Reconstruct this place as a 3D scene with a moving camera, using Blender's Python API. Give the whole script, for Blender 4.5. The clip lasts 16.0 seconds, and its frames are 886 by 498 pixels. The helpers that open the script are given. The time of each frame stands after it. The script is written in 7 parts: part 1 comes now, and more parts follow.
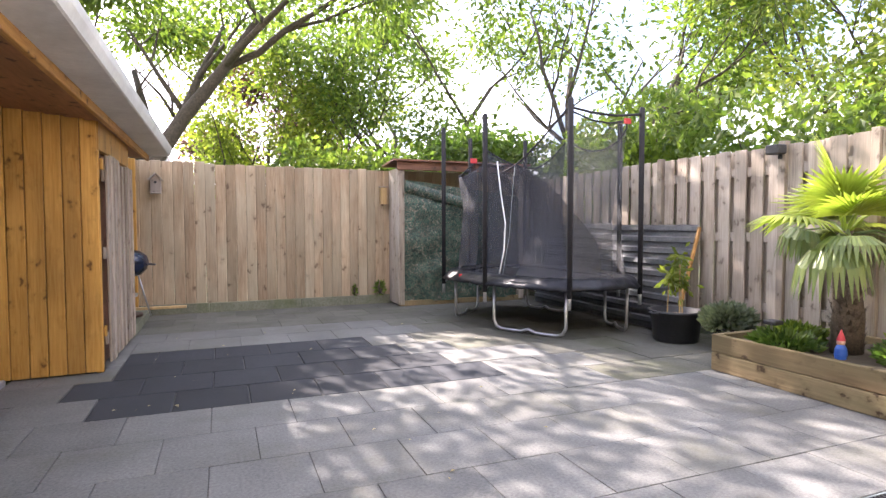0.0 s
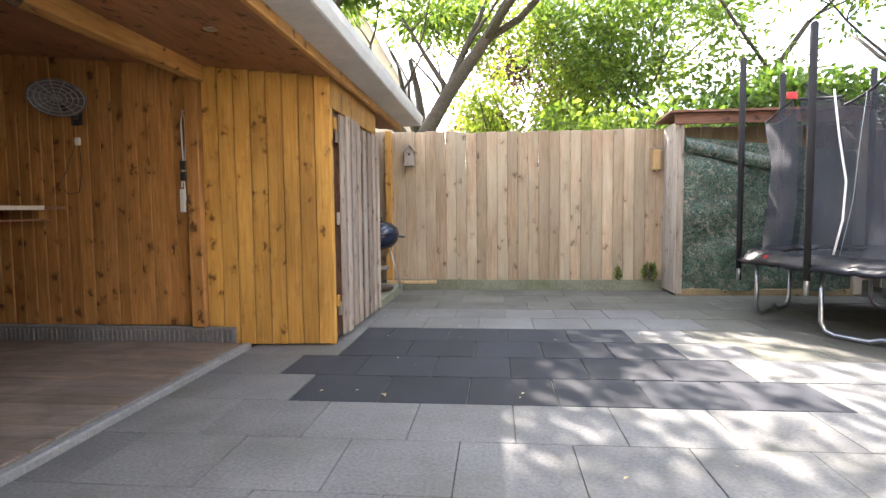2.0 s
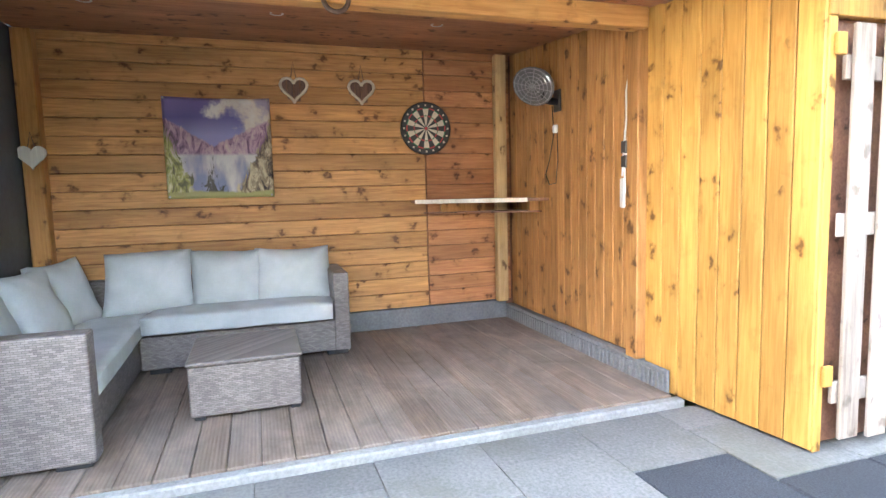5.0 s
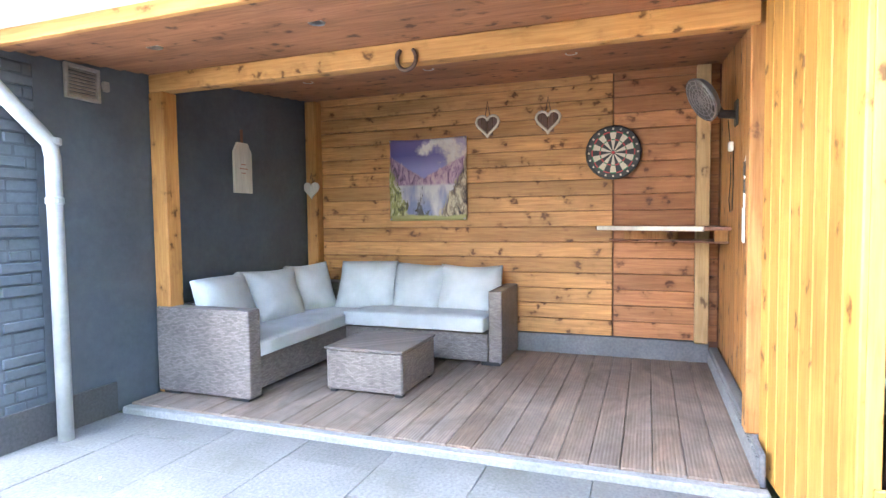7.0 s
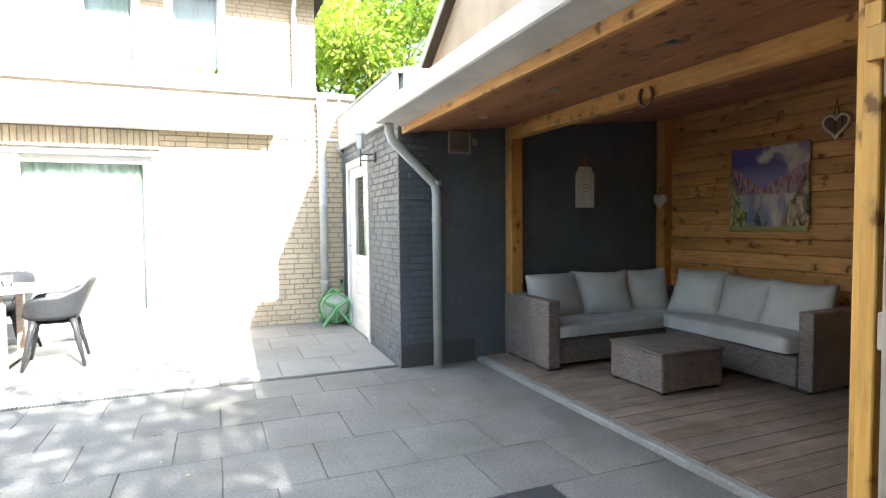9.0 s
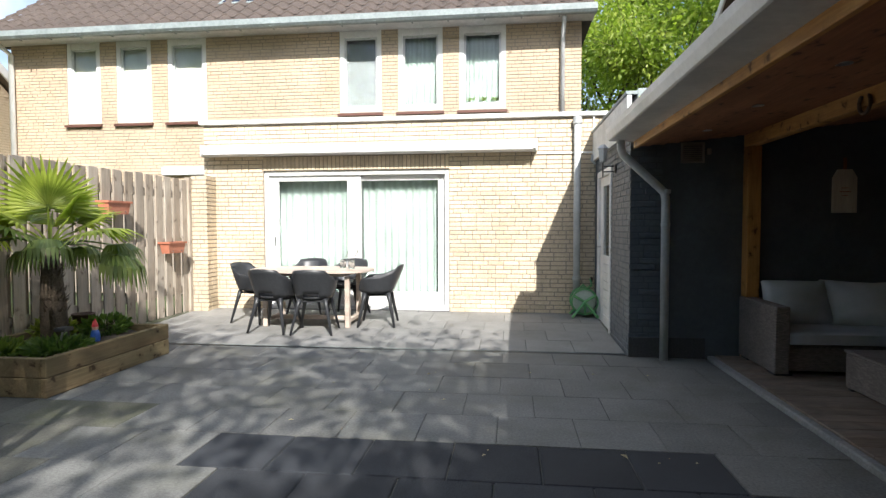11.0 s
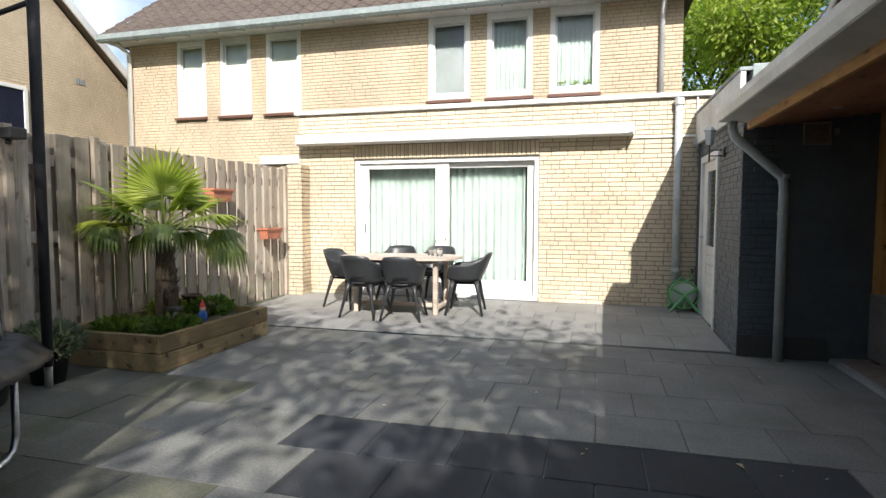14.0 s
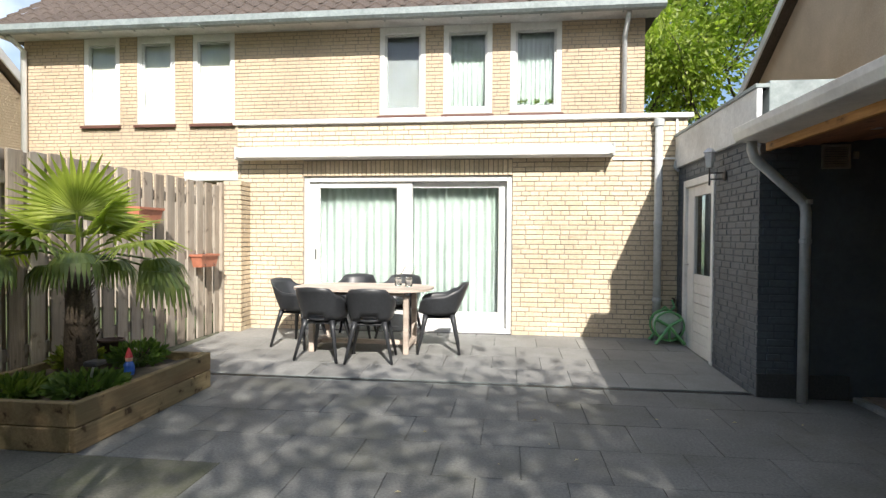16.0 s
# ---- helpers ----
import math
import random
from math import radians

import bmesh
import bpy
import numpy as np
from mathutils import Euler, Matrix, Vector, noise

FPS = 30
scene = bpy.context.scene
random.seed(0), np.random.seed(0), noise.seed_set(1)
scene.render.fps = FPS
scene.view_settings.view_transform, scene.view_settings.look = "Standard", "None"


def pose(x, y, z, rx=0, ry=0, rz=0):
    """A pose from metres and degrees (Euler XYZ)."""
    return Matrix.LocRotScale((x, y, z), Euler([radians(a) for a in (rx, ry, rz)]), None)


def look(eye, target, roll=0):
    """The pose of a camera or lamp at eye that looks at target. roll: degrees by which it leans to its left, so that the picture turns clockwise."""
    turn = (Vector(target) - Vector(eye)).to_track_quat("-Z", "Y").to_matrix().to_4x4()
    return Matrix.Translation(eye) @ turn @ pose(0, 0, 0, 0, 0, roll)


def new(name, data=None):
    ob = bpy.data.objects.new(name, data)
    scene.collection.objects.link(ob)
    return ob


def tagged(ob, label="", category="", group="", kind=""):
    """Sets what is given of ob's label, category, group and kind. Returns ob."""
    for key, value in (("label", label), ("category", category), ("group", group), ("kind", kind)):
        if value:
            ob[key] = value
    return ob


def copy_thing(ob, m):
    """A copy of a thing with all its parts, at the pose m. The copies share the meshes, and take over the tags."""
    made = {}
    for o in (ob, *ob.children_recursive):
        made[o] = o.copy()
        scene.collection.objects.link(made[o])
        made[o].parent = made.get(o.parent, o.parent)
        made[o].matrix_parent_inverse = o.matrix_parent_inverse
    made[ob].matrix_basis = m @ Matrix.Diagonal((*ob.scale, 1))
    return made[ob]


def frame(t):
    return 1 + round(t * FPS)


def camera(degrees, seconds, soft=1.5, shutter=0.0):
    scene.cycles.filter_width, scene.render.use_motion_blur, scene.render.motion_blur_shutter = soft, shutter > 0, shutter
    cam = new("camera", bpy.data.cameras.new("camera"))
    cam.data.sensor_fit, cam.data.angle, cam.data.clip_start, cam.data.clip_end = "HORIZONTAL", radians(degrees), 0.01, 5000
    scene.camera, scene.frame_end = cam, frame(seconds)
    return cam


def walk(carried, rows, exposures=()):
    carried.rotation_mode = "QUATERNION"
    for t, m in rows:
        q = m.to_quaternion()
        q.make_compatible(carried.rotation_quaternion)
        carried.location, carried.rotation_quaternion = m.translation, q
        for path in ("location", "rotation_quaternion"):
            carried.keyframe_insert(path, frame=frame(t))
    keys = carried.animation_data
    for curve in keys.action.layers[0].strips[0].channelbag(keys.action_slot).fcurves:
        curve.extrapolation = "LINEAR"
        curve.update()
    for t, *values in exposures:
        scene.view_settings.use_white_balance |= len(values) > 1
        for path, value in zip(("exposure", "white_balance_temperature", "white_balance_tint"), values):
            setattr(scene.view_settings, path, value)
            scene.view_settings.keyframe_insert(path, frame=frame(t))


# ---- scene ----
cam = camera(76.6, 16.0, soft=1.4)
PATH = [
    (0, (0.577, 0.445, 1.23), (1.312, 2.303, 1.145), -0.1),
    (0.5, (0.628, 0.654, 1.147), (1.261, 2.55, 1.062), -0.1),
    (1, (0.733, 0.893, 1.109), (1.153, 2.846, 1.008), -0.1),
    (1.5, (0.851, 1.204, 1.063), (0.997, 3.195, 0.949), -0.5),
    (2, (0.919, 1.523, 1.037), (0.728, 3.51, 0.908), -0.6),
    (2.5, (0.947, 1.83, 1.038), (0.39, 3.745, 0.893), -0.4),
    (3, (1.018, 2.145, 1.045), (0.088, 3.909, 0.885), -0.5),
    (3.5, (1.11, 2.47, 1.069), (-0.134, 4.028, 0.912), -0.4),
    (4, (1.202, 2.783, 1.08), (-0.348, 4.037, 0.916), -0.1),
    (4.2, (1.244, 2.94, 1.115), (-0.402, 4.062, 0.938), -0.5),
    (6.3, (1.529, 4.624, 1.202), (-0.46, 4.466, 1.065), -0.8),
    (6.5, (1.548, 4.796, 1.189), (-0.427, 4.505, 1.071), -0.6),
    (7, (1.588, 5.22, 1.195), (-0.289, 4.538, 1.089), -0.7),
    (7.5, (1.579, 5.671, 1.229), (-0.107, 4.601, 1.121), -0.8),
    (8, (1.533, 6.054, 1.249), (0.107, 4.656, 1.144), -0.7),
    (8.5, (1.387, 6.482, 1.326), (0.324, 4.792, 1.205), -0.9),
    (9, (1.254, 6.809, 1.293), (0.501, 4.959, 1.199), -0.6),
    (9.5, (1.131, 7.1, 1.288), (0.686, 5.152, 1.209), -0.5),
    (10, (1.005, 7.374, 1.312), (0.859, 5.381, 1.233), -0.6),
    (10.2, (0.987, 7.492, 1.317), (0.936, 5.494, 1.241), -0.5),
    (12.3, (0.839, 8.039, 1.298), (1.311, 6.099, 1.195), -0.0),
    (12.5, (0.844, 8.044, 1.296), (1.331, 6.107, 1.191), 0.0),
    (13, (0.855, 8.032, 1.297), (1.366, 6.102, 1.188), 0.1),
    (13.5, (0.896, 7.947, 1.294), (1.418, 6.019, 1.181), 0.0),
    (14, (1.018, 7.755, 1.307), (1.543, 5.829, 1.183), 0.1),
    (14.5, (1.241, 7.575, 1.321), (1.743, 5.642, 1.202), 0.3),
    (15, (1.429, 7.389, 1.325), (1.865, 5.44, 1.227), 0.3),
    (15.5, (1.634, 7.223, 1.338), (1.972, 5.253, 1.261), 0.3),
    (16, (1.819, 7.089, 1.335), (2.058, 5.103, 1.292), 0.4),
]
EXPOSURES = [
    (0, 2.45, 6450, 24), (1, 2.48, 6500, 22), (1.5, 2.56, 6500, 21), (2, 2.82, 6450, 18), (3, 3.72, 6200, 13), (4, 4.36, 6000, 10),
    (6.5, 5.06, 5450, 16), (7, 5.11, 5480, 14), (8, 4.52, 5780, 11), (8.5, 3.78, 5950, 11), (9, 2.97, 6100, 10), (9.5, 2.22, 6050, 11),
    (10, 1.42, 6050, 11), (12.5, 0.74, 6150, 11), (16, 0.72, 6250, 11),
]
walk(cam, [(t, look(eye, target, roll)) for t, eye, target, roll in PATH], EXPOSURES)


# ---- world and sun ----
world = bpy.data.worlds.new("sky")
scene.world = world
world.use_nodes = True
wn = world.node_tree.nodes
sky = wn.new("ShaderNodeTexSky")
sky.sky_type = "NISHITA"
sky.sun_disc = False
sky.sun_elevation = radians(36.8)
sky.sun_rotation = radians(-18)
sky.air_density, sky.dust_density, sky.ozone_density = 1.0, 1.5, 1.0
# drifting white clouds over the blue
tc = wn.new("ShaderNodeTexCoord")
cl = wn.new("ShaderNodeTexNoise")
cl.inputs["Scale"].default_value, cl.inputs["Detail"].default_value = 2.6, 7
world.node_tree.links.new(tc.outputs["Generated"], cl.inputs["Vector"])
cr = wn.new("ShaderNodeValToRGB")
cr.color_ramp.elements[0].position, cr.color_ramp.elements[1].position = 0.46, 0.66
world.node_tree.links.new(cl.outputs["Fac"], cr.inputs["Fac"])
mx = wn.new("ShaderNodeMix")
mx.data_type = "RGBA"
world.node_tree.links.new(cr.outputs["Color"], mx.inputs["Factor"])
world.node_tree.links.new(sky.outputs["Color"], mx.inputs["A"])
mx.inputs["B"].default_value = (14, 14.5, 15, 1)
world.node_tree.links.new(mx.outputs["Result"], wn["Background"].inputs["Color"])
wn["Background"].inputs["Strength"].default_value = 0.097

sun = new("sun", bpy.data.lights.new("sun", "SUN"))
sun.data.energy, sun.data.angle, sun.data.color = 5.0, radians(0.53), (1.0, 0.93, 0.82)
sun.matrix_world = look((0, 0, 20), (0.42, -1.27, 19))

# ---- materials ----
def nodes_of(name):
    m = bpy.data.materials.new(name)
    m.use_nodes = True
    t = m.node_tree
    return m, t, t.nodes["Principled BSDF"]


def node(t, kind, **inputs):
    n = t.nodes.new(kind)
    for k, v in inputs.items():
        n.inputs[k.replace("_", " ")].default_value = v
    return n


def ramp(t, fac, *stops):
    n = t.nodes.new("ShaderNodeValToRGB")
    e = n.color_ramp.elements
    while len(e) < len(stops):
        e.new(0.5)
    for el, (p, c) in zip(e, stops):
        el.position = p
        el.color = (*c, 1) if len(c) == 3 else c
    t.links.new(fac, n.inputs["Fac"])
    return n.outputs["Color"]


def mixed(t, mode, fac, a, b):
    n = t.nodes.new("ShaderNodeMix")
    n.data_type, n.blend_type = "RGBA", mode
    for key, v in (("Factor", fac), ("A", a), ("B", b)):
        if isinstance(v, (int, float)):
            n.inputs[key].default_value = v
        elif isinstance(v, tuple):
            n.inputs[key].default_value = (*v, 1)
        else:
            t.links.new(v, n.inputs[key])
    return n.outputs["Result"]


def place_of(t, scale=(1, 1, 1), jitter=0.0):
    """World position, stretched, shifted from piece to piece."""
    g = t.nodes.new("ShaderNodeNewGeometry")
    out = g.outputs["Position"]
    if jitter:
        oi = t.nodes.new("ShaderNodeObjectInfo")
        s = node(t, "ShaderNodeVectorMath")
        s.operation = "SCALE"
        s.inputs[0].default_value = (jitter, jitter * 0.7, jitter * 1.3)
        t.links.new(oi.outputs["Random"], s.inputs["Scale"])
        a = t.nodes.new("ShaderNodeVectorMath")
        t.links.new(out, a.inputs[0])
        t.links.new(s.outputs[0], a.inputs[1])
        out = a.outputs[0]
    m = t.nodes.new("ShaderNodeVectorMath")
    m.operation = "MULTIPLY"
    m.inputs[1].default_value = scale
    t.links.new(out, m.inputs[0])
    return m.outputs[0]


def bump_of(t, b, height, strength, distance=0.004):
    n = node(t, "ShaderNodeBump", Strength=strength, Distance=distance)
    t.links.new(height, n.inputs["Height"])
    t.links.new(n.outputs["Normal"], b.inputs["Normal"])


def surface(name, dark, light, grain=40, stain=2.0, rough=0.7, bump=0.3, metal=0.0, vary=0.0, dirt=None, dirt_amount=0.5, spec=0.5):
    """A plain material with grain, larger stains and, for pieces, a change of tone from piece to piece."""
    m, t, b = nodes_of(name)
    p = place_of(t)
    n1 = node(t, "ShaderNodeTexNoise", Scale=grain, Detail=6, Roughness=0.65)
    n2 = node(t, "ShaderNodeTexNoise", Scale=stain, Detail=5, Roughness=0.6)
    for n in (n1, n2):
        t.links.new(p, n.inputs["Vector"])
    c = ramp(t, n1.outputs["Fac"], (0.3, dark), (0.7, light))
    shade = ramp(t, n2.outputs["Fac"], (0.3, (0.72, 0.72, 0.72)), (0.7, (1.12, 1.12, 1.12)))
    c = mixed(t, "MULTIPLY", 0.8, c, shade)
    if dirt:
        n3 = node(t, "ShaderNodeTexNoise", Scale=stain * 0.55, Detail=7, Roughness=0.7)
        t.links.new(p, n3.inputs["Vector"])
        f = ramp(t, n3.outputs["Fac"], (0.5, (0, 0, 0)), (0.72, (dirt_amount,) * 3))
        c = mixed(t, "MIX", f, c, dirt)
    if vary:
        oi = t.nodes.new("ShaderNodeObjectInfo")
        g = ramp(t, oi.outputs["Random"], (0.0, (1 - vary,) * 3), (1.0, (1 + vary * 0.6,) * 3))
        c = mixed(t, "MULTIPLY", 1.0, c, g)
    t.links.new(c, b.inputs["Base Color"])
    b.inputs["Roughness"].default_value, b.inputs["Metallic"].default_value = rough, metal
    b.inputs["Specular IOR Level"].default_value = spec
    if bump:
        bump_of(t, b, n1.outputs["Fac"], bump)
    return m


def wood(name, dark, light, along="z", knots=0.9, rough=0.55, vary=0.3, grey=0.0, groove=0.0, tint=None, cell=9.0, rare=0.28):
    """Boards with stretched grain, ray-like streaks and dark knots; each board shifts the pattern."""
    m, t, b = nodes_of(name)
    i = "xyz".index(along)
    s = [1.0, 1.0, 1.0]
    s[i] = 0.06
    p = place_of(t, tuple(s), jitter=37.0)
    n1 = node(t, "ShaderNodeTexNoise", Scale=55, Detail=5, Roughness=0.6, Distortion=0.6)
    t.links.new(p, n1.inputs["Vector"])
    c = ramp(t, n1.outputs["Fac"], (0.3, dark), (0.68, light))
    s2 = [1.0, 1.0, 1.0]
    s2[i] = 0.25
    p2 = place_of(t, tuple(s2), jitter=37.0)
    n2 = node(t, "ShaderNodeTexNoise", Scale=5, Detail=4)
    t.links.new(p2, n2.inputs["Vector"])
    c = mixed(t, "MULTIPLY", 0.75, c, ramp(t, n2.outputs["Fac"], (0.3, (0.62, 0.6, 0.58)), (0.7, (1.2, 1.2, 1.2))))
    if grey:
        n4 = node(t, "ShaderNodeTexNoise", Scale=3.5, Detail=5)
        t.links.new(p2, n4.inputs["Vector"])
        g = ramp(t, n4.outputs["Fac"], (0.35, (0, 0, 0)), (0.65, (grey, grey, grey)))
        c = mixed(t, "MIX", g, c, tint or (0.36, 0.34, 0.31))
    if knots:
        s3 = [1.0, 1.0, 1.0]
        s3[i] = 0.8
        p3 = place_of(t, tuple(s3), jitter=37.0)
        v = node(t, "ShaderNodeTexVoronoi", Scale=cell, Randomness=1.0)
        nd = node(t, "ShaderNodeTexNoise", Scale=22, Detail=3)
        t.links.new(p3, nd.inputs["Vector"])
        p3d = mixed(t, "ADD", 0.11, p3, nd.outputs["Color"])
        t.links.new(p3d, v.inputs["Vector"])
        k = ramp(t, v.outputs["Distance"], (0.11, (1, 1, 1)), (0.18, (0.65, 0.65, 0.65)), (0.25, (0.22, 0.22, 0.22)), (0.46, (0, 0, 0)))
        # only some of the cells hold a knot
        pick = ramp(t, v.outputs["Color"], (rare, (0, 0, 0)), (rare + 0.06, (1, 1, 1)))
        kf = mixed(t, "MULTIPLY", 1.0, k, pick)
        kf = mixed(t, "MULTIPLY", 1.0, kf, (knots, knots, knots))
        c = mixed(t, "MIX", kf, c, (dark[0] * 0.22, dark[1] * 0.17, dark[2] * 0.14))
    oi = t.nodes.new("ShaderNodeObjectInfo")
    c = mixed(t, "MULTIPLY", 1.0, c, ramp(t, oi.outputs["Random"], (0.0, (1 - vary, 1 - vary * 1.15, 1 - vary * 1.3)), (0.5, (1, 1, 1)), (1.0, (1 + vary * 0.5, 1 + vary * 0.45, 1 + vary * 0.4))))
    t.links.new(c, b.inputs["Base Color"])
    b.inputs["Roughness"].default_value = rough
    b.inputs["Specular IOR Level"].default_value = 0.35
    h = n1.outputs["Fac"]
    if groove:
        w = node(t, "ShaderNodeTexWave", Scale=groove, Distortion=0.0)
        w.wave_type, w.bands_direction = "BANDS", "Y"
        t.links.new(place_of(t), w.inputs["Vector"])
        h = w.outputs["Fac"]
        # worn and trodden patches across the boards
        n5 = node(t, "ShaderNodeTexNoise", Scale=2.4, Detail=7, Roughness=0.68, Distortion=0.8)
        t.links.new(place_of(t, (0.8, 1.2, 1)), n5.inputs["Vector"])
        c = mixed(t, "MULTIPLY", 0.85, c, ramp(t, n5.outputs["Fac"], (0.36, (0.68, 0.66, 0.64)), (0.52, (1, 1, 1)), (0.66, (1.28, 1.26, 1.22))))
        c2 = mixed(t, "MULTIPLY", 0.2, c, ramp(t, h, (0.15, (0.45, 0.45, 0.45)), (0.6, (1, 1, 1))))
        t.links.new(c2, b.inputs["Base Color"])
    bump_of(t, b, h, 0.5 if groove else 0.25)
    return m


def leaf(name, dark, light, rough=0.45, clear=0.5):
    m, t, b = nodes_of(name)
    g = t.nodes.new("ShaderNodeNewGeometry")
    n = node(t, "ShaderNodeTexNoise", Scale=0.9, Detail=3)
    t.links.new(g.outputs["Position"], n.inputs["Vector"])
    c = ramp(t, g.outputs["Random Per Island"], (0.0, dark), (1.0, light))
    c = mixed(t, "MULTIPLY", 0.7, c, ramp(t, n.outputs["Fac"], (0.3, (0.6, 0.65, 0.6)), (0.7, (1.35, 1.25, 1.0))))
    t.links.new(c, b.inputs["Base Color"])
    b.inputs["Roughness"].default_value = rough
    tr = t.nodes.new("ShaderNodeBsdfTranslucent")
    t.links.new(mixed(t, "MULTIPLY", 1.0, c, (1.45, 1.7, 0.85)), tr.inputs["Color"])
    mix = t.nodes.new("ShaderNodeMixShader")
    mix.inputs[0].default_value = clear
    t.links.new(b.outputs[0], mix.inputs[1])
    t.links.new(tr.outputs[0], mix.inputs[2])
    t.links.new(mix.outputs[0], t.nodes["Material Output"].inputs["Surface"])
    return m


def gauze(name, colour, cover, cell=260.0):
    """Woven net: fine threads with clear holes between them."""
    m, t, b = nodes_of(name)
    b.inputs["Base Color"].default_value = (*colour, 1)
    b.inputs["Roughness"].default_value = 0.7
    n = node(t, "ShaderNodeTexNoise", Scale=1.4, Detail=4)
    t.links.new(place_of(t), n.inputs["Vector"])
    f = ramp(t, n.outputs["Fac"], (0.3, (cover - 0.08,) * 3), (0.7, (cover + 0.08,) * 3))
    tr = t.nodes.new("ShaderNodeBsdfTransparent")
    mix = t.nodes.new("ShaderNodeMixShader")
    t.links.new(f, mix.inputs[0])
    t.links.new(tr.outputs[0], mix.inputs[1])
    t.links.new(b.outputs[0], mix.inputs[2])
    t.links.new(mix.outputs[0], t.nodes["Material Output"].inputs["Surface"])
    return m


def glass(name, tint=(0.9, 0.95, 0.95)):
    m, t, b = nodes_of(name)
    b.inputs["Base Color"].default_value = (*tint, 1)
    b.inputs["Roughness"].default_value = 0.02
    b.inputs["Transmission Weight"].default_value = 1.0
    b.inputs["IOR"].default_value = 1.45
    return m


def wicker(name, dark, light):
    m, t, b = nodes_of(name)
    p = place_of(t)
    sx = t.nodes.new("ShaderNodeSeparateXYZ")
    t.links.new(p, sx.inputs[0])
    ad = t.nodes.new("ShaderNodeMath")
    t.links.new(sx.outputs[0], ad.inputs[0])
    t.links.new(sx.outputs[1], ad.inputs[1])
    cb = t.nodes.new("ShaderNodeCombineXYZ")
    t.links.new(ad.outputs[0], cb.inputs[0])
    t.links.new(sx.outputs[2], cb.inputs[1])
    br = node(t, "ShaderNodeTexBrick", Scale=1.0, Mortar_Size=0.0013, Mortar_Smooth=0.8, Brick_Width=0.027, Row_Height=0.0095, Bias=0.0)
    br.inputs["Color1"].default_value, br.inputs["Color2"].default_value = (*dark, 1), (*light, 1)
    br.inputs["Mortar"].default_value = (*(x * 0.5 for x in dark), 1)
    t.links.new(cb.outputs[0], br.inputs["Vector"])
    n = node(t, "ShaderNodeTexNoise", Scale=3.0, Detail=4)
    t.links.new(p, n.inputs["Vector"])
    c = mixed(t, "MULTIPLY", 0.8, br.outputs["Color"], ramp(t, n.outputs["Fac"], (0.3, (0.75, 0.75, 0.75)), (0.7, (1.2, 1.2, 1.2))))
    t.links.new(c, b.inputs["Base Color"])
    b.inputs["Roughness"].default_value = 0.5
    bump_of(t, b, br.outputs["Fac"], -0.6, 0.003)
    return m


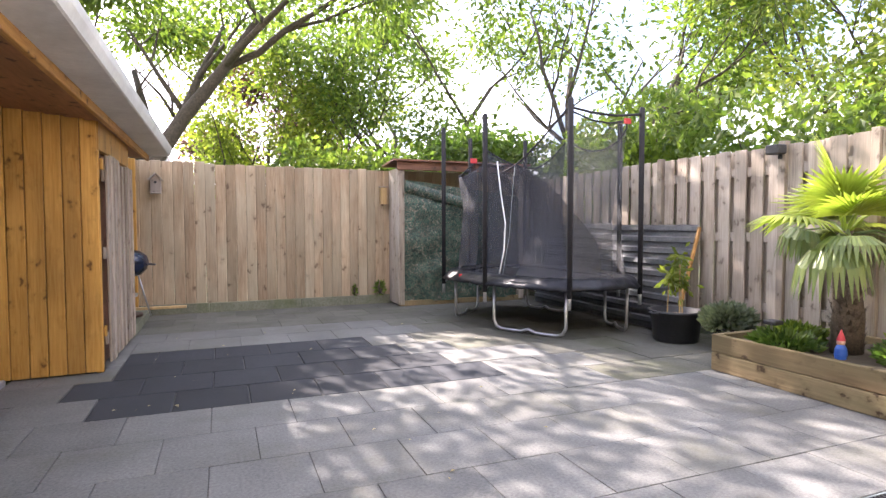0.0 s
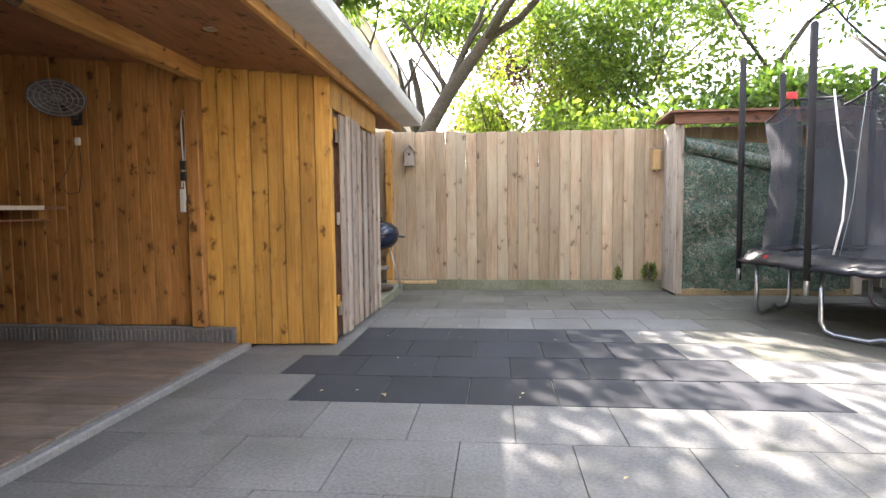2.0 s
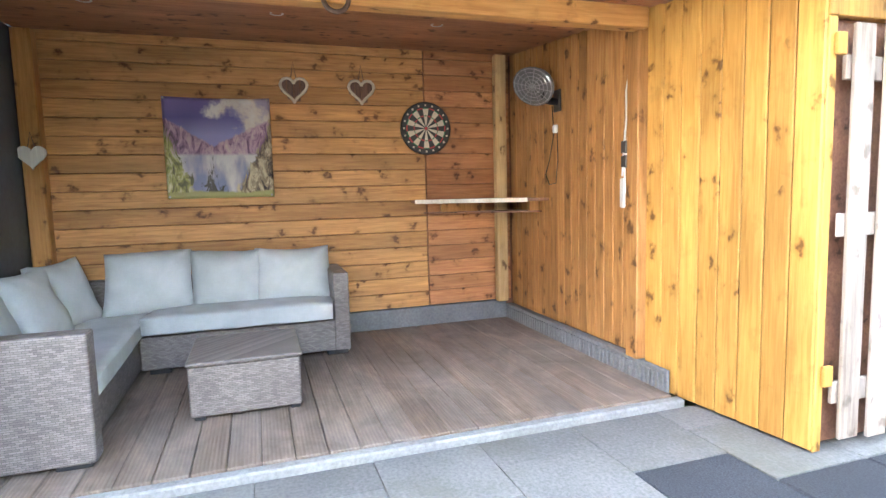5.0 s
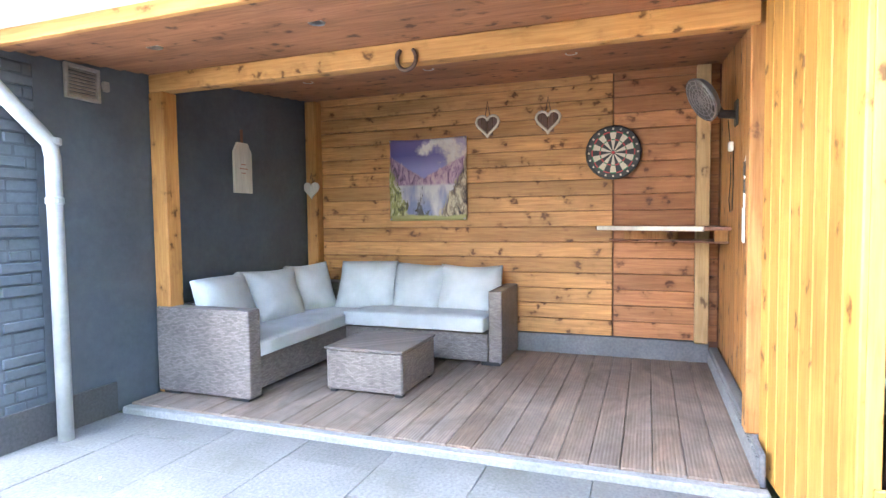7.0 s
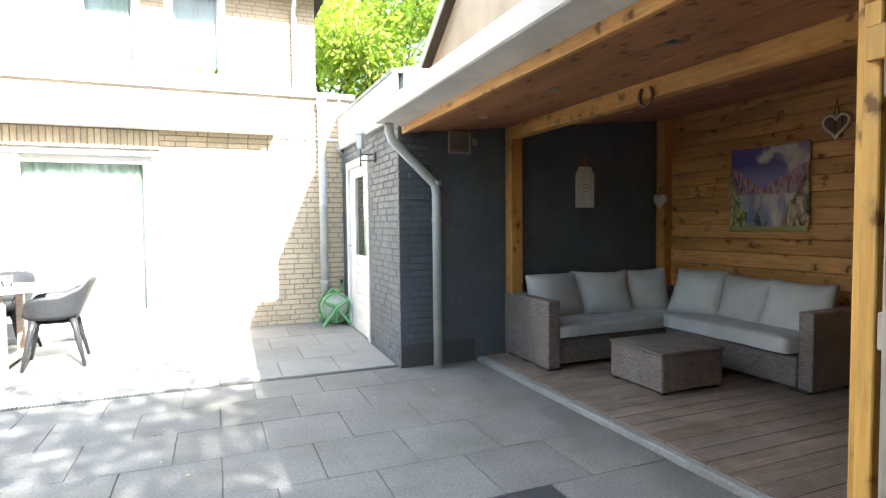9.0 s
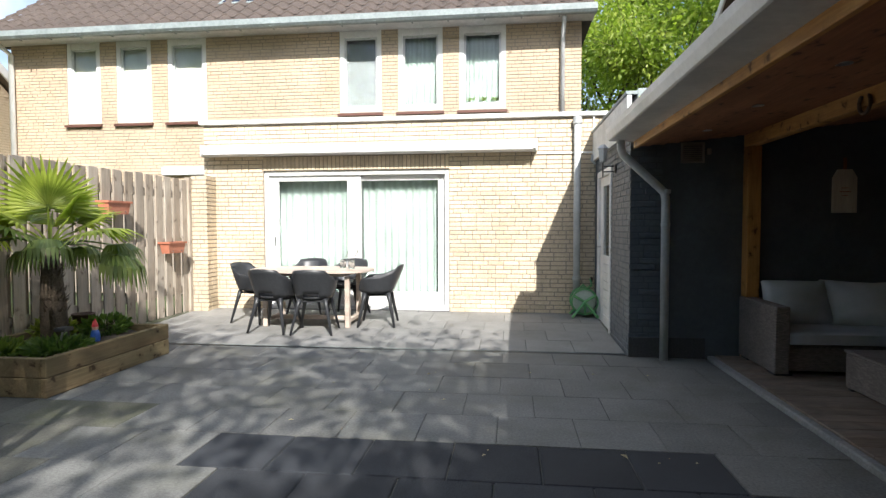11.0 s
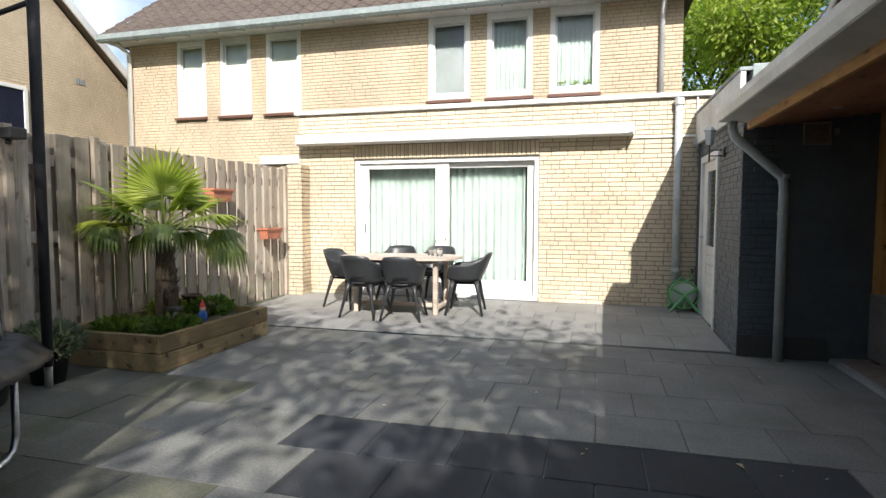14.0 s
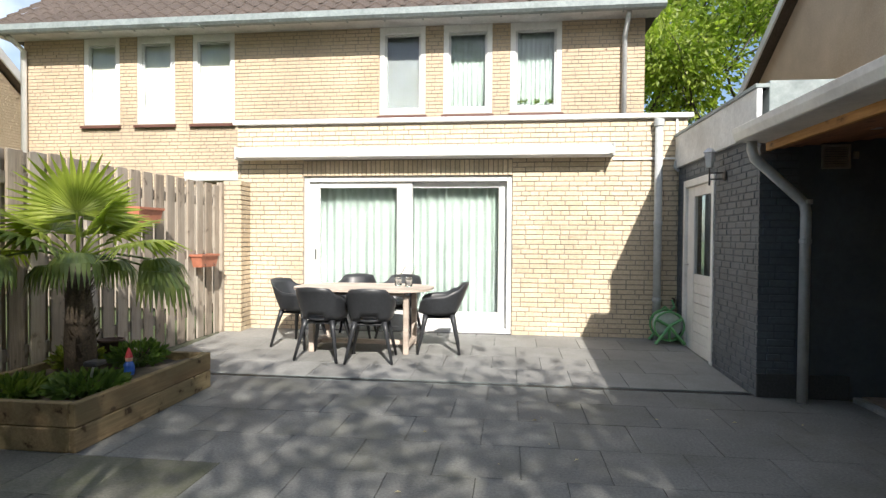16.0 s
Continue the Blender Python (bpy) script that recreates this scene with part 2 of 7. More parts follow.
M = {
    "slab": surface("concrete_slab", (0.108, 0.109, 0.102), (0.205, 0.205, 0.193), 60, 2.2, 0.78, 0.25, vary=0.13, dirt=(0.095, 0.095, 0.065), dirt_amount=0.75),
    # paler slab for the rows between the house and the drain
    "slab_light": surface("pale_terrace_slab", (0.2, 0.2, 0.19), (0.29, 0.285, 0.27), 60, 1.6, 0.8, 0.2, vary=0.1, dirt=(0.14, 0.14, 0.12), dirt_amount=0.5),
    "kerb": surface("grey_kerb", (0.13, 0.135, 0.14), (0.2, 0.205, 0.21), 50, 3, 0.85, 0.3),
    "slab_moss": surface("mossy_slab", (0.085, 0.084, 0.066), (0.165, 0.16, 0.132), 60, 2.4, 0.85, 0.3, vary=0.2, dirt=(0.055, 0.065, 0.022), dirt_amount=0.85),
    "vent": surface("brown_vent", (0.25, 0.225, 0.195), (0.34, 0.31, 0.27), 30, 3, 0.7, 0.1),
    "joint": surface("sand_joint", (0.09, 0.095, 0.08), (0.16, 0.16, 0.135), 80, 2, 0.95, 0.5),
    "rubber": surface("rubber_crumb", (0.01, 0.012, 0.015), (0.052, 0.057, 0.066), 130, 2.5, 0.9, 0.8, vary=0.22),
    "earth": surface("earth", (0.05, 0.04, 0.028), (0.1, 0.08, 0.055), 12, 1, 0.95, 0.5),
    "grass": surface("grass_ground", (0.05, 0.075, 0.025), (0.09, 0.12, 0.045), 8, 0.4, 0.95, 0.4),
    "concrete": surface("edge_concrete", (0.2, 0.2, 0.195), (0.32, 0.32, 0.31), 50, 3, 0.85, 0.3, dirt=(0.1, 0.11, 0.06), dirt_amount=0.5),
    "mossy": surface("mossy_concrete", (0.13, 0.14, 0.09), (0.24, 0.24, 0.18), 40, 3, 0.9, 0.4, dirt=(0.09, 0.11, 0.03), dirt_amount=0.8),
    "brick": surface("yellow_brick", (0.54, 0.44, 0.3), (0.71, 0.6, 0.44), 35, 1.2, 0.85, 0.35, vary=0.14),
    "brick_old": surface("sand_brick", (0.54, 0.42, 0.29), (0.67, 0.54, 0.39), 35, 0.8, 0.88, 0.35, vary=0.1, dirt=(0.4, 0.27, 0.13), dirt_amount=0.35),
    "mortar": surface("mortar", (0.27, 0.23, 0.185), (0.38, 0.335, 0.28), 90, 2, 0.95, 0.5),
    "dark_plaster": surface("dark_painted_plaster", (0.078, 0.094, 0.11), (0.1, 0.118, 0.136), 22, 3, 0.6, 0.3),
    "dark_brick": surface("painted_dark_brick", (0.082, 0.1, 0.118), (0.115, 0.134, 0.154), 30, 2, 0.6, 0.45, vary=0.07),
    "dark_mortar": surface("painted_dark_mortar", (0.07, 0.085, 0.1), (0.1, 0.116, 0.133), 60, 2, 0.75, 0.4),
    "white": surface("white_paint", (0.74, 0.74, 0.72), (0.83, 0.83, 0.81), 30, 1.5, 0.4, 0.05),
    "white_dull": surface("weathered_white_trim", (0.52, 0.53, 0.53), (0.68, 0.69, 0.68), 25, 2.5, 0.5, 0.08, dirt=(0.3, 0.31, 0.28), dirt_amount=0.4),
    "gutter_white": surface("pale_gutter", (0.62, 0.62, 0.6), (0.72, 0.72, 0.7), 25, 2.0, 0.45, 0.05),
    "grey_pvc": surface("grey_pvc", (0.4, 0.42, 0.42), (0.5, 0.52, 0.52), 20, 3, 0.45, 0.04),
    "zinc": surface("zinc", (0.2, 0.24, 0.24), (0.3, 0.34, 0.34), 18, 3, 0.6, 0.08),
    "sill": surface("brown_tile_sill", (0.1, 0.045, 0.035), (0.17, 0.08, 0.06), 40, 3, 0.4, 0.1),
    "roof_tile": surface("roof_tile", (0.075, 0.058, 0.048), (0.15, 0.115, 0.095), 25, 1.5, 0.8, 0.4, vary=0.3),
    "felt": surface("roof_felt", (0.05, 0.05, 0.05), (0.09, 0.09, 0.09), 60, 2, 0.9, 0.4),
    "black": surface("black_plastic", (0.018, 0.018, 0.019), (0.032, 0.032, 0.034), 30, 4, 0.5, 0.08),
    "chair": surface("anthracite_plastic", (0.022, 0.024, 0.027), (0.034, 0.036, 0.04), 40, 4, 0.42, 0.05),
    "foam": surface("foam_sleeve", (0.009, 0.009, 0.011), (0.022, 0.021, 0.026), 50, 3, 0.75, 0.2),
    "pad": surface("trampoline_pad", (0.006, 0.0065, 0.009), (0.018, 0.019, 0.024), 14, 5, 0.42, 0.6, spec=0.3),
    "steel": surface("galvanised_steel", (0.45, 0.46, 0.47), (0.62, 0.63, 0.64), 40, 4, 0.32, 0.05, metal=0.9),
    "sheet": surface("grey_sheet", (0.2, 0.21, 0.225), (0.31, 0.32, 0.335), 25, 2, 0.4, 0.1, metal=0.35),
    "net": gauze("black_net", (0.03, 0.033, 0.043), 0.66),
    # thinner black net, its colour lightened to imitate sun on the mesh
    "net_thin": gauze("thin_sunlit_net", (0.085, 0.087, 0.092), 0.46),
    "red": surface("red_label", (0.5, 0.03, 0.04), (0.6, 0.05, 0.06), 30, 3, 0.5, 0.05),
    "fabric": surface("grey_cushion", (0.4, 0.425, 0.425), (0.5, 0.525, 0.52), 220, 3, 0.9, 0.3),
    "piping": surface("cushion_piping", (0.27, 0.29, 0.3), (0.34, 0.355, 0.37), 220, 3, 0.9, 0.2),
    "wicker": wicker("grey_wicker", (0.135, 0.116, 0.104), (0.235, 0.206, 0.185)),
    "curtain": surface("pale_curtain", (0.23, 0.28, 0.25), (0.31, 0.355, 0.325), 90, 2, 0.9, 0.1),
    "blind": surface("cream_blind", (0.6, 0.6, 0.5), (0.68, 0.68, 0.58), 60, 2, 0.85, 0.05),
    # real grey blind; also the dark sheets that imitate unlit rooms
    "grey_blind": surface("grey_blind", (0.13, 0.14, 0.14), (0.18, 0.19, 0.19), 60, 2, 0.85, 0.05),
    "glass": glass("window_glass"),
    "jar": glass("clear_jar", (0.95, 0.97, 0.97)),
    "terracotta": surface("terracotta_plastic", (0.42, 0.15, 0.085), (0.52, 0.2, 0.12), 30, 3, 0.6, 0.1),
    "green_plastic": surface("green_plastic", (0.13, 0.36, 0.13), (0.18, 0.44, 0.18), 30, 3, 0.4, 0.05),
    "hose": surface("pale_hose", (0.45, 0.52, 0.46), (0.55, 0.62, 0.55), 30, 3, 0.5, 0.05),
    "blue": surface("blue_paint", (0.03, 0.1, 0.4), (0.04, 0.14, 0.5), 30, 3, 0.4, 0.05),
    "skin": surface("painted_clay", (0.6, 0.36, 0.25), (0.68, 0.42, 0.3), 30, 3, 0.5, 0.05),
    "enamel": surface("black_enamel", (0.008, 0.012, 0.03), (0.014, 0.02, 0.045), 20, 3, 0.15, 0.02),
    "heater_enamel": surface("heater_enamel", (0.17, 0.17, 0.175), (0.25, 0.25, 0.26), 30, 6, 0.4, 0.2, metal=0.3),
    "rust": surface("rusty_iron", (0.09, 0.06, 0.045), (0.18, 0.12, 0.09), 50, 8, 0.7, 0.4, metal=0.5),
    "cream": surface("cream_dart", (0.62, 0.55, 0.42), (0.7, 0.63, 0.5), 60, 3, 0.8, 0.1),
    "dart_green": surface("dart_green", (0.02, 0.16, 0.07), (0.03, 0.2, 0.09), 60, 3, 0.8, 0.1),
    "bark": surface("bark", (0.05, 0.042, 0.034), (0.12, 0.1, 0.08), 22, 2, 0.95, 0.9),
    "palm_trunk": surface("palm_fibre", (0.05, 0.037, 0.025), (0.14, 0.105, 0.07), 60, 6, 0.95, 0.9),
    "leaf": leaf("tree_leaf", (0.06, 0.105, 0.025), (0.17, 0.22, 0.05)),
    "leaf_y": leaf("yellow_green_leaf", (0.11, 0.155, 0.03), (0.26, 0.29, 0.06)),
    # brighter copy of the tree leaf, with sunlight put into its colour
    "leaf_s": leaf("painted_sunlit_leaf", (0.15, 0.22, 0.035), (0.36, 0.42, 0.085)),
    "litter": leaf("dry_leaf", (0.3, 0.24, 0.14), (0.5, 0.44, 0.32), 0.8, 0.15),
    "leaf_d": leaf("dark_green_leaf", (0.05, 0.095, 0.025), (0.12, 0.18, 0.045)),
    "leaf_p": leaf("purple_leaf", (0.05, 0.02, 0.035), (0.11, 0.05, 0.07)),
    "palm": leaf("palm_leaf", (0.21, 0.27, 0.04), (0.33, 0.38, 0.075), 0.32, 0.4),
    "palm_old": leaf("drooping_palm_leaf", (0.09, 0.14, 0.04), (0.16, 0.2, 0.06), 0.4, 0.25),
    "herb": leaf("grey_green_herb", (0.1, 0.13, 0.09), (0.19, 0.22, 0.16), 0.7, 0.2),
    "w_yellow": wood("yellow_stained_pine", (0.44, 0.225, 0.045), (0.6, 0.345, 0.088), "z", vary=0.14, cell=8.5, rare=0.32),
    "w_orange": wood("orange_stained_pine_upright", (0.31, 0.145, 0.042), (0.5, 0.262, 0.088), "z", vary=0.22, cell=7.5, rare=0.22),
    "w_back": wood("orange_stained_pine_level", (0.36, 0.165, 0.055), (0.68, 0.37, 0.13), "y", vary=0.32, grey=0.45, tint=(0.3, 0.19, 0.075)),
    "w_back_red": wood("red_stained_pine_level", (0.36, 0.15, 0.06), (0.56, 0.27, 0.11), "y", vary=0.3, grey=0.15, tint=(0.24, 0.15, 0.08)),
    "w_beam": wood("stained_beam", (0.46, 0.23, 0.068), (0.64, 0.36, 0.12), "y", vary=0.1),
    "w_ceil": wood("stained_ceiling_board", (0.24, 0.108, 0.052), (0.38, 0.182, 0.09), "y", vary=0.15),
    "w_post": wood("amber_post", (0.38, 0.175, 0.045), (0.53, 0.275, 0.085), "z", vary=0.12),
    "w_raw": wood("pale_raw_post", (0.42, 0.28, 0.12), (0.56, 0.4, 0.2), "z", vary=0.15),
    "w_fence": wood("weathered_fence_board", (0.29, 0.2, 0.12), (0.46, 0.35, 0.235), "z", vary=0.26, grey=0.5, rough=0.8, knots=0.7, cell=7.5, rare=0.56, tint=(0.37, 0.345, 0.255)),
    "w_grey": wood("silvered_fence_board", (0.26, 0.215, 0.165), (0.44, 0.38, 0.305), "z", vary=0.22, grey=0.6, rough=0.85, knots=0.6, rare=0.5, tint=(0.42, 0.385, 0.33)),
    "w_pallet": wood("bleached_pallet_board", (0.22, 0.175, 0.135), (0.4, 0.33, 0.265), "z", vary=0.3, grey=0.6, rough=0.85, tint=(0.36, 0.32, 0.285), knots=0.5),
    "w_deck": wood("greyed_deck_board", (0.17, 0.125, 0.09), (0.28, 0.215, 0.16), "x", knots=0, vary=0.07, grey=0.8, groove=18, rough=0.75, tint=(0.24, 0.205, 0.172)),
    "w_sleeper": wood("planter_board", (0.17, 0.12, 0.06), (0.28, 0.205, 0.11), "y", vary=0.2, grey=0.5, rough=0.85, tint=(0.2, 0.185, 0.1)),
    "w_table": wood("bleached_teak", (0.45, 0.37, 0.31), (0.6, 0.52, 0.45), "x", knots=0, vary=0.1, rough=0.6),
    "w_brown": wood("red_brown_board", (0.16, 0.075, 0.045), (0.27, 0.13, 0.08), "x", vary=0.15),
    "w_white": wood("whitewashed_board", (0.58, 0.54, 0.47), (0.72, 0.68, 0.6), "z", knots=0, vary=0.05),
    "w_heart": wood("dark_slat_heart", (0.09, 0.05, 0.035), (0.17, 0.1, 0.07), "z", knots=0, vary=0.1),
}



def camouflage():
    m, t, b = nodes_of("camouflage_tarp")
    p = place_of(t)
    n1 = node(t, "ShaderNodeTexNoise", Scale=17, Detail=5, Roughness=0.6, Distortion=2.2)
    n2 = node(t, "ShaderNodeTexNoise", Scale=5, Detail=3, Distortion=0.8)
    for n in (n1, n2):
        t.links.new(p, n.inputs["Vector"])
    c = ramp(t, n1.outputs["Fac"], (0.36, (0.012, 0.02, 0.017)), (0.45, (0.03, 0.075, 0.055)), (0.52, (0.075, 0.13, 0.09)), (0.57, (0.11, 0.08, 0.052)), (0.66, (0.26, 0.26, 0.21)))
    c = mixed(t, "MULTIPLY", 0.7, c, ramp(t, n2.outputs["Fac"], (0.35, (0.4, 0.4, 0.4)), (0.65, (1.3, 1.3, 1.3))))
    t.links.new(c, b.inputs["Base Color"])
    b.inputs["Roughness"].default_value = 0.5
    bump_of(t, b, n2.outputs["Fac"], 0.8, 0.02)
    return m


M["tarp"] = camouflage()

# ---- building helpers ----
def thing(name, at=(0, 0, 0), label="", category="", group="", kind=""):
    ob = new(name)
    ob.location = at
    ob.empty_display_size = 0.1
    return tagged(ob, label, category, group, kind)


def base_of(ob):
    p = Vector((0, 0, 0))
    while ob:
        p += ob.location
        ob = ob.parent
    return p


def mesh_of(bm, name, material, smooth=False):
    me = bpy.data.meshes.new(name)
    bmesh.ops.recalc_face_normals(bm, faces=bm.faces)
    bm.to_mesh(me)
    bm.free()
    for m in material if isinstance(material, (list, tuple)) else [material]:
        me.materials.append(M[m])
    if smooth:
        me.polygons.foreach_set("use_smooth", [True] * len(me.polygons))
    return me


def part(name, bm, material, parent=None, label="", smooth=False, kind=""):
    """One mesh object, drawn in world coordinates, under a thing or a part."""
    if parent:
        bmesh.ops.translate(bm, verts=bm.verts, vec=-base_of(parent))
    ob = new(name, mesh_of(bm, name, material, smooth))
    ob.parent = parent
    return tagged(ob, label, kind=kind)


def single(name, bm, material, label, category="", kind="", smooth=False, group=""):
    return tagged(part(name, bm, material, None, smooth=smooth), label, category, group, kind)


def box(a, b, bevel=0.0, bm=None):
    """A box between two corners, with small chamfers."""
    own = bmesh.new()
    m = Matrix.Translation((Vector(a) + Vector(b)) / 2) @ Matrix.Diagonal((*(abs(q - p) for p, q in zip(a, b)), 1))
    bmesh.ops.create_cube(own, size=1, matrix=m)
    if bevel:
        bmesh.ops.bevel(own, geom=own.edges[:], offset=bevel, segments=1 if bevel < 0.012 else 3, affect="EDGES", profile=0.5)
    return join(bm, own)


def join(bm, own):
    if bm is None:
        return own
    me = bpy.data.meshes.new("tmp")
    own.to_mesh(me)
    own.free()
    bm.from_mesh(me)
    bpy.data.meshes.remove(me)
    return bm


def turned(bm, m):
    bmesh.ops.transform(bm, matrix=m, verts=bm.verts)
    return bm


def tube(points, r, seg=10, bm=None, caps=True):
    """A round bar along points; r is one radius or one for each point."""
    own = bm or bmesh.new()
    pts = [Vector(p) for p in points]
    rs = r if isinstance(r, (list, tuple)) else [r] * len(pts)
    rings, side = [], None
    for i, p in enumerate(pts):
        d = (pts[min(i + 1, len(pts) - 1)] - pts[max(i - 1, 0)]).normalized()
        if side is None:
            side = d.orthogonal().normalized()
        side = (side - d * side.dot(d)).normalized()
        up = d.cross(side)
        rings.append([own.verts.new(p + (side * math.cos(6.28319 * k / seg) + up * math.sin(6.28319 * k / seg)) * rs[i]) for k in range(seg)])
    for a, b in zip(rings, rings[1:]):
        for k in range(seg):
            own.faces.new((a[k], a[(k + 1) % seg], b[(k + 1) % seg], b[k]))
    if caps:
        own.faces.new(rings[0])
        own.faces.new(rings[-1][::-1])
    return own


def lathe(profile, at=(0, 0, 0), seg=24, bm=None):
    """A turned body from (radius, height) pairs."""
    own = bm or bmesh.new()
    rings = []
    for r, z in profile:
        rings.append([own.verts.new((at[0] + r * math.cos(6.28319 * k / seg), at[1] + r * math.sin(6.28319 * k / seg), at[2] + z)) for k in range(seg)])
    for a, b in zip(rings, rings[1:]):
        for k in range(seg):
            own.faces.new((a[k], a[(k + 1) % seg], b[(k + 1) % seg], b[k]))
    own.faces.new(rings[0][::-1])
    own.faces.new(rings[-1])
    return own


def prism(outline, lo, hi, axis="z", bm=None):
    """A flat outline pushed from lo to hi along an axis; the outline is in the two other axes."""
    own = bm or bmesh.new()
    def at(p, h):
        return {"z": (p[0], p[1], h), "y": (p[0], h, p[1]), "x": (h, p[0], p[1])}[axis]
    a = [own.verts.new(at(p, lo)) for p in outline]
    b = [own.verts.new(at(p, hi)) for p in outline]
    n = len(outline)
    own.faces.new(a[::-1])
    own.faces.new(b)
    for k in range(n):
        own.faces.new((a[k], a[(k + 1) % n], b[(k + 1) % n], b[k]))
    return own


def sheet(f, nu, nv, bm=None):
    """A surface from f(u, v), u and v from 0 to 1."""
    own = bm or bmesh.new()
    g = [[own.verts.new(f(i / nu, j / nv)) for j in range(nv + 1)] for i in range(nu + 1)]
    for i in range(nu):
        for j in range(nv):
            own.faces.new((g[i][j], g[i + 1][j], g[i + 1][j + 1], g[i][j + 1]))
    return own


def piece(name, me, parent, at, rz=0.0, tilt=(0, 0)):
    ob = new(name, me)
    ob.parent = parent
    ob.location = Vector(at) - base_of(parent)
    ob.rotation_euler = (tilt[0], tilt[1], rz)
    return ob


def raw(name, verts, faces, material, parent=None, kind="", smooth=False):
    me = bpy.data.meshes.new(name)
    me.from_pydata([tuple(v) for v in verts], [], faces)
    me.materials.append(M[material])
    if smooth:
        me.polygons.foreach_set("use_smooth", [True] * len(me.polygons))
    ob = new(name, me)
    ob.parent = parent
    if parent:
        ob.location = -base_of(parent)
    return tagged(ob, kind=kind)


CUBE_FACES = [(0, 1, 2, 3), (7, 6, 5, 4), (0, 4, 5, 1), (1, 5, 6, 2), (2, 6, 7, 3), (3, 7, 4, 0)]
boards_made = {}


def board_mesh(name, sx, sy, sz, material, bevel=0.003):
    """A shared chamfered board, centred, for pieces that repeat."""
    key = (name, round(sx, 3), round(sy, 3), round(sz, 3), material)
    if key not in boards_made:
        boards_made[key] = mesh_of(box((-sx / 2, -sy / 2, -sz / 2), (sx / 2, sy / 2, sz / 2), bevel), name, material)
    return boards_made[key]


def terrace(y):
    """Height of the paving: it falls gently from the house to the drain."""
    return max(0.0, (1.95 - y) * 0.032)

# ---- ground ----
bm = bmesh.new()
bmesh.ops.create_grid(bm, x_segments=1, y_segments=1, size=400, matrix=Matrix.Translation((0, 0, -0.06)))
single("ground", bm, "grass", "flat green and brown ground reaching far away", "ground", "structure")
paving = thing("pavement", (0, 0, 0), "grey square concrete paving slabs laid in half bond", "pavement", kind="structure")
bm = box((-1.0, 1.95, -0.05), (5.7, 9.2, -0.012))
prism([(1.95, -0.05), (1.95, -0.012), (-0.3, 0.06), (-0.3, -0.05)], -0.3, 5.7, "x", bm)
part("sand_bed", bm, "joint", paving)

# ---- house: brickwork ----
COURSE, JOINT = 0.0625, 0.011


def courses(x0, x1, z0, z1, holes, seed):
    """Bricks of a wild bond in the rectangle, clear of the holes: (x, z, width, height)."""
    rnd = random.Random(seed)
    out, z, row = [], z0, 0
    while z < z1 - 0.02:
        h = min(COURSE - JOINT, z1 - z)
        x = x0 - rnd.choice((0.0, 0.05, 0.1, 0.16))
        while x < x1:
            w = 0.1 if rnd.random() < 0.22 else 0.21
            a, b = max(x, x0), min(x + w, x1)
            spans = [(a, b)]
            for hx0, hx1, hz0, hz1 in holes:
                if z + h > hz0 + 0.005 and z < hz1 - 0.005:
                    spans = [s for p, q in spans for s in ((p, min(q, hx0)), (max(p, hx1), q)) if s[1] - s[0] > 0.012]
            for p, q in spans:
                if q - p > 0.012:
                    out.append((p, z, q - p, h))
            x += w + JOINT
        z += COURSE
        row += 1
    return out


def brickwork(parent, bricks, put, material, normal, loose=None):
    """Lays bricks on a wall plane. put(u, z, d): the place of a point u along, z up, d out. Whole bricks where loose() agrees are parts of their own."""
    rnd = random.Random(5)
    verts, faces, n = [], [], 0
    for u, z, w, h in bricks:
        out = 0.006 + rnd.random() * 0.004
        if loose and n < 300 and loose(u, z) and (abs(w - 0.21) < 0.002 or abs(w - 0.1) < 0.002) and h > 0.05:
            if normal == "y":
                me = board_mesh("brick", w, 0.03, h, material, 0.004)
            else:
                me = board_mesh("brick", 0.03, w, h, material, 0.004)
            piece("brick", me, parent, put(u + w / 2, z + h / 2, out - 0.015))
            n += 1
            continue
        k = len(verts)
        for d in (-0.02, out):
            e = 0.0 if d < 0 else 0.002
            verts += [put(u + e, z + e, d), put(u + w - e, z + e, d), put(u + w - e, z + h - e, d), put(u + e, z + h - e, d)]
        faces += [tuple(k + i for i in f) for f in CUBE_FACES[1:]]
    raw("bricks", verts, faces, material, parent, "stuff")


def pierced(x0, x1, z0, z1, y0, y1, holes):
    """A wall along x with rectangular holes right through it."""
    xs = sorted({x0, x1, *(h[0] for h in holes), *(h[1] for h in holes)})
    zs = sorted({z0, z1, *(h[2] for h in holes), *(h[3] for h in holes)})
    bm = bmesh.new()
    for a, b in zip(xs, xs[1:]):
        for c, d in zip(zs, zs[1:]):
            if not any(h[0] <= a and b <= h[1] and h[2] <= c and d <= h[3] for h in holes):
                box((a, y0, c), (b, y1, d), bm=bm)
    return bm


# extension on the ground floor
HOUSE_Y = -0.25
DOOR = (1.80, 4.61, 0.07, 2.14)
wall_house = thing("wall_extension", (2.5, HOUSE_Y, 0), "pale yellow brick wall of the house extension, sunlit", "wall", kind="structure")
part("masonry", pierced(-0.36, 5.55, 0, 2.84, HOUSE_Y - 0.28, HOUSE_Y, [DOOR]), "mortar", wall_house)
put_house = lambda u, z, d: (u, HOUSE_Y + d, z)
part("masonry_end", box((5.27, -2.38, 0), (5.55, HOUSE_Y - 0.28, 2.84)), "mortar", wall_house)
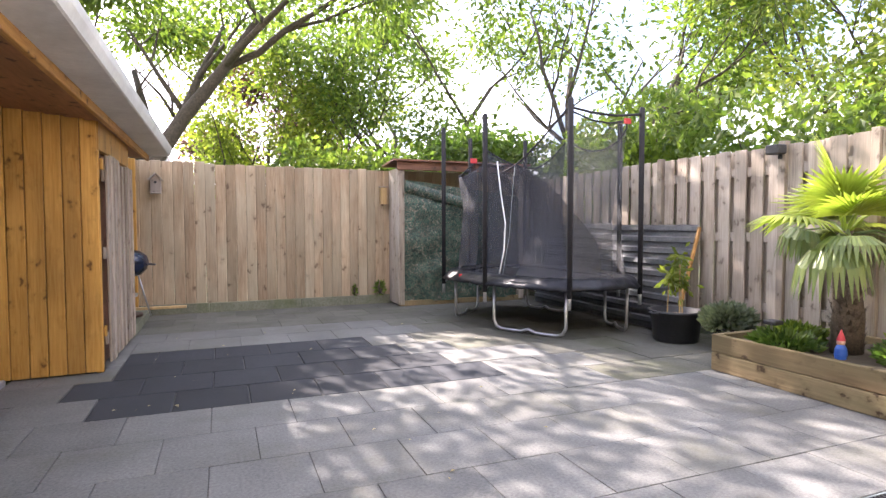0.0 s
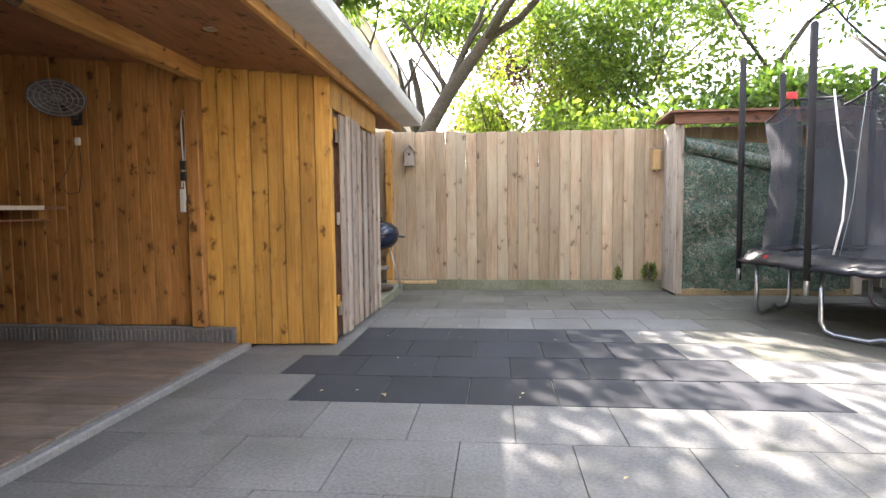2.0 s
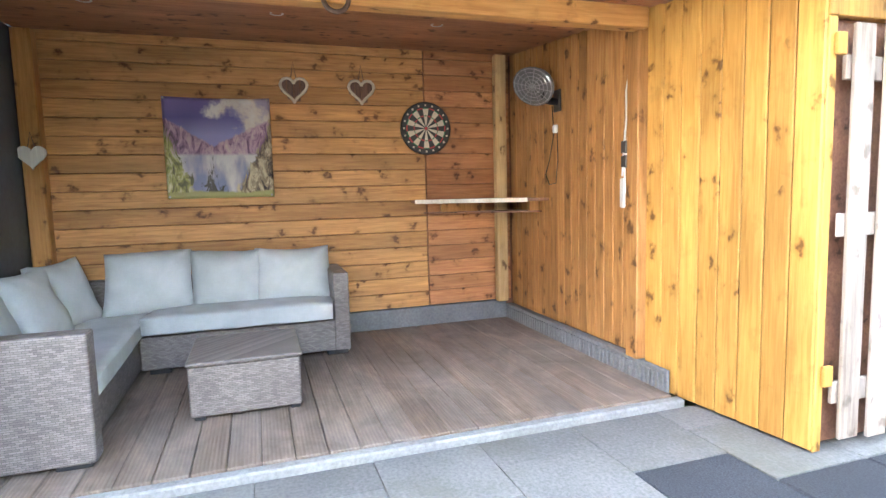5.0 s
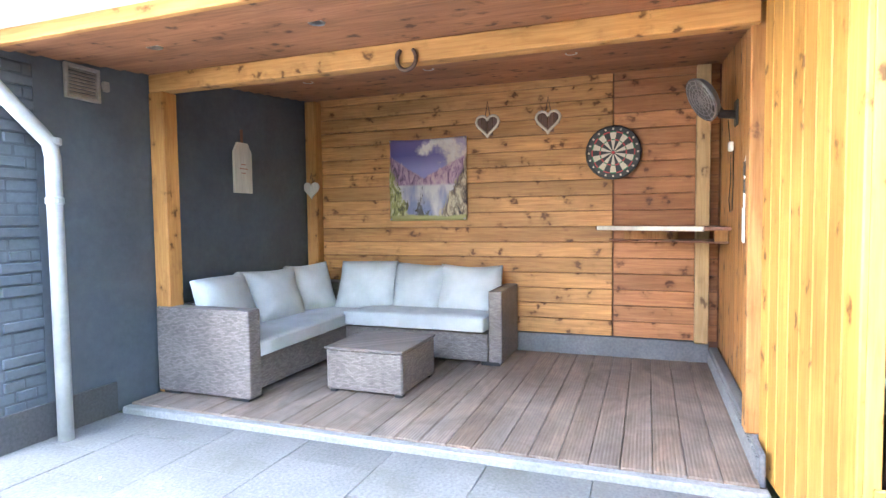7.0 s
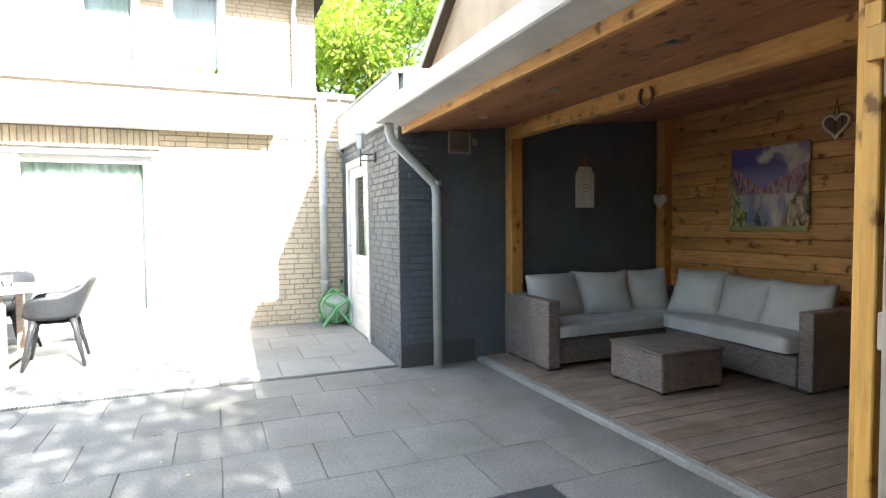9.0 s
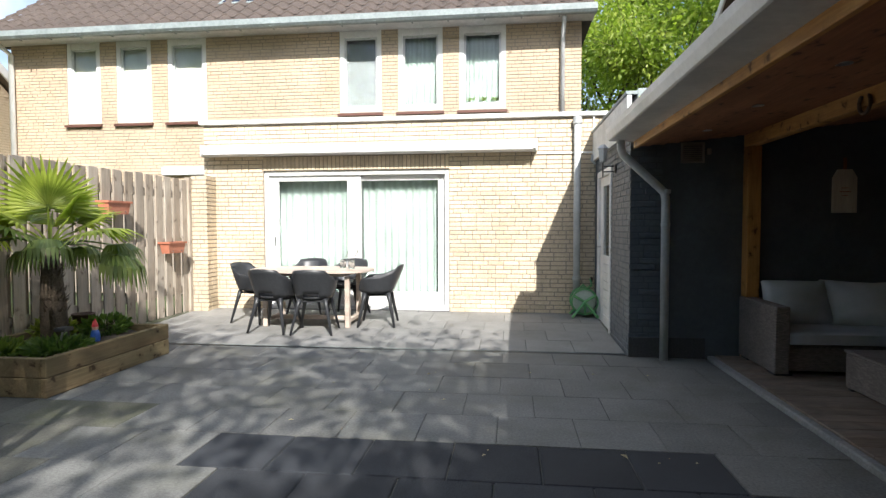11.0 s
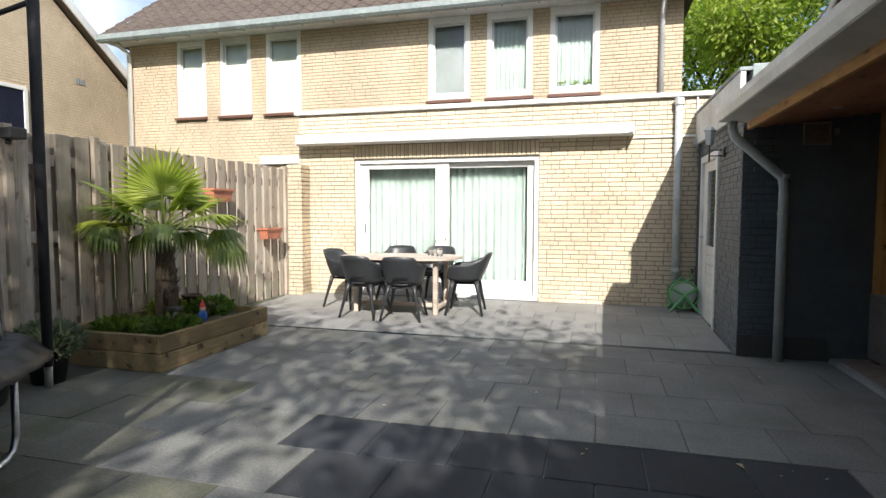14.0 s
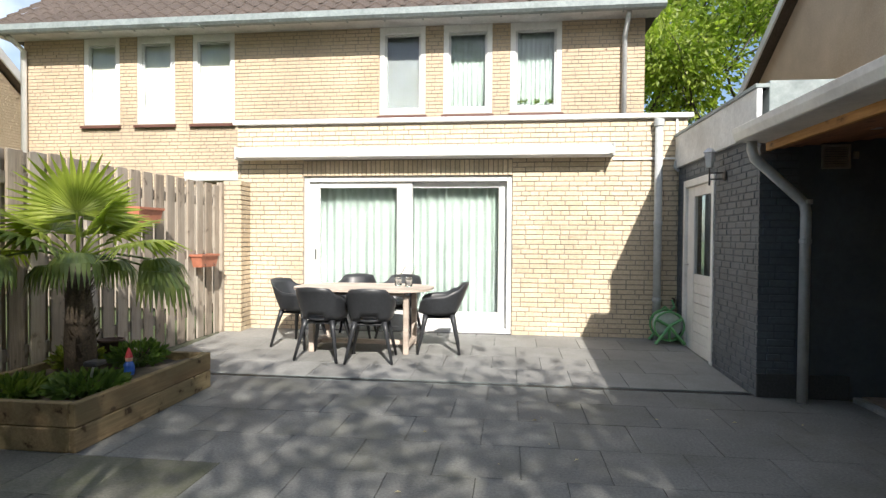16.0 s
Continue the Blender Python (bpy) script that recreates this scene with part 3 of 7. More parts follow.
# soldier course over the doors
for i in range(45):
    x = DOOR[0] + 0.006 + i * 0.0625
    if x + 0.05 < DOOR[1]:
        piece("brick", board_mesh("brick", 0.05, 0.03, 0.2, "brick", 0.004), wall_house, (x + 0.025, HOUSE_Y - 0.004, 2.245))
part("capping", box((-0.42, HOUSE_Y - 0.3, 2.84), (5.6, HOUSE_Y + 0.06, 2.90), 0.006), "white", wall_house, "white edge trim")
part("flat_roof", box((-0.36, -2.38, 2.78), (5.55, HOUSE_Y - 0.3, 2.84)), "felt", wall_house)
brickwork(wall_house, courses(-0.36, 5.55, 0.0, 2.83, [DOOR, (1.80, 4.61, 2.13, 2.355)], 3), put_house, "brick", "y", lambda u, z: 0.4 < u < 1.8 and 0.05 < z < 2.3)
room = bmesh.new()
box((1.4, -2.3, 0), (4.9, -2.2, 2.6), bm=room)
box((1.4, -2.3, 2.6), (4.9, -0.55, 2.65), bm=room)
box((1.4, -2.3, -0.02), (4.9, -0.55, 0.04), bm=room)
single("wall_room", room, "white_dull", "plain pale living room walls behind the curtains", "wall", "structure")

# upper storey
UP = -2.38
own = [(3.28, 4.07, 3.42, 4.92), (2.15, 2.97, 3.42, 4.92), (1.01, 1.85, 3.42, 4.92)]
nb = [(8.89, 9.6, 3.34, 4.92), (7.82, 8.55, 3.34, 4.92), (6.69, 7.48, 3.34, 4.92)]
wall_upper = thing("wall_upper", (5, UP, 0), "sand coloured brick upper facade of the terraced house", "wall", kind="structure")
part("masonry", pierced(-0.31, 10.8, 0, 4.92, UP - 0.3, UP, own + nb), "mortar", wall_upper)
brickwork(wall_upper, courses(-0.31, 10.8, 2.2, 4.92, own + nb, 8), lambda u, z, d: (u, UP + d, z), "brick_old", "y")
part("side_masonry", box((-0.31, -10, 0), (0, UP - 0.3, 4.92)), "brick_old", wall_upper)
part("side_masonry", box((10.5, -10, 0), (10.8, UP - 0.3, 4.92)), "brick_old", wall_upper)
part("neighbour_lintel", box((5.62, UP, 2.3), (7.6, UP + 0.09, 2.46), 0.006), "white_dull", wall_upper)
single("back_wall_house", box((-0.3, -10.3, 0), (10.8, -10, 4.9)), "brick_old", "plain far wall closing the house", "wall", "structure")

# house roof with rows of tiles
roof = thing("house_roof", (5, UP, 4.9), "brown pantile roof with grey gutter", "roof", kind="structure")
PITCH = math.tan(radians(38))
part("roof_boards", prism([(UP + 0.42, 4.93), (UP + 0.42, 4.97), (-6.4, 4.97 + (UP + 0.42 + 6.4) * PITCH), (-10.6, 4.97 + (UP + 0.42 + 6.4) * PITCH - 4.2 * PITCH), (-10.6, 4.9)], -0.5, 11.1, "x"), "felt", roof)
part("soffit", box((-0.5, UP, 4.9), (11.1, UP + 0.42, 4.93)), "white_dull", roof)
verts, faces = [], []
rnd = random.Random(2)
for row in range(14):
    for col in range(39):
        x, s = -0.48 + col * 0.3, row * 0.33
        y, z = UP + 0.46 - s * math.cos(radians(38)), 4.99 + s * math.sin(radians(38))
        dy, dz = -0.36 * math.cos(radians(38)), 0.36 * math.sin(radians(38))
        lift = 0.03 + rnd.random() * 0.008
        k = len(verts)
        for e in (0, 1):
            for j in range(6):
                u = j / 5
                h = 0.035 * math.sin(u * 6.28) + lift * (1 - e)
                verts.append((x + u * 0.3, y + dy * e, z + dz * e + h))
        for j in range(6):
            verts.append((x + j * 0.06, y, z - 0.01))
        for j in range(5):
            faces += [(k + j, k + j + 1, k + 7 + j, k + 6 + j), (k + 12 + j, k + 13 + j, k + j + 1, k + j)]
raw("tiles", verts, faces, "roof_tile", roof, "stuff")
bm = bmesh.new()
prism([(UP + 0.40, 5.0), (UP + 0.40, 4.9), (UP + 0.44, 4.86), (UP + 0.54, 4.86), (UP + 0.58, 4.9), (UP + 0.58, 5.0), (UP + 0.56, 5.0), (UP + 0.55, 4.92), (UP + 0.43, 4.92), (UP + 0.42, 5.0)], -0.5, 11.1, "x", bm)
part("gutter", bm, "zinc", roof)
for i in range(18):
    x = 0.1 + i * 0.63
    part("gutter_bracket", box((x, UP + 0.39, 4.85), (x + 0.025, UP + 0.59, 4.865), 0.002), "zinc", roof)
panel = thing("photovoltaic_array", (3.2, -3.6, 5.9), "dark solar panel lying on the tiled roof", "solar panel")
for i in range(2):
    bm = box((2.0 + i * 1.05, -0.8, 0.0), (3.0 + i * 1.05, 0.8, 0.04), 0.004)
    turned(bm, Matrix.Translation((0, -3.4, 6.05)) @ Matrix.Rotation(radians(-38), 4, "X"))
    part("panel", bm, "enamel", panel)
sky_light = thing("roof_window", (6.3, -3.6, 6.0), "small tilted roof window in the tiles", "window")
bm = box((-0.4, -0.5, 0.0), (0.4, 0.5, 0.1), 0.01)
turned(bm, Matrix.Translation((6.3, -3.3, 5.95)) @ Matrix.Rotation(radians(-38), 4, "X"))
part("frame", bm, "zinc", sky_light)
bm = box((-0.33, -0.43, 0.1), (0.33, 0.43, 0.105))
turned(bm, Matrix.Translation((6.3, -3.3, 5.95)) @ Matrix.Rotation(radians(-38), 4, "X"))
part("pane", bm, "enamel", sky_light)


def folds(x0, x1, y, z0, z1, deep=0.035, step=0.11):
    """Pleats of a hanging curtain."""
    n = int((x1 - x0) / step * 6)
    rnd = random.Random(int(x0 * 100))
    ph = [rnd.random() * 0.9 for _ in range(40)]
    def f(u, v):
        x = x0 + (x1 - x0) * u
        k = (x - x0) / step
        a = deep * (0.7 + 0.5 * ph[int(k) % 40]) * (0.55 + 0.45 * (1 - v))
        return (x + 0.01 * math.sin(k * 2.1), y + a * math.sin(k * 6.283 + ph[int(k / 3) % 40]), z0 + (z1 - z0) * v)
    return sheet(f, n, 6)


def upstairs_window(i, hole, dressing, flowers=False):
    x0, x1, z0, z1 = hole
    w = thing("window_%d" % i, ((x0 + x1) / 2, UP, z0), "white framed upstairs window with brown tile sill", "window", kind="structure")
    y = UP - 0.02
    fr = bmesh.new()
    f = 0.085
    for a, b in (((x0, z0), (x0 + f, z1)), ((x1 - f, z0), (x1, z1)), ((x0 + f, z0), (x1 - f, z0 + f)), ((x0 + f, z1 - f * 1.6), (x1 - f, z1))):
        box((a[0], y - 0.09, a[1]), (b[0], y + 0.015, b[1]), 0.004, fr)
    wf = part("window_frame", fr, "white", w)
    inner = bmesh.new()
    g = 0.035
    a0, a1, c0, c1 = x0 + f, x1 - f, z0 + f, z1 - f * 1.6
    for a, b in (((a0, c0), (a0 + g, c1)), ((a1 - g, c0), (a1, c1)), ((a0 + g, c0), (a1 - g, c0 + g)), ((a0 + g, c1 - g), (a1 - g, c1))):
        box((a[0], y - 0.07, a[1]), (b[0], y - 0.015, b[1]), 0.003, inner)
    part("sash", inner, "white_dull", w)
    p = part("pane", box((a0 + g, y - 0.05, c0 + g), (a1 - g, y - 0.044, c1 - g)), "glass", w)
    p.visible_shadow = False
    part("window_sill", prism([(UP - 0.06, z0), (UP + 0.075, z0 - 0.03), (UP + 0.075, z0 - 0.075), (UP - 0.06, z0 - 0.06)], x0 - 0.03, x1 + 0.03, "x"), "sill", w)
    # dark sheet standing in for the shade of the room behind the pane
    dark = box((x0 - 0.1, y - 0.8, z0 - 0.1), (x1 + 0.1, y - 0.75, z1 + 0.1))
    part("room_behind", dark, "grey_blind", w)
    if dressing == "blind":
        part("blind", box((a0 - 0.02, y - 0.08, c0 + 0.02), (a1 + 0.02, y - 0.07, c1 + 0.03)), "blind", w, "cream roller blind")
    elif dressing == "grey":
        part("blind", box((a0 - 0.02, y - 0.08, c0), (a1 + 0.02, y - 0.07, c1 + 0.03)), "grey_blind", w, "grey roller blind")
    else:
        part("curtain", folds(a0 - 0.02, a1 + 0.02, y - 0.13, c0, c1 + 0.02, 0.02, 0.08), "curtain", w, "sheer pale curtain", smooth=True)
    return w


for i, (hole, how) in enumerate(zip(own + nb, ("grey", "curtain", "plants", "blind", "blind", "blind"))):
    upstairs_window(i + 1, hole, how, how == "plants")
for x in (1.18, 1.42, 1.66):
    t = thing("potted_plant", (x, UP - 0.1, 3.505), "small green plant in a pot on the windowsill", "plant", "windowsill plants")
    part("pot", lathe([(0.03, 0), (0.04, 0.06)], (x, UP - 0.1, 3.505), 10), "grey_pvc", t)
    bm = bmesh.new()
    rnd = random.Random(int(x * 100))
    for _ in range(26):
        c = Vector((x + rnd.gauss(0, 0.035), UP - 0.1 + rnd.gauss(0, 0.012), 3.59 + rnd.random() * 0.06))
        d = Vector((rnd.gauss(0, 1), rnd.gauss(0, 1), rnd.gauss(0.4, 1))).normalized() * 0.022
        s = d.orthogonal() * 0.6
        bm.faces.new([bm.verts.new(c - d), bm.verts.new(c + s), bm.verts.new(c + d), bm.verts.new(c - s)])
    part("leaves", bm, "leaf", t)

# patio doors
door = thing("door_1", (3.2, HOUSE_Y, 0.07), "white sliding patio doors with closed curtains behind", "door", kind="structure")
fy = HOUSE_Y - 0.05
x0, x1, z0, z1 = DOOR
bm = bmesh.new()
for a, b in (((x0, z0), (x0 + 0.07, z1)), ((x1 - 0.07, z0), (x1, z1)), ((x0 + 0.07, z1 - 0.07), (x1 - 0.07, z1)), ((x0 + 0.07, z0), (x1 - 0.07, z0 + 0.06))):
    box((a[0], fy - 0.12, a[1]), (b[0], fy + 0.02, b[1]), 0.004, bm)
part("outer_frame", bm, "white", door)
for n, (a, b, y) in enumerate(((3.13, 4.54, fy - 0.05), (1.87, 3.33, fy - 0.10))):
    bm = bmesh.new()
    s, lo, hi = (0.13 if n == 0 else 0.1), z0 + 0.06, z1 - 0.07
    if n == 1:
        s = 0.11
    for p, q in (((a, lo), (a + s + (0.08 if n == 0 else 0), hi)), ((b - s, lo), (b, hi)), ((a + s + (0.08 if n == 0 else 0), lo), (b - s, lo + 0.2)), ((a + s + (0.08 if n == 0 else 0), hi - 0.08), (b - s, hi))):
        box((p[0], y - 0.03, p[1]), (q[0], y + 0.03, q[1]), 0.005, bm)
    leafp = part("door_leaf", bm, "white", door)
    g = part("pane", box((a + s, y - 0.004, lo + 0.2), (b - s, y + 0.004, hi - 0.08)), "glass", leafp)
    g.visible_shadow = False
bm = box((4.45, fy - 0.02, 1.02), (4.475, fy + 0.0, 1.16), 0.004)
part("door_handle", bm, "steel", door)
part("threshold", box((x0, HOUSE_Y - 0.14, 0.03), (x1, HOUSE_Y + 0.03, 0.072), 0.004), "black", door)
for a, b in ((1.9, 3.18), (3.22, 4.5)):
    c = thing("curtain", ((a + b) / 2, fy - 0.24, 0.1), "pale green pleated curtain hanging behind the glass", "curtain", "patio door curtains")
    part("cloth", folds(a, b, fy - 0.24, 0.1, 2.0), "curtain", c, smooth=True)
    part("rail", box((a, fy - 0.26, 2.005), (b, fy - 0.22, 2.03), 0.003), "white", c)

# awning in its case
awn = thing("awning", (3.0, HOUSE_Y + 0.1, 2.35), "white retracted awning in its long wall case", "awning")
part("case", prism([(HOUSE_Y, 2.36), (HOUSE_Y + 0.2, 2.352), (HOUSE_Y + 0.24, 2.385), (HOUSE_Y + 0.24, 2.45), (HOUSE_Y + 0.18, 2.495), (HOUSE_Y, 2.52)], 0.58, 5.46, "x"), "white", awn)
for x in (0.555, 5.455):
    part("end_cap", box((x, HOUSE_Y + 0.003, 2.345), (x + 0.028, HOUSE_Y + 0.245, 2.515), 0.01), "white_dull", awn)
part("front_bar", box((0.62, HOUSE_Y + 0.242, 2.365), (5.42, HOUSE_Y + 0.26, 2.4), 0.005), "white", awn)

# pipes on the house
pipe = thing("downpipe", (0.0, HOUSE_Y + 0.07, 0.3), "grey round downpipe clipped to the brick wall", "pipe")
part("tube", tube([(0.0, HOUSE_Y + 0.075, 0.05), (0.0, HOUSE_Y + 0.075, 2.78)], 0.048, 14), "grey_pvc", pipe, smooth=True)
part("hopper", lathe([(0.05, 0), (0.062, 0.01), (0.062, 0.09), (0.05, 0.1)], (0.0, HOUSE_Y + 0.075, 2.72), 16), "grey_pvc", pipe)
for z in (0.55, 1.5):
    part("collar", lathe([(0.05, 0), (0.056, 0.005), (0.056, 0.045), (0.05, 0.05)], (0.0, HOUSE_Y + 0.075, z), 16), "grey_pvc", pipe)
p2 = thing("downpipe", (-0.05, UP + 0.07, 2.9), "slim white downpipe of the upper gutter", "pipe")
part("tube", tube([(0.02, UP + 0.07, 2.9), (0.02, UP + 0.07, 4.6), (0.02, UP + 0.4, 4.86)], 0.04, 12), "white_dull", p2, smooth=True)
p3 = thing("downpipe", (10.72, UP + 0.07, 0), "slim white downpipe at the house corner", "pipe")
part("tube", tube([(10.75, UP + 0.07, 0), (10.75, UP + 0.07, 4.7), (10.75, UP + 0.4, 4.86)], 0.05, 12), "white", p3, smooth=True)
duct = thing("cable_duct", (0.2, HOUSE_Y, 2.33), "thin white cable duct along the brick wall", "cable duct")
part("level_run", box((-0.22, HOUSE_Y + 0.008, 2.325), (0.55, HOUSE_Y + 0.022, 2.35)), "white", duct)
part("upright_run", box((-0.24, HOUSE_Y + 0.008, 2.25), (-0.215, HOUSE_Y + 0.03, 2.84)), "white", duct)
part("elbow", tube([(-0.215, HOUSE_Y + 0.04, 2.3), (-0.2, HOUSE_Y + 0.05, 2.22), (-0.25, HOUSE_Y + 0.06, 2.17)], 0.02, 8), "grey_pvc", duct)

# brick pier between the fence and the house
pier = thing("brick_pier", (5.45, -0.1, 0), "yellow brick pier beside the end of the fence", "pier", kind="structure")
part("core", box((5.37, -0.245, 0), (5.6, 0.04, 2.06)), "mortar", pier)
brickwork(pier, courses(5.35, 5.6, 0.0, 2.06, [], 12), lambda u, z, d: (u, 0.04 + d, z), "brick", "y")
brickwork(pier, courses(-0.235, 0.05, 0.0, 2.06, [], 13), lambda u, z, d: (5.37 - d, u, z), "brick", "x")

# ---- garage: dark painted brick ----
GX, GY = -0.265, 2.07
garage = thing("wall_garage", (GX, 1, 0), "dark blue-grey painted brick garage wall", "wall", kind="structure")
SIDE = (0.02, 1.03, 0.0, 2.02)
bm = bmesh.new()
for y0, y1, z0, z1 in ((-0.25, SIDE[0], 0, 2.62), (SIDE[1], GY - 0.2, 0, 2.62), (SIDE[0], SIDE[1], SIDE[3], 2.62)):
    box((GX - 0.2, y0, z0), (GX, y1, z1), bm=bm)
part("masonry", bm, "dark_mortar", garage)
part("end_masonry", box((-3.5, GY - 0.2, 0), (GX, GY, 2.36)), "dark_mortar", garage)
part("back_masonry", box((-3.7, -0.25, 0), (-3.5, GY, 2.6)), "dark_mortar", garage)
brickwork(garage, courses(-0.24, GY + 0.005, 0.0, 2.2, [SIDE], 21), lambda u, z, d: (GX + d, u, z), "dark_brick", "x", lambda u, z: 1.03 < u and z < 2.2)
brickwork(garage, courses(-0.56, GX + 0.005, 0.0, 2.3, [], 22), lambda u, z, d: (u, GY + d * 0.3, z), "dark_brick", "y", lambda u, z: True)
part("plaster", box((-3.3, GY, 0.0), (-0.562, GY + 0.003, 2.3)), "dark_plaster", garage, "dark painted smooth wall face")
part("roof_slab", box((-3.6, -0.3, 2.6), (GX + 0.02, GY, 2.64)), "felt", garage)
part("fascia", box((GX + 0.004, -0.3, 2.21), (GX + 0.05, GY + 0.02, 2.6), 0.004), "white_dull", garage, "weathered pale fascia board")
part("roof_edge", box((GX - 0.05, -0.3, 2.6), (GX + 0.065, GY + 0.03, 2.635), 0.004), "zinc", garage)
part("roof_corner", box((GX - 1.2, GY - 0.25, 2.36), (GX - 0.05, GY + 0.02, 2.66), 0.006), "zinc", garage)
part("plinth", box((-0.98, GY + 0.008, 0.0), (GX + 0.012, GY + 0.03, 0.2), 0.003), "felt", garage, "black bitumen strip at the foot of the wall")
dr = thing("door_2", (GX, 0.5, 0), "white wooden garage door with a tall glass pane", "door", kind="structure")
bm = bmesh.new()
y0, y1 = SIDE[:2]
box((GX - 0.1, y0, 0), (GX + 0.02, y0 + 0.07, 2.02), 0.004, bm)
box((GX - 0.1, y1 - 0.07, 0), (GX + 0.02, y1, 2.02), 0.004, bm)
box((GX - 0.1, y0 + 0.07, 1.94), (GX + 0.02, y1 - 0.07, 2.02), 0.004, bm)
part("door_frame", bm, "white", dr)
bm = bmesh.new()
ly0, ly1, lx0, lx1 = y0 + 0.075, y1 - 0.075, GX - 0.06, GX - 0.015
gy0, gy1, gz0, gz1 = y0 + 0.3, y1 - 0.17, 0.93, 1.82
box((lx0, ly0, 0.03), (lx1, gy0, 1.935), 0.003, bm)
box((lx0, gy1, 0.03), (lx1, ly1, 1.935), 0.003, bm)
box((lx0, gy0, gz1), (lx1, gy1, 1.935), 0.003, bm)
box((lx0, gy0, 0.03), (lx1, gy1, 0.16), 0.003, bm)
for i in range(7):
    box((lx0 + 0.01, gy0, 0.165 + i * 0.11), (lx1 - 0.004, gy1, 0.27 + i * 0.11), 0.004, bm)
lf = part("door_leaf", bm, "white", dr)
part("pane", box((GX - 0.04, gy0, gz0), (GX - 0.034, gy1, gz1)), "glass", lf)
# dark sheet in place of the garage's unlit inside
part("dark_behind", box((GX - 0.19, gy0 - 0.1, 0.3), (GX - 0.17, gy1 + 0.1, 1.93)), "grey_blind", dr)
bm = tube([(GX - 0.015, ly0 + 0.05, 1.03), (GX + 0.03, ly0 + 0.05, 1.03), (GX + 0.035, ly0 + 0.15, 1.03)], 0.009, 8)
part("door_handle", bm, "steel", lf, smooth=True)

# ---- veranda ----
SIDE_Y = 5.75


def front_y(x):
    """Face of the yellow shed front, which stands a little askew."""
    return 5.812 + (x + 0.38) * 0.09


BACK = -3.25
deck = thing("floor_deck", (-2.2, 3.9, 0), "grooved greyed wooden deck boards", "floor", kind="structure")
part("deck_frame", box((BACK, GY + 0.01, -0.05), (-1.07, 5.72, 0.012)), "earth", deck)
part("edging", box((-1.064, GY + 0.03, -0.05), (-1.0, 5.715, 0.034), 0.008), "concrete", deck, "pale concrete edging strip")
wall_back = thing("wall_back", (BACK, 3.9, 0), "orange stained horizontal pine boards of the veranda", "wall", kind="structure")
part("panel_back", box((BACK - 0.12, GY, 0), (BACK - 0.03, 9.1, 2.45)), "w_brown", wall_back)
part("base_strip", box((BACK - 0.03, GY + 0.01, 0), (BACK + 0.025, 5.685, 0.2), 0.006), "kerb", wall_back, "grey concrete base strip")
wall_side = thing("wall_side", (-2.3, 5.7, 0), "upright tongued pine boards of the veranda side", "wall", kind="structure")
TH = math.atan(0.09)


def skew_box(x0, x1, d0, d1, z0, z1, bevel=0.0, bm=None):
    """A box along the slightly slanting shed front; d is the depth behind its face."""
    w = (x1 - x0) / math.cos(TH)
    own = box((0, d0, z0), (w, d1, z1), bevel)
    turned(own, Matrix.Translation((x0, front_y(x0), 0)) @ Matrix.Rotation(TH, 4, "Z"))
    return join(bm, own)


part("panel_back", box((BACK, SIDE_Y + 0.03, 0.02), (-1.36, SIDE_Y + 0.09, 2.18)), "w_brown", wall_side)
part("base_strip", box((BACK, SIDE_Y - 0.06, 0), (-1.36, SIDE_Y + 0.002, 0.16), 0.006), "kerb", wall_side, "ribbed grey concrete base strip")
part("base_strip", box((-1.357, SIDE_Y - 0.06, 0), (-1.12, SIDE_Y - 0.036, 0.16), 0.006), "kerb", wall_side, "ribbed grey concrete base strip")
for i in range(54):
    x = BACK + 0.02 + i * 0.04
    if x < -1.13:
        piece("rib", board_mesh("rib", 0.02, 0.016, 0.13, "kerb", 0.003), wall_side, (x, SIDE_Y - 0.066, 0.07))

# shed behind the yellow boards
shed = thing("shed", (-0.9, 6.6, 0), "yellow stained timber shed with a pallet wood door", "shed")
part("front_panel", skew_box(-1.352, -0.43, 0.024, 0.06, 0.02, 2.09), "w_brown", shed)
part("side_wall_inner", box((-0.42, 5.9, 0.02), (-0.40, 7.41, 2.09)), "w_brown", shed)
part("end_wall", box((-3.2, 7.36, 0.0), (-0.36, 7.41, 2.2)), "w_fence", shed)
part("header_board", box((-0.40, 5.826, 1.86), (-0.352, 7.43, 2.13), 0.004), "w_yellow", shed)
part("corner_post", box((-0.41, 5.829, 0.0), (-0.357, 5.875, 1.86), 0.004), "w_yellow", shed)

# roof of veranda and shed
RY0, RY1 = 2.15, 8.65
roofv = thing("veranda_roof", (-1.8, 5, 2.2), "flat felt veranda roof with pale gutter and wooden ceiling", "roof", kind="structure")
slope = lambda x: 2.085 + (-0.25 - x) * 0.095
part("roof_skin", prism([(-0.2, 2.2), (-0.2, 2.23), (-3.45, 2.5), (-3.45, 2.46)], GY, RY1, "y"), "felt", roofv)
gut = [(-0.27, 2.13), (-0.04, 2.138), (-0.028, 2.145), (-0.008, 2.2), (-0.002, 2.245), (-0.02, 2.255), (-0.03, 2.245), (-0.035, 2.2), (-0.05, 2.16), (-0.2, 2.15), (-0.24, 2.25), (-0.27, 2.25)]
part("gutter", prism(gut, RY0, RY1, "y"), "gutter_white", roofv, "pale moulded gutter")
part("gutter_end", prism(gut[:6] + [(-0.27, 2.25)], RY0 - 0.006, RY0, "y"), "gutter_white", roofv)
part("gutter_end", prism(gut[:6] + [(-0.27, 2.25)], RY1, RY1 + 0.006, "y"), "gutter_white", roofv)
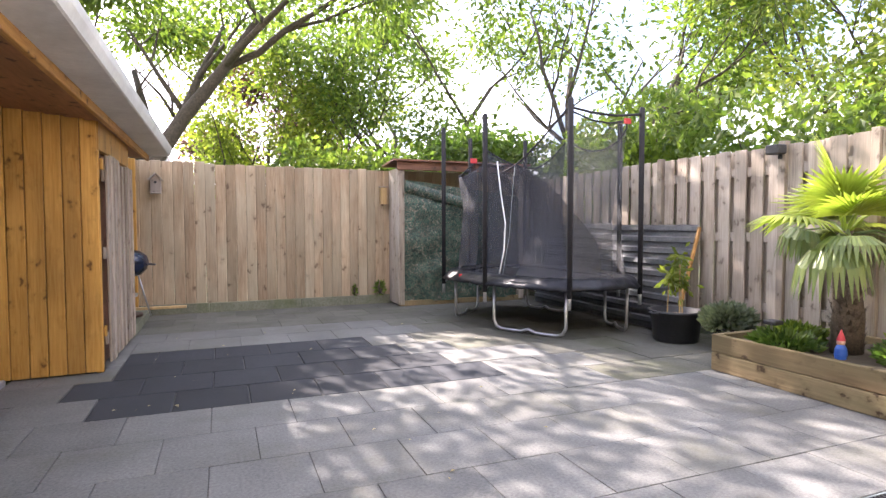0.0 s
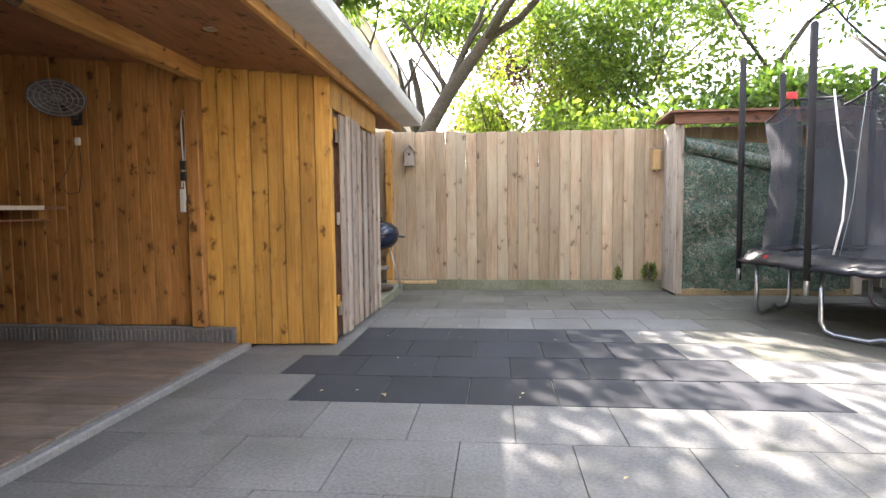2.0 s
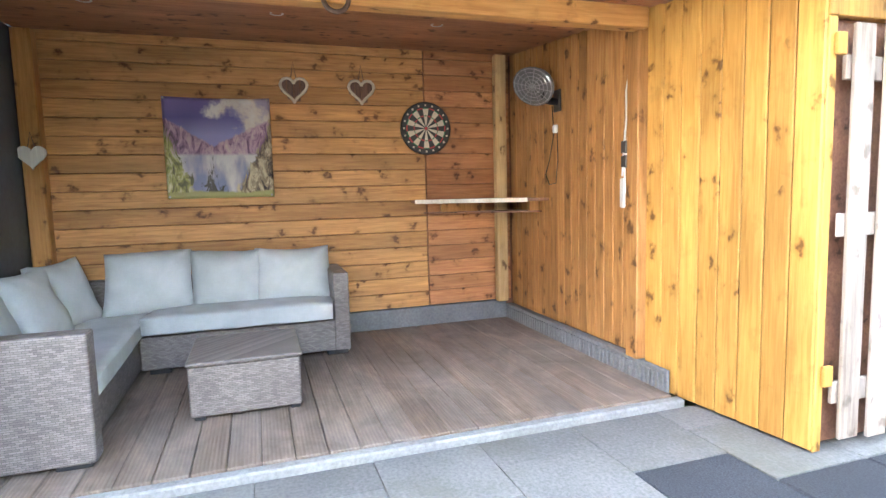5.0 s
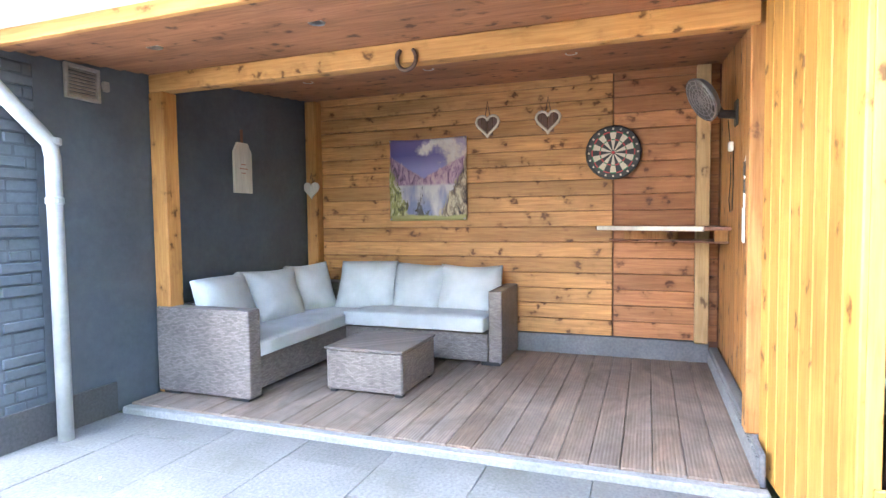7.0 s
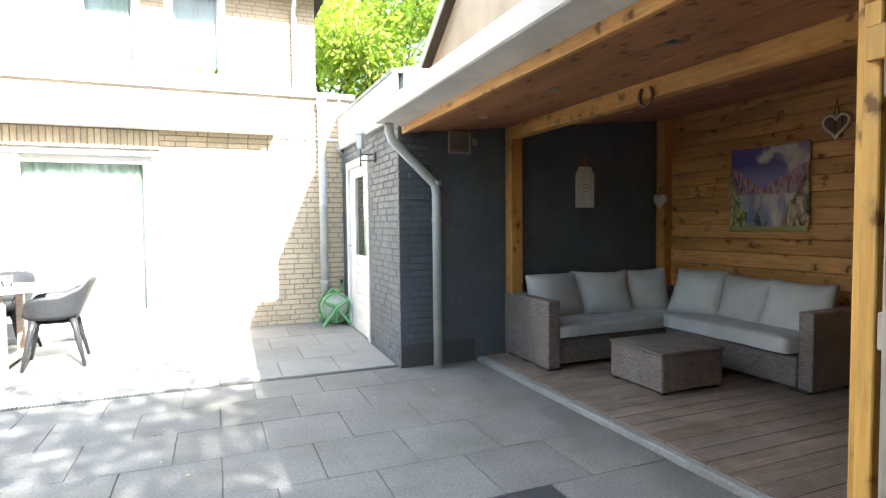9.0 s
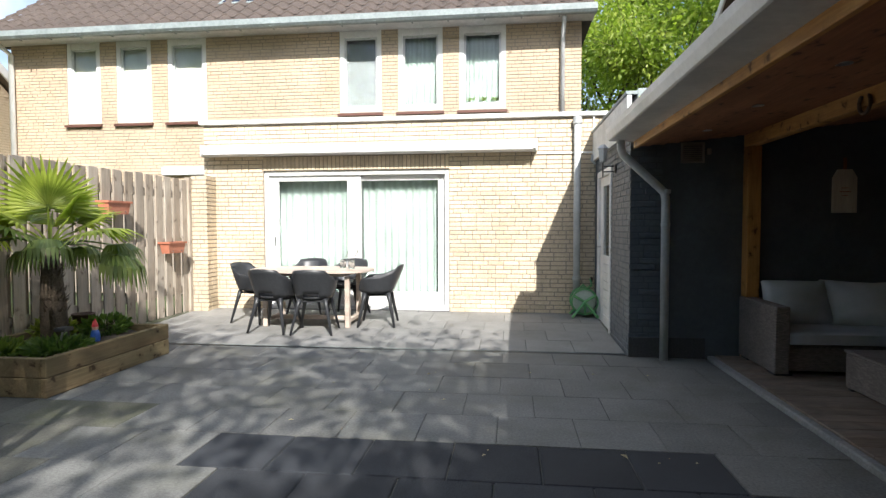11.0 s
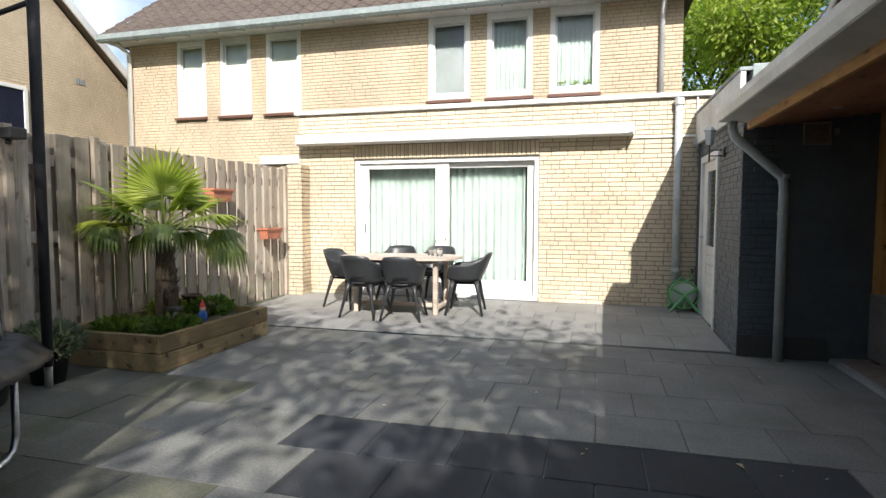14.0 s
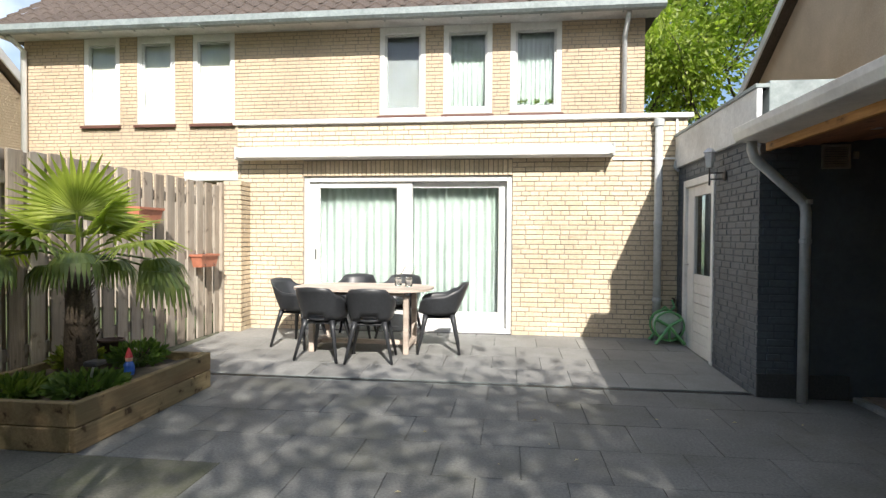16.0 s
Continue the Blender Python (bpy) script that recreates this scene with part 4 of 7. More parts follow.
part("fascia_board", box((-0.31, GY + 0.07, 2.065), (-0.272, RY1 - 0.02, 2.19), 0.004), "w_beam", roofv, "amber timber fascia board")
part("end_board", box((-3.3, RY1 - 0.03, 2.12), (-0.31, RY1, 2.34), 0.004), "w_brown", roofv)
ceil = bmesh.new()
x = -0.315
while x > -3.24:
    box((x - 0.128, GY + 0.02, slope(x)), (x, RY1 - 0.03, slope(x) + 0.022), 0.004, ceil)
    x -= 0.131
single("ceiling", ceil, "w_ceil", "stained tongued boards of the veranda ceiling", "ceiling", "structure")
# ---- posts and beam of the veranda ----
bx = -1.31
frame_v = thing("veranda_frame", (bx, 3.9, 0), "amber stained timber posts and beam carrying the roof", "timber frame")
part("beam", box((bx - 0.1, GY + 0.02, 2.062), (bx, 5.7, 2.178), 0.006), "w_beam", frame_v)
part("post", box((bx - 0.12, GY + 0.015, 0.04), (bx, GY + 0.14, 2.062), 0.006), "w_post", frame_v)
part("post", box((bx - 0.15, SIDE_Y - 0.085, 0.161), (bx - 0.045, SIDE_Y - 0.004, 2.165), 0.006), "w_orange", frame_v)
part("corner_post", box((BACK + 0.002, GY + 0.015, 0.05), (BACK + 0.11, GY + 0.135, 2.345), 0.006), "w_post", frame_v)
part("corner_post", box((BACK + 0.03, 5.575, 0.2), (BACK + 0.1, 5.675, 2.345), 0.006), "w_raw", frame_v, "pale unstained corner post")

# downpipe of the veranda
vp = thing("downpipe", (-0.56, 2.15, 0), "light grey bent downpipe in front of the garage", "pipe")
part("tube", tube([(-0.14, 2.2, 2.14), (-0.14, 2.2, 2.07), (-0.16, 2.2, 2.0), (-0.5, 2.2, 1.68), (-0.55, 2.2, 1.63), (-0.565, 2.2, 1.55), (-0.565, 2.2, 0.0)], 0.04, 14), "grey_pvc", vp, smooth=True)
for z in (1.3, 1.62):
    part("collar", lathe([(0.041, 0), (0.046, 0.005), (0.046, 0.035), (0.041, 0.04)], (-0.565, 2.2, z), 14), "grey_pvc", vp)

# ---- fences ----
back_fence = thing("back_fence", (1.2, 9.09, 0), "tall closed fence of upright weathered boards with a gate", "fence")
FY = 9.09
part("kick_board", box((-3.3, FY - 0.01, -0.07), (0.407, FY + 0.04, 0.13), 0.006), "mossy", back_fence)
part("kick_board", box((0.41, FY - 0.008, -0.07), (1.687, FY + 0.038, 0.128), 0.006), "mossy", back_fence)
part("kick_board", box((1.69, FY - 0.01, -0.07), (5.7, FY + 0.04, 0.13), 0.006), "mossy", back_fence)
for z in (0.4, 1.15, 1.85):
    part("rail", box((-3.3, FY + 0.025, z), (5.7, FY + 0.065, z + 0.09), 0.004), "w_grey", back_fence)
rnd = random.Random(4)
x, i = -3.2, 0
while x < 5.65:
    w = 0.136
    top = 2.13 + rnd.uniform(-0.012, 0.012) + (0.03 if x < 0.3 else 0)
    gap = 0.004 if 0.38 < x < 0.46 or 1.64 < x < 1.72 else 0.0015
    h = top - 0.15
    piece("board", board_mesh("board", w, 0.022, round(h, 2), "w_fence", 0.008), back_fence, (x + w / 2, FY + 0.012, 0.12 + h / 2), rnd.uniform(-0.01, 0.01), (0, rnd.uniform(-0.002, 0.002)))
    x += w + gap
    i += 1
side_fence = thing("side_fence", (5.62, 4, 0), "tall silvered fence of overlapping upright boards", "fence")
FX = 5.62
for z in (0.35, 1.05, 1.72):
    part("rail", box((FX + 0.024, 0.06, z), (FX + 0.06, 9.05, z + 0.1), 0.004), "w_grey", side_fence)
y = 0.17
while y < 9.0:
    h = 1.93 + rnd.uniform(-0.012, 0.012)
    piece("board", board_mesh("board", 0.022, 0.142, round(h, 2), "w_grey", 0.004), side_fence, (FX + 0.012, y, 0.07 + h / 2), 0, (rnd.uniform(-0.003, 0.003), 0))
    piece("board", board_mesh("board", 0.02, 0.142, round(h, 2), "w_grey", 0.004), side_fence, (FX + 0.074, y + 0.1, 0.07 + h / 2), 0)
    y += 0.2
for y in (0.085, 3.45, 4.28, 5.9, 7.7):
    part("post", box((FX - 0.035, y - 0.035, 0.0), (FX + 0.04, y + 0.035, 2.03), 0.005), "w_grey", side_fence)
part("kick_board", box((FX + 0.0, 0.06, 0), (FX + 0.05, 9.05, 0.065), 0.004), "mossy", side_fence)

# ---- paving slabs, drain and rubber tiles ----
rnd = random.Random(9)
rub = thing("rubber_mat", (1.2, 5.5, 0), "patch of black rubber play tiles laid level with the slabs", "rubber tiles")
RUBBER = {4.5: (-0.25, 2.75), 5.0: (-0.5, 2.5), 5.5: (-0.25, 2.25), 6.0: (-0.25, 2.0)}


def lay(x0, x1, y0, y1, parent, name, material, thick):
    """One slab with a joint round it, a trifle uneven."""
    sx, sy = round(x1 - x0 - 0.004, 3), round(y1 - y0 - 0.004, 3)
    ym = (y0 + y1) / 2
    tilt = -0.032 if ym < 1.9 else 0.0
    piece(name, board_mesh(name, sx, sy, thick, material, 0.0022 if name == "slab" else 0.008), parent,
          ((x0 + x1) / 2, ym, terrace(ym) - thick / 2 + rnd.uniform(-0.0015, 0.0015)), 0, (tilt + rnd.uniform(-0.002, 0.002), rnd.uniform(-0.002, 0.002)))


rows_y = [2.06] + [2.5 + 0.5 * k for k in range(14)]
rows_y = [(a, b) for a, b in zip(rows_y, rows_y[1:])]
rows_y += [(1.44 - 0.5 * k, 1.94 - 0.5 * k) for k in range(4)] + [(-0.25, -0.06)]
for y0, y1 in rows_y:
    key = round(y1 * 2) / 2 - 0.5
    shift = 0.0 if round((y1 - 4.5) / 0.5) % 2 == 0 else 0.25
    lo, hi = (-0.99, 5.7) if y0 > 2 else (-0.25, 5.6)
    cuts = [lo] + [v for k in range(-3, 13) for v in [k * 0.5 + shift] if lo + 0.05 < v < hi - 0.05] + [hi]
    r = RUBBER.get(key) if y0 > 4.4 else None
    for a, b in zip(cuts, cuts[1:]):
        if y0 > 6.9 and b < -0.3 or (y0 > 5.7 and b <= -0.45):
            continue
        spans = [(a, b)]
        if r:
            spans = [s for s in ((a, min(b, r[0])), (max(a, r[1]), b)) if s[1] - s[0] > 0.03]
        for p, q in spans:
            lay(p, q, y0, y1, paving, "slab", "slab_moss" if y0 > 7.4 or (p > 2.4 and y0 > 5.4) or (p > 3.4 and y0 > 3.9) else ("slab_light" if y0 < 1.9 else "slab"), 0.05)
for y0, (a, b) in RUBBER.items():
    shift = 0.25 if round((y0 - 4.0) / 0.5) % 2 else 0.0
    cuts = [a] + [v for k in range(-2, 8) for v in [k * 0.5 + shift] if a + 0.05 < v < b - 0.05] + [b]
    for p, q in zip(cuts, cuts[1:]):
        lay(p, q, y0, y0 + 0.5, rub, "rubber_tile", "rubber", 0.046)
drain = thing("drain_channel", (2.5, 2.0, 0), "narrow black slotted drain channel across the paving", "drain")
part("channel", box((-0.26, 1.945, -0.05), (4.85, 2.055, -0.02)), "black", drain)
for y in (1.946, 2.046):
    part("side_rail", box((-0.26, y, -0.03), (4.85, y + 0.008, -0.001)), "zinc", drain)
bm = bmesh.new()
for i in range(204):
    box((-0.25 + i * 0.025, 1.955, -0.02), (-0.238 + i * 0.025, 2.045, -0.003), bm=bm)
part("grating", bm, "black", drain, kind="stuff")

# ---- boards of the veranda ----
y = GY + 0.03
while y < 5.7:
    w = 0.14
    x1 = -1.072
    if y + w > 5.7:
        break
    piece("deck_board", board_mesh("deck_board", x1 - BACK - 0.03, w, 0.026, "w_deck", 0.004), deck, ((x1 + BACK + 0.03) / 2, y + w / 2, 0.027), 0, (rnd.uniform(-0.004, 0.004), 0))
    y += w + 0.0035
z = 0.205
while z < 2.34:
    for a, b in ((GY + 0.1, 4.957), (4.962, 5.745)):
        h = 0.127
        piece("wall_board", board_mesh("wall_board", 0.02, round(b - a - 0.004, 3), h, "w_back" if a < 4 else "w_back_red", 0.004), wall_back, (BACK - 0.006 + rnd.uniform(0, 0.003), (a + b) / 2, z + h / 2), 0, (0, rnd.uniform(-0.006, 0.006)))
    z += 0.131
x = BACK + 0.01
i = 0
while x < -1.46:
    w = 0.098
    h = slope(x) - 0.165
    piece("wall_board", board_mesh("wall_board", w, 0.022, round(h, 2), "w_orange", 0.005), wall_side, (x + w / 2, SIDE_Y + 0.014, 0.16 + h / 2))
    x += w + 0.004
x = -1.352
while x < -0.46:
    w = 0.1198
    h = slope(x + w) + 0.012
    piece("wall_board", board_mesh("front_board", w, 0.022, round(h, 2), "w_yellow", 0.005), shed, (x + w / 2, front_y(x + w / 2) + 0.008, 0.012 + round(h, 2) / 2), TH)
    x += w + 0.0045
# ---- trees and hedges ----
def leaves_at(centres, size, seed, droop=0.3):
    """Small folded leaves at the given centres, as vertex and face lists."""
    r = np.random.RandomState(seed)
    n = len(centres)
    d = r.normal(size=(n, 3))
    d[:, 2] -= droop
    d /= np.linalg.norm(d, axis=1)[:, None]
    s = np.cross(d, r.normal(size=(n, 3)))
    s /= np.linalg.norm(s, axis=1)[:, None]
    u = np.cross(d, s)
    L = size * r.uniform(0.6, 1.3, size=(n, 1))
    c = np.asarray(centres)
    v = np.stack([c - d * L, c + s * L * 0.5 + u * L * 0.18, c + d * L, c - s * L * 0.5 + u * L * 0.18], 1).reshape(-1, 3)
    i = np.arange(n)[:, None] * 4
    f = np.concatenate([i + [0, 1, 2], i + [0, 2, 3]])
    return v, [tuple(int(k) for k in t) for t in f]


def tree(at, height, spread, seed, leaf_mat="leaf", count=9000, stems=1, size=0.13, low=0.3, label="leafy deciduous tree behind the garden fence", bare=0.0):
    rnd = random.Random(seed)
    t = thing("tree", at, label, "tree", "garden trees")
    bark = bmesh.new()
    tips = []
    base = Vector(at)

    def limb(p, d, length, r, depth):
        pts, rs = [p], [r]
        n = 5
        for k in range(n):
            d = (d + Vector((rnd.gauss(0, 0.14), rnd.gauss(0, 0.14), rnd.gauss(0.04, 0.08)))).normalized()
            p = p + d * (length / n)
            pts.append(p)
            rs.append(r * (1 - 0.62 * (k + 1) / n))
        tube(pts, rs, 7 if depth < 2 else 5, bark)
        if depth >= 2:
            tips.append((pts[3], length))
            tips.append((pts[-1], length))
        if depth < 3:
            for k in range(3 + (depth == 0)):
                j = rnd.randint(2, n)
                a = rnd.uniform(0, 6.28)
                out = Vector((math.cos(a), math.sin(a), rnd.uniform(0.1, 0.8))).normalized()
                limb(pts[j], (d * 0.5 + out * 0.9).normalized(), length * rnd.uniform(0.45, 0.68), rs[j] * 0.72, depth + 1)

    for s in range(stems):
        a = s * 6.28 / max(stems, 1) + rnd.random()
        lean = 0.16 if stems > 1 else 0.03
        d = Vector((math.cos(a) * lean, math.sin(a) * lean, 1)).normalized()
        limb(base + Vector((math.cos(a), math.sin(a), 0)) * (0.15 if stems > 1 else 0), d, height * 0.62, 0.022 * height / (stems ** 0.4), 0)
    part("trunk", bark, "bark", t, smooth=True)
    r = np.random.RandomState(seed)
    # clumps of leaves about the twigs, thinned to leave gaps of sky
    keep = [(q, l) for q, l in tips if q.z > base.z + height * low * 0.6]
    c = []
    per = max(1, count // max(1, len(keep)))
    for q, l in keep:
        if rnd.random() < bare:
            continue
        k = int(per * rnd.uniform(0.4, 1.6))
        g = r.normal(size=(k, 3)) * (0.32 + 0.16 * rnd.random()) * np.array([spread / 2.6, spread / 2.6, 0.75])
        c.append(np.array(q) + g)
    v, f = leaves_at(np.concatenate(c), size, seed)
    raw("crown", v, f, leaf_mat, t)
    return t


tree((5.3, 16.0, -0.06), 9.2, 2.9, 1, "leaf", 19000, 3, 0.09, label="tall multi-stemmed tree with airy green crown", bare=0.12)
tree((1.05, 18.0, -0.06), 5.4, 2.2, 2, "leaf_y", 7000, 2, 0.085, low=0.55, label="yellow-green tree beyond the back fence", bare=0.1)
tree((2.5, 24.0, -0.06), 7.4, 2.6, 3, "leaf_p", 8000, 1, 0.105, low=0.7, label="purple-leaved tree further away", bare=0.15)
tree((9.6, 12.6, -0.06), 9.0, 2.4, 4, "leaf", 6700, 2, 0.085, label="half-bare green tree with thin upright limbs", bare=0.4)
tree((-1.75, 14.0, -0.06), 10.8, 3.8, 25, "leaf", 18000, 1, 0.085, low=0.8, label="tall green tree behind the shed", bare=0.5)
tree((3.4, 19.5, -0.06), 6.0, 2.6, 6, "leaf_y", 8000, 2, 0.085, label="spreading yellow-green tree behind the fence", bare=0.15)
# added tree: leaves only above the view, placed to shade the rubber tiles
tree((-1.4, 17.0, -0.06), 9.0, 3.4, 31, "leaf", 14000, 1, 0.09, low=1.2, label="green tree added behind the fence, its crown out of view to shade the paving", bare=0.25)
tree((12.5, 8.6, -0.06), 7.4, 2.8, 8, "leaf_y", 9000, 2, 0.085, label="yellow-green tree beyond the side fence")
tree((14.5, 14.0, -0.06), 9.5, 3.0, 11, "leaf", 9000, 1, 0.1, label="broad green tree beyond the side fence")
tree((-6.5, 15.0, -0.06), 9.0, 3.0, 12, "leaf", 9000, 1, 0.095)
# crowns behind the house use the leaf with sunlight in its colour
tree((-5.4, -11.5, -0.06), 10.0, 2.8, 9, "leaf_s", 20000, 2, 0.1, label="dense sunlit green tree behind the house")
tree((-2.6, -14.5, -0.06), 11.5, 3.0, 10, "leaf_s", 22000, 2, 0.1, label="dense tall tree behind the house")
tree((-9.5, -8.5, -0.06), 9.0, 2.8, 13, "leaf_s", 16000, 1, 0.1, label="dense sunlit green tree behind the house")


def hedge(at, half, count, seed, mat, label, size=0.07):
    """A shrub: stems and a crown of many leaves over an uneven body."""
    t = thing("shrub", at, label, "shrub")
    rnd = random.Random(seed)
    bm = bmesh.new()
    lumps = []
    for k in range(16):
        p = Vector((rnd.uniform(-1, 1) * half[0] * 0.8, rnd.uniform(-1, 1) * half[1] * 0.8, half[2] * rnd.uniform(0.9, 1.9)))
        lumps.append((Vector(at) + p, rnd.uniform(0.4, 0.75)))
        tube([Vector(at) + Vector((p.x * 0.4, p.y * 0.4, 0)), Vector(at) + Vector((p.x * 0.7, p.y * 0.7, p.z * 0.6)), Vector(at) + p], [0.03, 0.022, 0.008], 5, bm)
    part("stems", bm, "bark", t)
    r = np.random.RandomState(seed)
    c = []
    for p, q in lumps:
        g = r.normal(size=(count // 16, 3))
        g /= np.linalg.norm(g, axis=1)[:, None]
        c.append(np.array(p) + g * r.uniform(0.35, 1.05, size=(len(g), 1)) ** 0.6 * np.array([q * half[0] / 1.2 + 0.15, q * half[1] / 1.2 + 0.15, q * 1.1]))
    v, f = leaves_at(np.concatenate(c), size, seed)
    raw("leaves", v, f, mat, t)


hedge((7.2, 8.2, -0.06), (1.0, 1.6, 1.5), 12000, 31, "leaf", "dense green shrub growing over the side fence")
hedge((7.4, 5.2, -0.06), (0.9, 1.4, 1.35), 9000, 32, "leaf", "dense green shrub growing over the side fence")
hedge((8.8, 11.5, -0.06), (1.6, 1.2, 1.7), 11000, 33, "leaf_y", "bright green shrub behind the corner of the fence", 0.08)
hedge((5.6, 11.4, -0.06), (1.4, 0.8, 1.5), 9000, 34, "leaf_d", "dark green shrub behind the back fence", 0.08)
hedge((2.9, 11.6, -0.06), (1.2, 0.8, 1.35), 8000, 35, "leaf", "green shrub behind the back fence", 0.08)
# ---- veranda: sofa, table and wall things ----
def cushion(centre, size, rx=0, ry=0, rz=0, seed=0, puff=1.0):
    """A stuffed cushion, thick in the middle, with soft dents."""
    sx, sy, sz = size
    own = bmesh.new()
    bmesh.ops.create_cube(own, size=2)
    bmesh.ops.subdivide_edges(own, edges=own.edges[:], cuts=11, use_grid_fill=True)
    for v in own.verts:
        a, b, c = v.co
        e = max(abs(a), abs(b))
        soft = puff > 0.8
        flat = (1 - (0.8 if soft else 0.25) * e ** (3.2 if soft else 5))
        pull = 0.05 if soft else 0.008
        ka, kb = 1 - pull * (1 - b * b) * abs(a), 1 - pull * (1 - a * a) * abs(b)
        n = noise.noise(Vector((a * 1.6 + seed * 3.1, b * 1.6, c + seed))) * 0.12
        n += noise.noise(Vector((a * 4.5 + seed, b * 4.5 + (a * 2), c * 0.5 + seed))) * 0.05
        lean = 0.03 * math.sin(seed * 2.3) * a * (b + 1)
        v.co = (a * ka * sx / 2 + lean * sx, b * kb * sy / 2 + 0.02 * math.sin(seed * 1.7 + a * 2) * sy, (c * flat + n * (1 if abs(c) > 0.9 else 0.3)) * sz / 2)
    turned(own, pose(*centre, rx, ry, rz))
    return own


sofa = thing("corner_sofa", (-2.4, 2.9, 0.04), "grey wicker corner sofa with pale grey cushions on the deck", "sofa")
Z0 = 0.045
ST = 0.30
part("frame_left", box((-3.12, 2.12, Z0 + 0.03), (-1.41, 2.8, ST), 0.008), "wicker", sofa)
part("frame_right", box((-3.16, 2.803, Z0 + 0.03), (-2.6, 4.06, ST), 0.008), "wicker", sofa)
part("back_left", box((-3.16, 2.1, ST), (-1.41, 2.2, 0.62), 0.012), "wicker", sofa)
part("back_right", box((-3.2, 2.2, ST), (-3.1, 4.06, 0.62), 0.012), "wicker", sofa)
part("armrest", box((-1.41, 2.1, Z0 + 0.015), (-1.29, 2.86, 0.63), 0.012), "wicker", sofa)
part("armrest", box((-3.2, 4.06, Z0 + 0.015), (-2.62, 4.17, 0.63), 0.012), "wicker", sofa)
for a, b in (((-1.44, 2.7), (-1.3, 2.84)), ((-1.44, 2.14), (-1.3, 2.28)), ((-2.76, 4.0), (-2.62, 4.15)), ((-3.15, 4.0), (-3.02, 4.15)), ((-2.75, 2.85), (-2.62, 2.98))):
    part("foot", box((*a, Z0 - 0.004), (*b, Z0 + 0.03), 0.004), "black", sofa)
seat_cushions = [((-2.22, 2.52, ST + 0.055), (1.62, 0.64, 0.12)), ((-2.83, 3.44, ST + 0.075), (0.56, 1.22, 0.14))]
for i, (c, s) in enumerate(seat_cushions):
    q = part("seat_cushion", cushion(c, s, seed=i, puff=0.5), "fabric", sofa, "pale grey seat cushion", smooth=True)
    x0, x1, y0, y1 = c[0] - s[0] / 2 + 0.02, c[0] + s[0] / 2 - 0.02, c[1] - s[1] / 2 + 0.02, c[1] + s[1] / 2 - 0.02
    part("piping", tube([(x0, y0, c[2] + 0.012), (x1, y0, c[2] + 0.012), (x1, y1, c[2] + 0.012), (x0, y1, c[2] + 0.012), (x0, y0, c[2] + 0.012)], 0.006, 6), "piping", q)
backs = [((-1.71, 2.33, 0.59), (0.66, 0.43, 0.22), 70, 0, 8), ((-2.25, 2.34, 0.585), (0.56, 0.45, 0.22), 68, 0, -6), ((-2.74, 2.38, 0.585), (0.48, 0.46, 0.2), 70, 0, -18),
         ((-2.96, 2.83, 0.6), (0.58, 0.46, 0.22), 70, 0, 92), ((-2.96, 3.34, 0.59), (0.46, 0.44, 0.2), 70, 0, 87), ((-2.96, 3.81, 0.59), (0.6, 0.43, 0.2), 72, 0, 91)]
for i, (c, s, rx, ry, rz) in enumerate(backs):
    part("back_cushion", cushion(c, s, rx, ry, rz + (180 if i < 3 else 0), seed=i + 5), "fabric", sofa, "pale grey back cushion", smooth=True)

ct = thing("coffee_table", (-1.95, 3.46, 0.04), "low square grey wicker table on the deck", "table")
part("body", box((-2.24, 3.19, Z0 + 0.015), (-1.66, 3.75, 0.33), 0.01), "wicker", ct)
part("tabletop", box((-2.25, 3.18, 0.331), (-1.65, 3.76, 0.35), 0.006), "wicker", ct)
for x in (-2.22, -1.72):
    for y in (3.21, 3.69):
        part("foot", box((x, y, Z0 - 0.004), (x + 0.05, y + 0.05, Z0 + 0.018), 0.004), "black", ct)

# poster: a mountain lake printed on hanging cloth
m, t, b = nodes_of("lake_print")
pos = place_of(t)
sep = t.nodes.new("ShaderNodeSeparateXYZ")
t.links.new(pos, sep.inputs[0])


def calc(op, a, c=0.0):
    n = t.nodes.new("ShaderNodeMath")
    n.operation = op
    for i, v in enumerate((a, c)):
        if isinstance(v, (int, float)):
            n.inputs[i].default_value = v
        else:
            t.links.new(v, n.inputs[i])
    return n.outputs[0]


U = calc("DIVIDE", calc("SUBTRACT", sep.outputs[1], 2.955), 0.755)
V = calc("DIVIDE", calc("SUBTRACT", sep.outputs[2], 1.185), 0.75)
n1 = node(t, "ShaderNodeTexNoise", Scale=5.5, Detail=6, Roughness=0.6)
n2 = node(t, "ShaderNodeTexNoise", Scale=17, Detail=5, Roughness=0.72, Distortion=1.2)
n3 = node(t, "ShaderNodeTexNoise", Scale=9, Detail=6)
drawn = t.nodes.new("ShaderNodeVectorMath")
drawn.operation = "MULTIPLY"
drawn.inputs[1].default_value = (1, 1, 0.4)
t.links.new(pos, drawn.inputs[0])
t.links.new(pos, n1.inputs["Vector"])
t.links.new(drawn.outputs[0], n2.inputs["Vector"])
t.links.new(drawn.outputs[0], n3.inputs["Vector"])
wob = calc("SUBTRACT", n1.outputs["Fac"], 0.5)
fine = calc("SUBTRACT", n2.outputs["Fac"], 0.5)
skyc = ramp(t, V, (0.62, (0.42, 0.4, 0.74)), (0.8, (0.19, 0.17, 0.5)), (1.0, (0.3, 0.24, 0.55)))
# bank of cloud rising to the right
cloud = calc("ADD", calc("SUBTRACT", calc("MULTIPLY", U, 0.95), calc("ABSOLUTE", calc("MULTIPLY", calc("SUBTRACT", V, 0.86), 1.1))), calc("MULTIPLY", wob, 1.2))
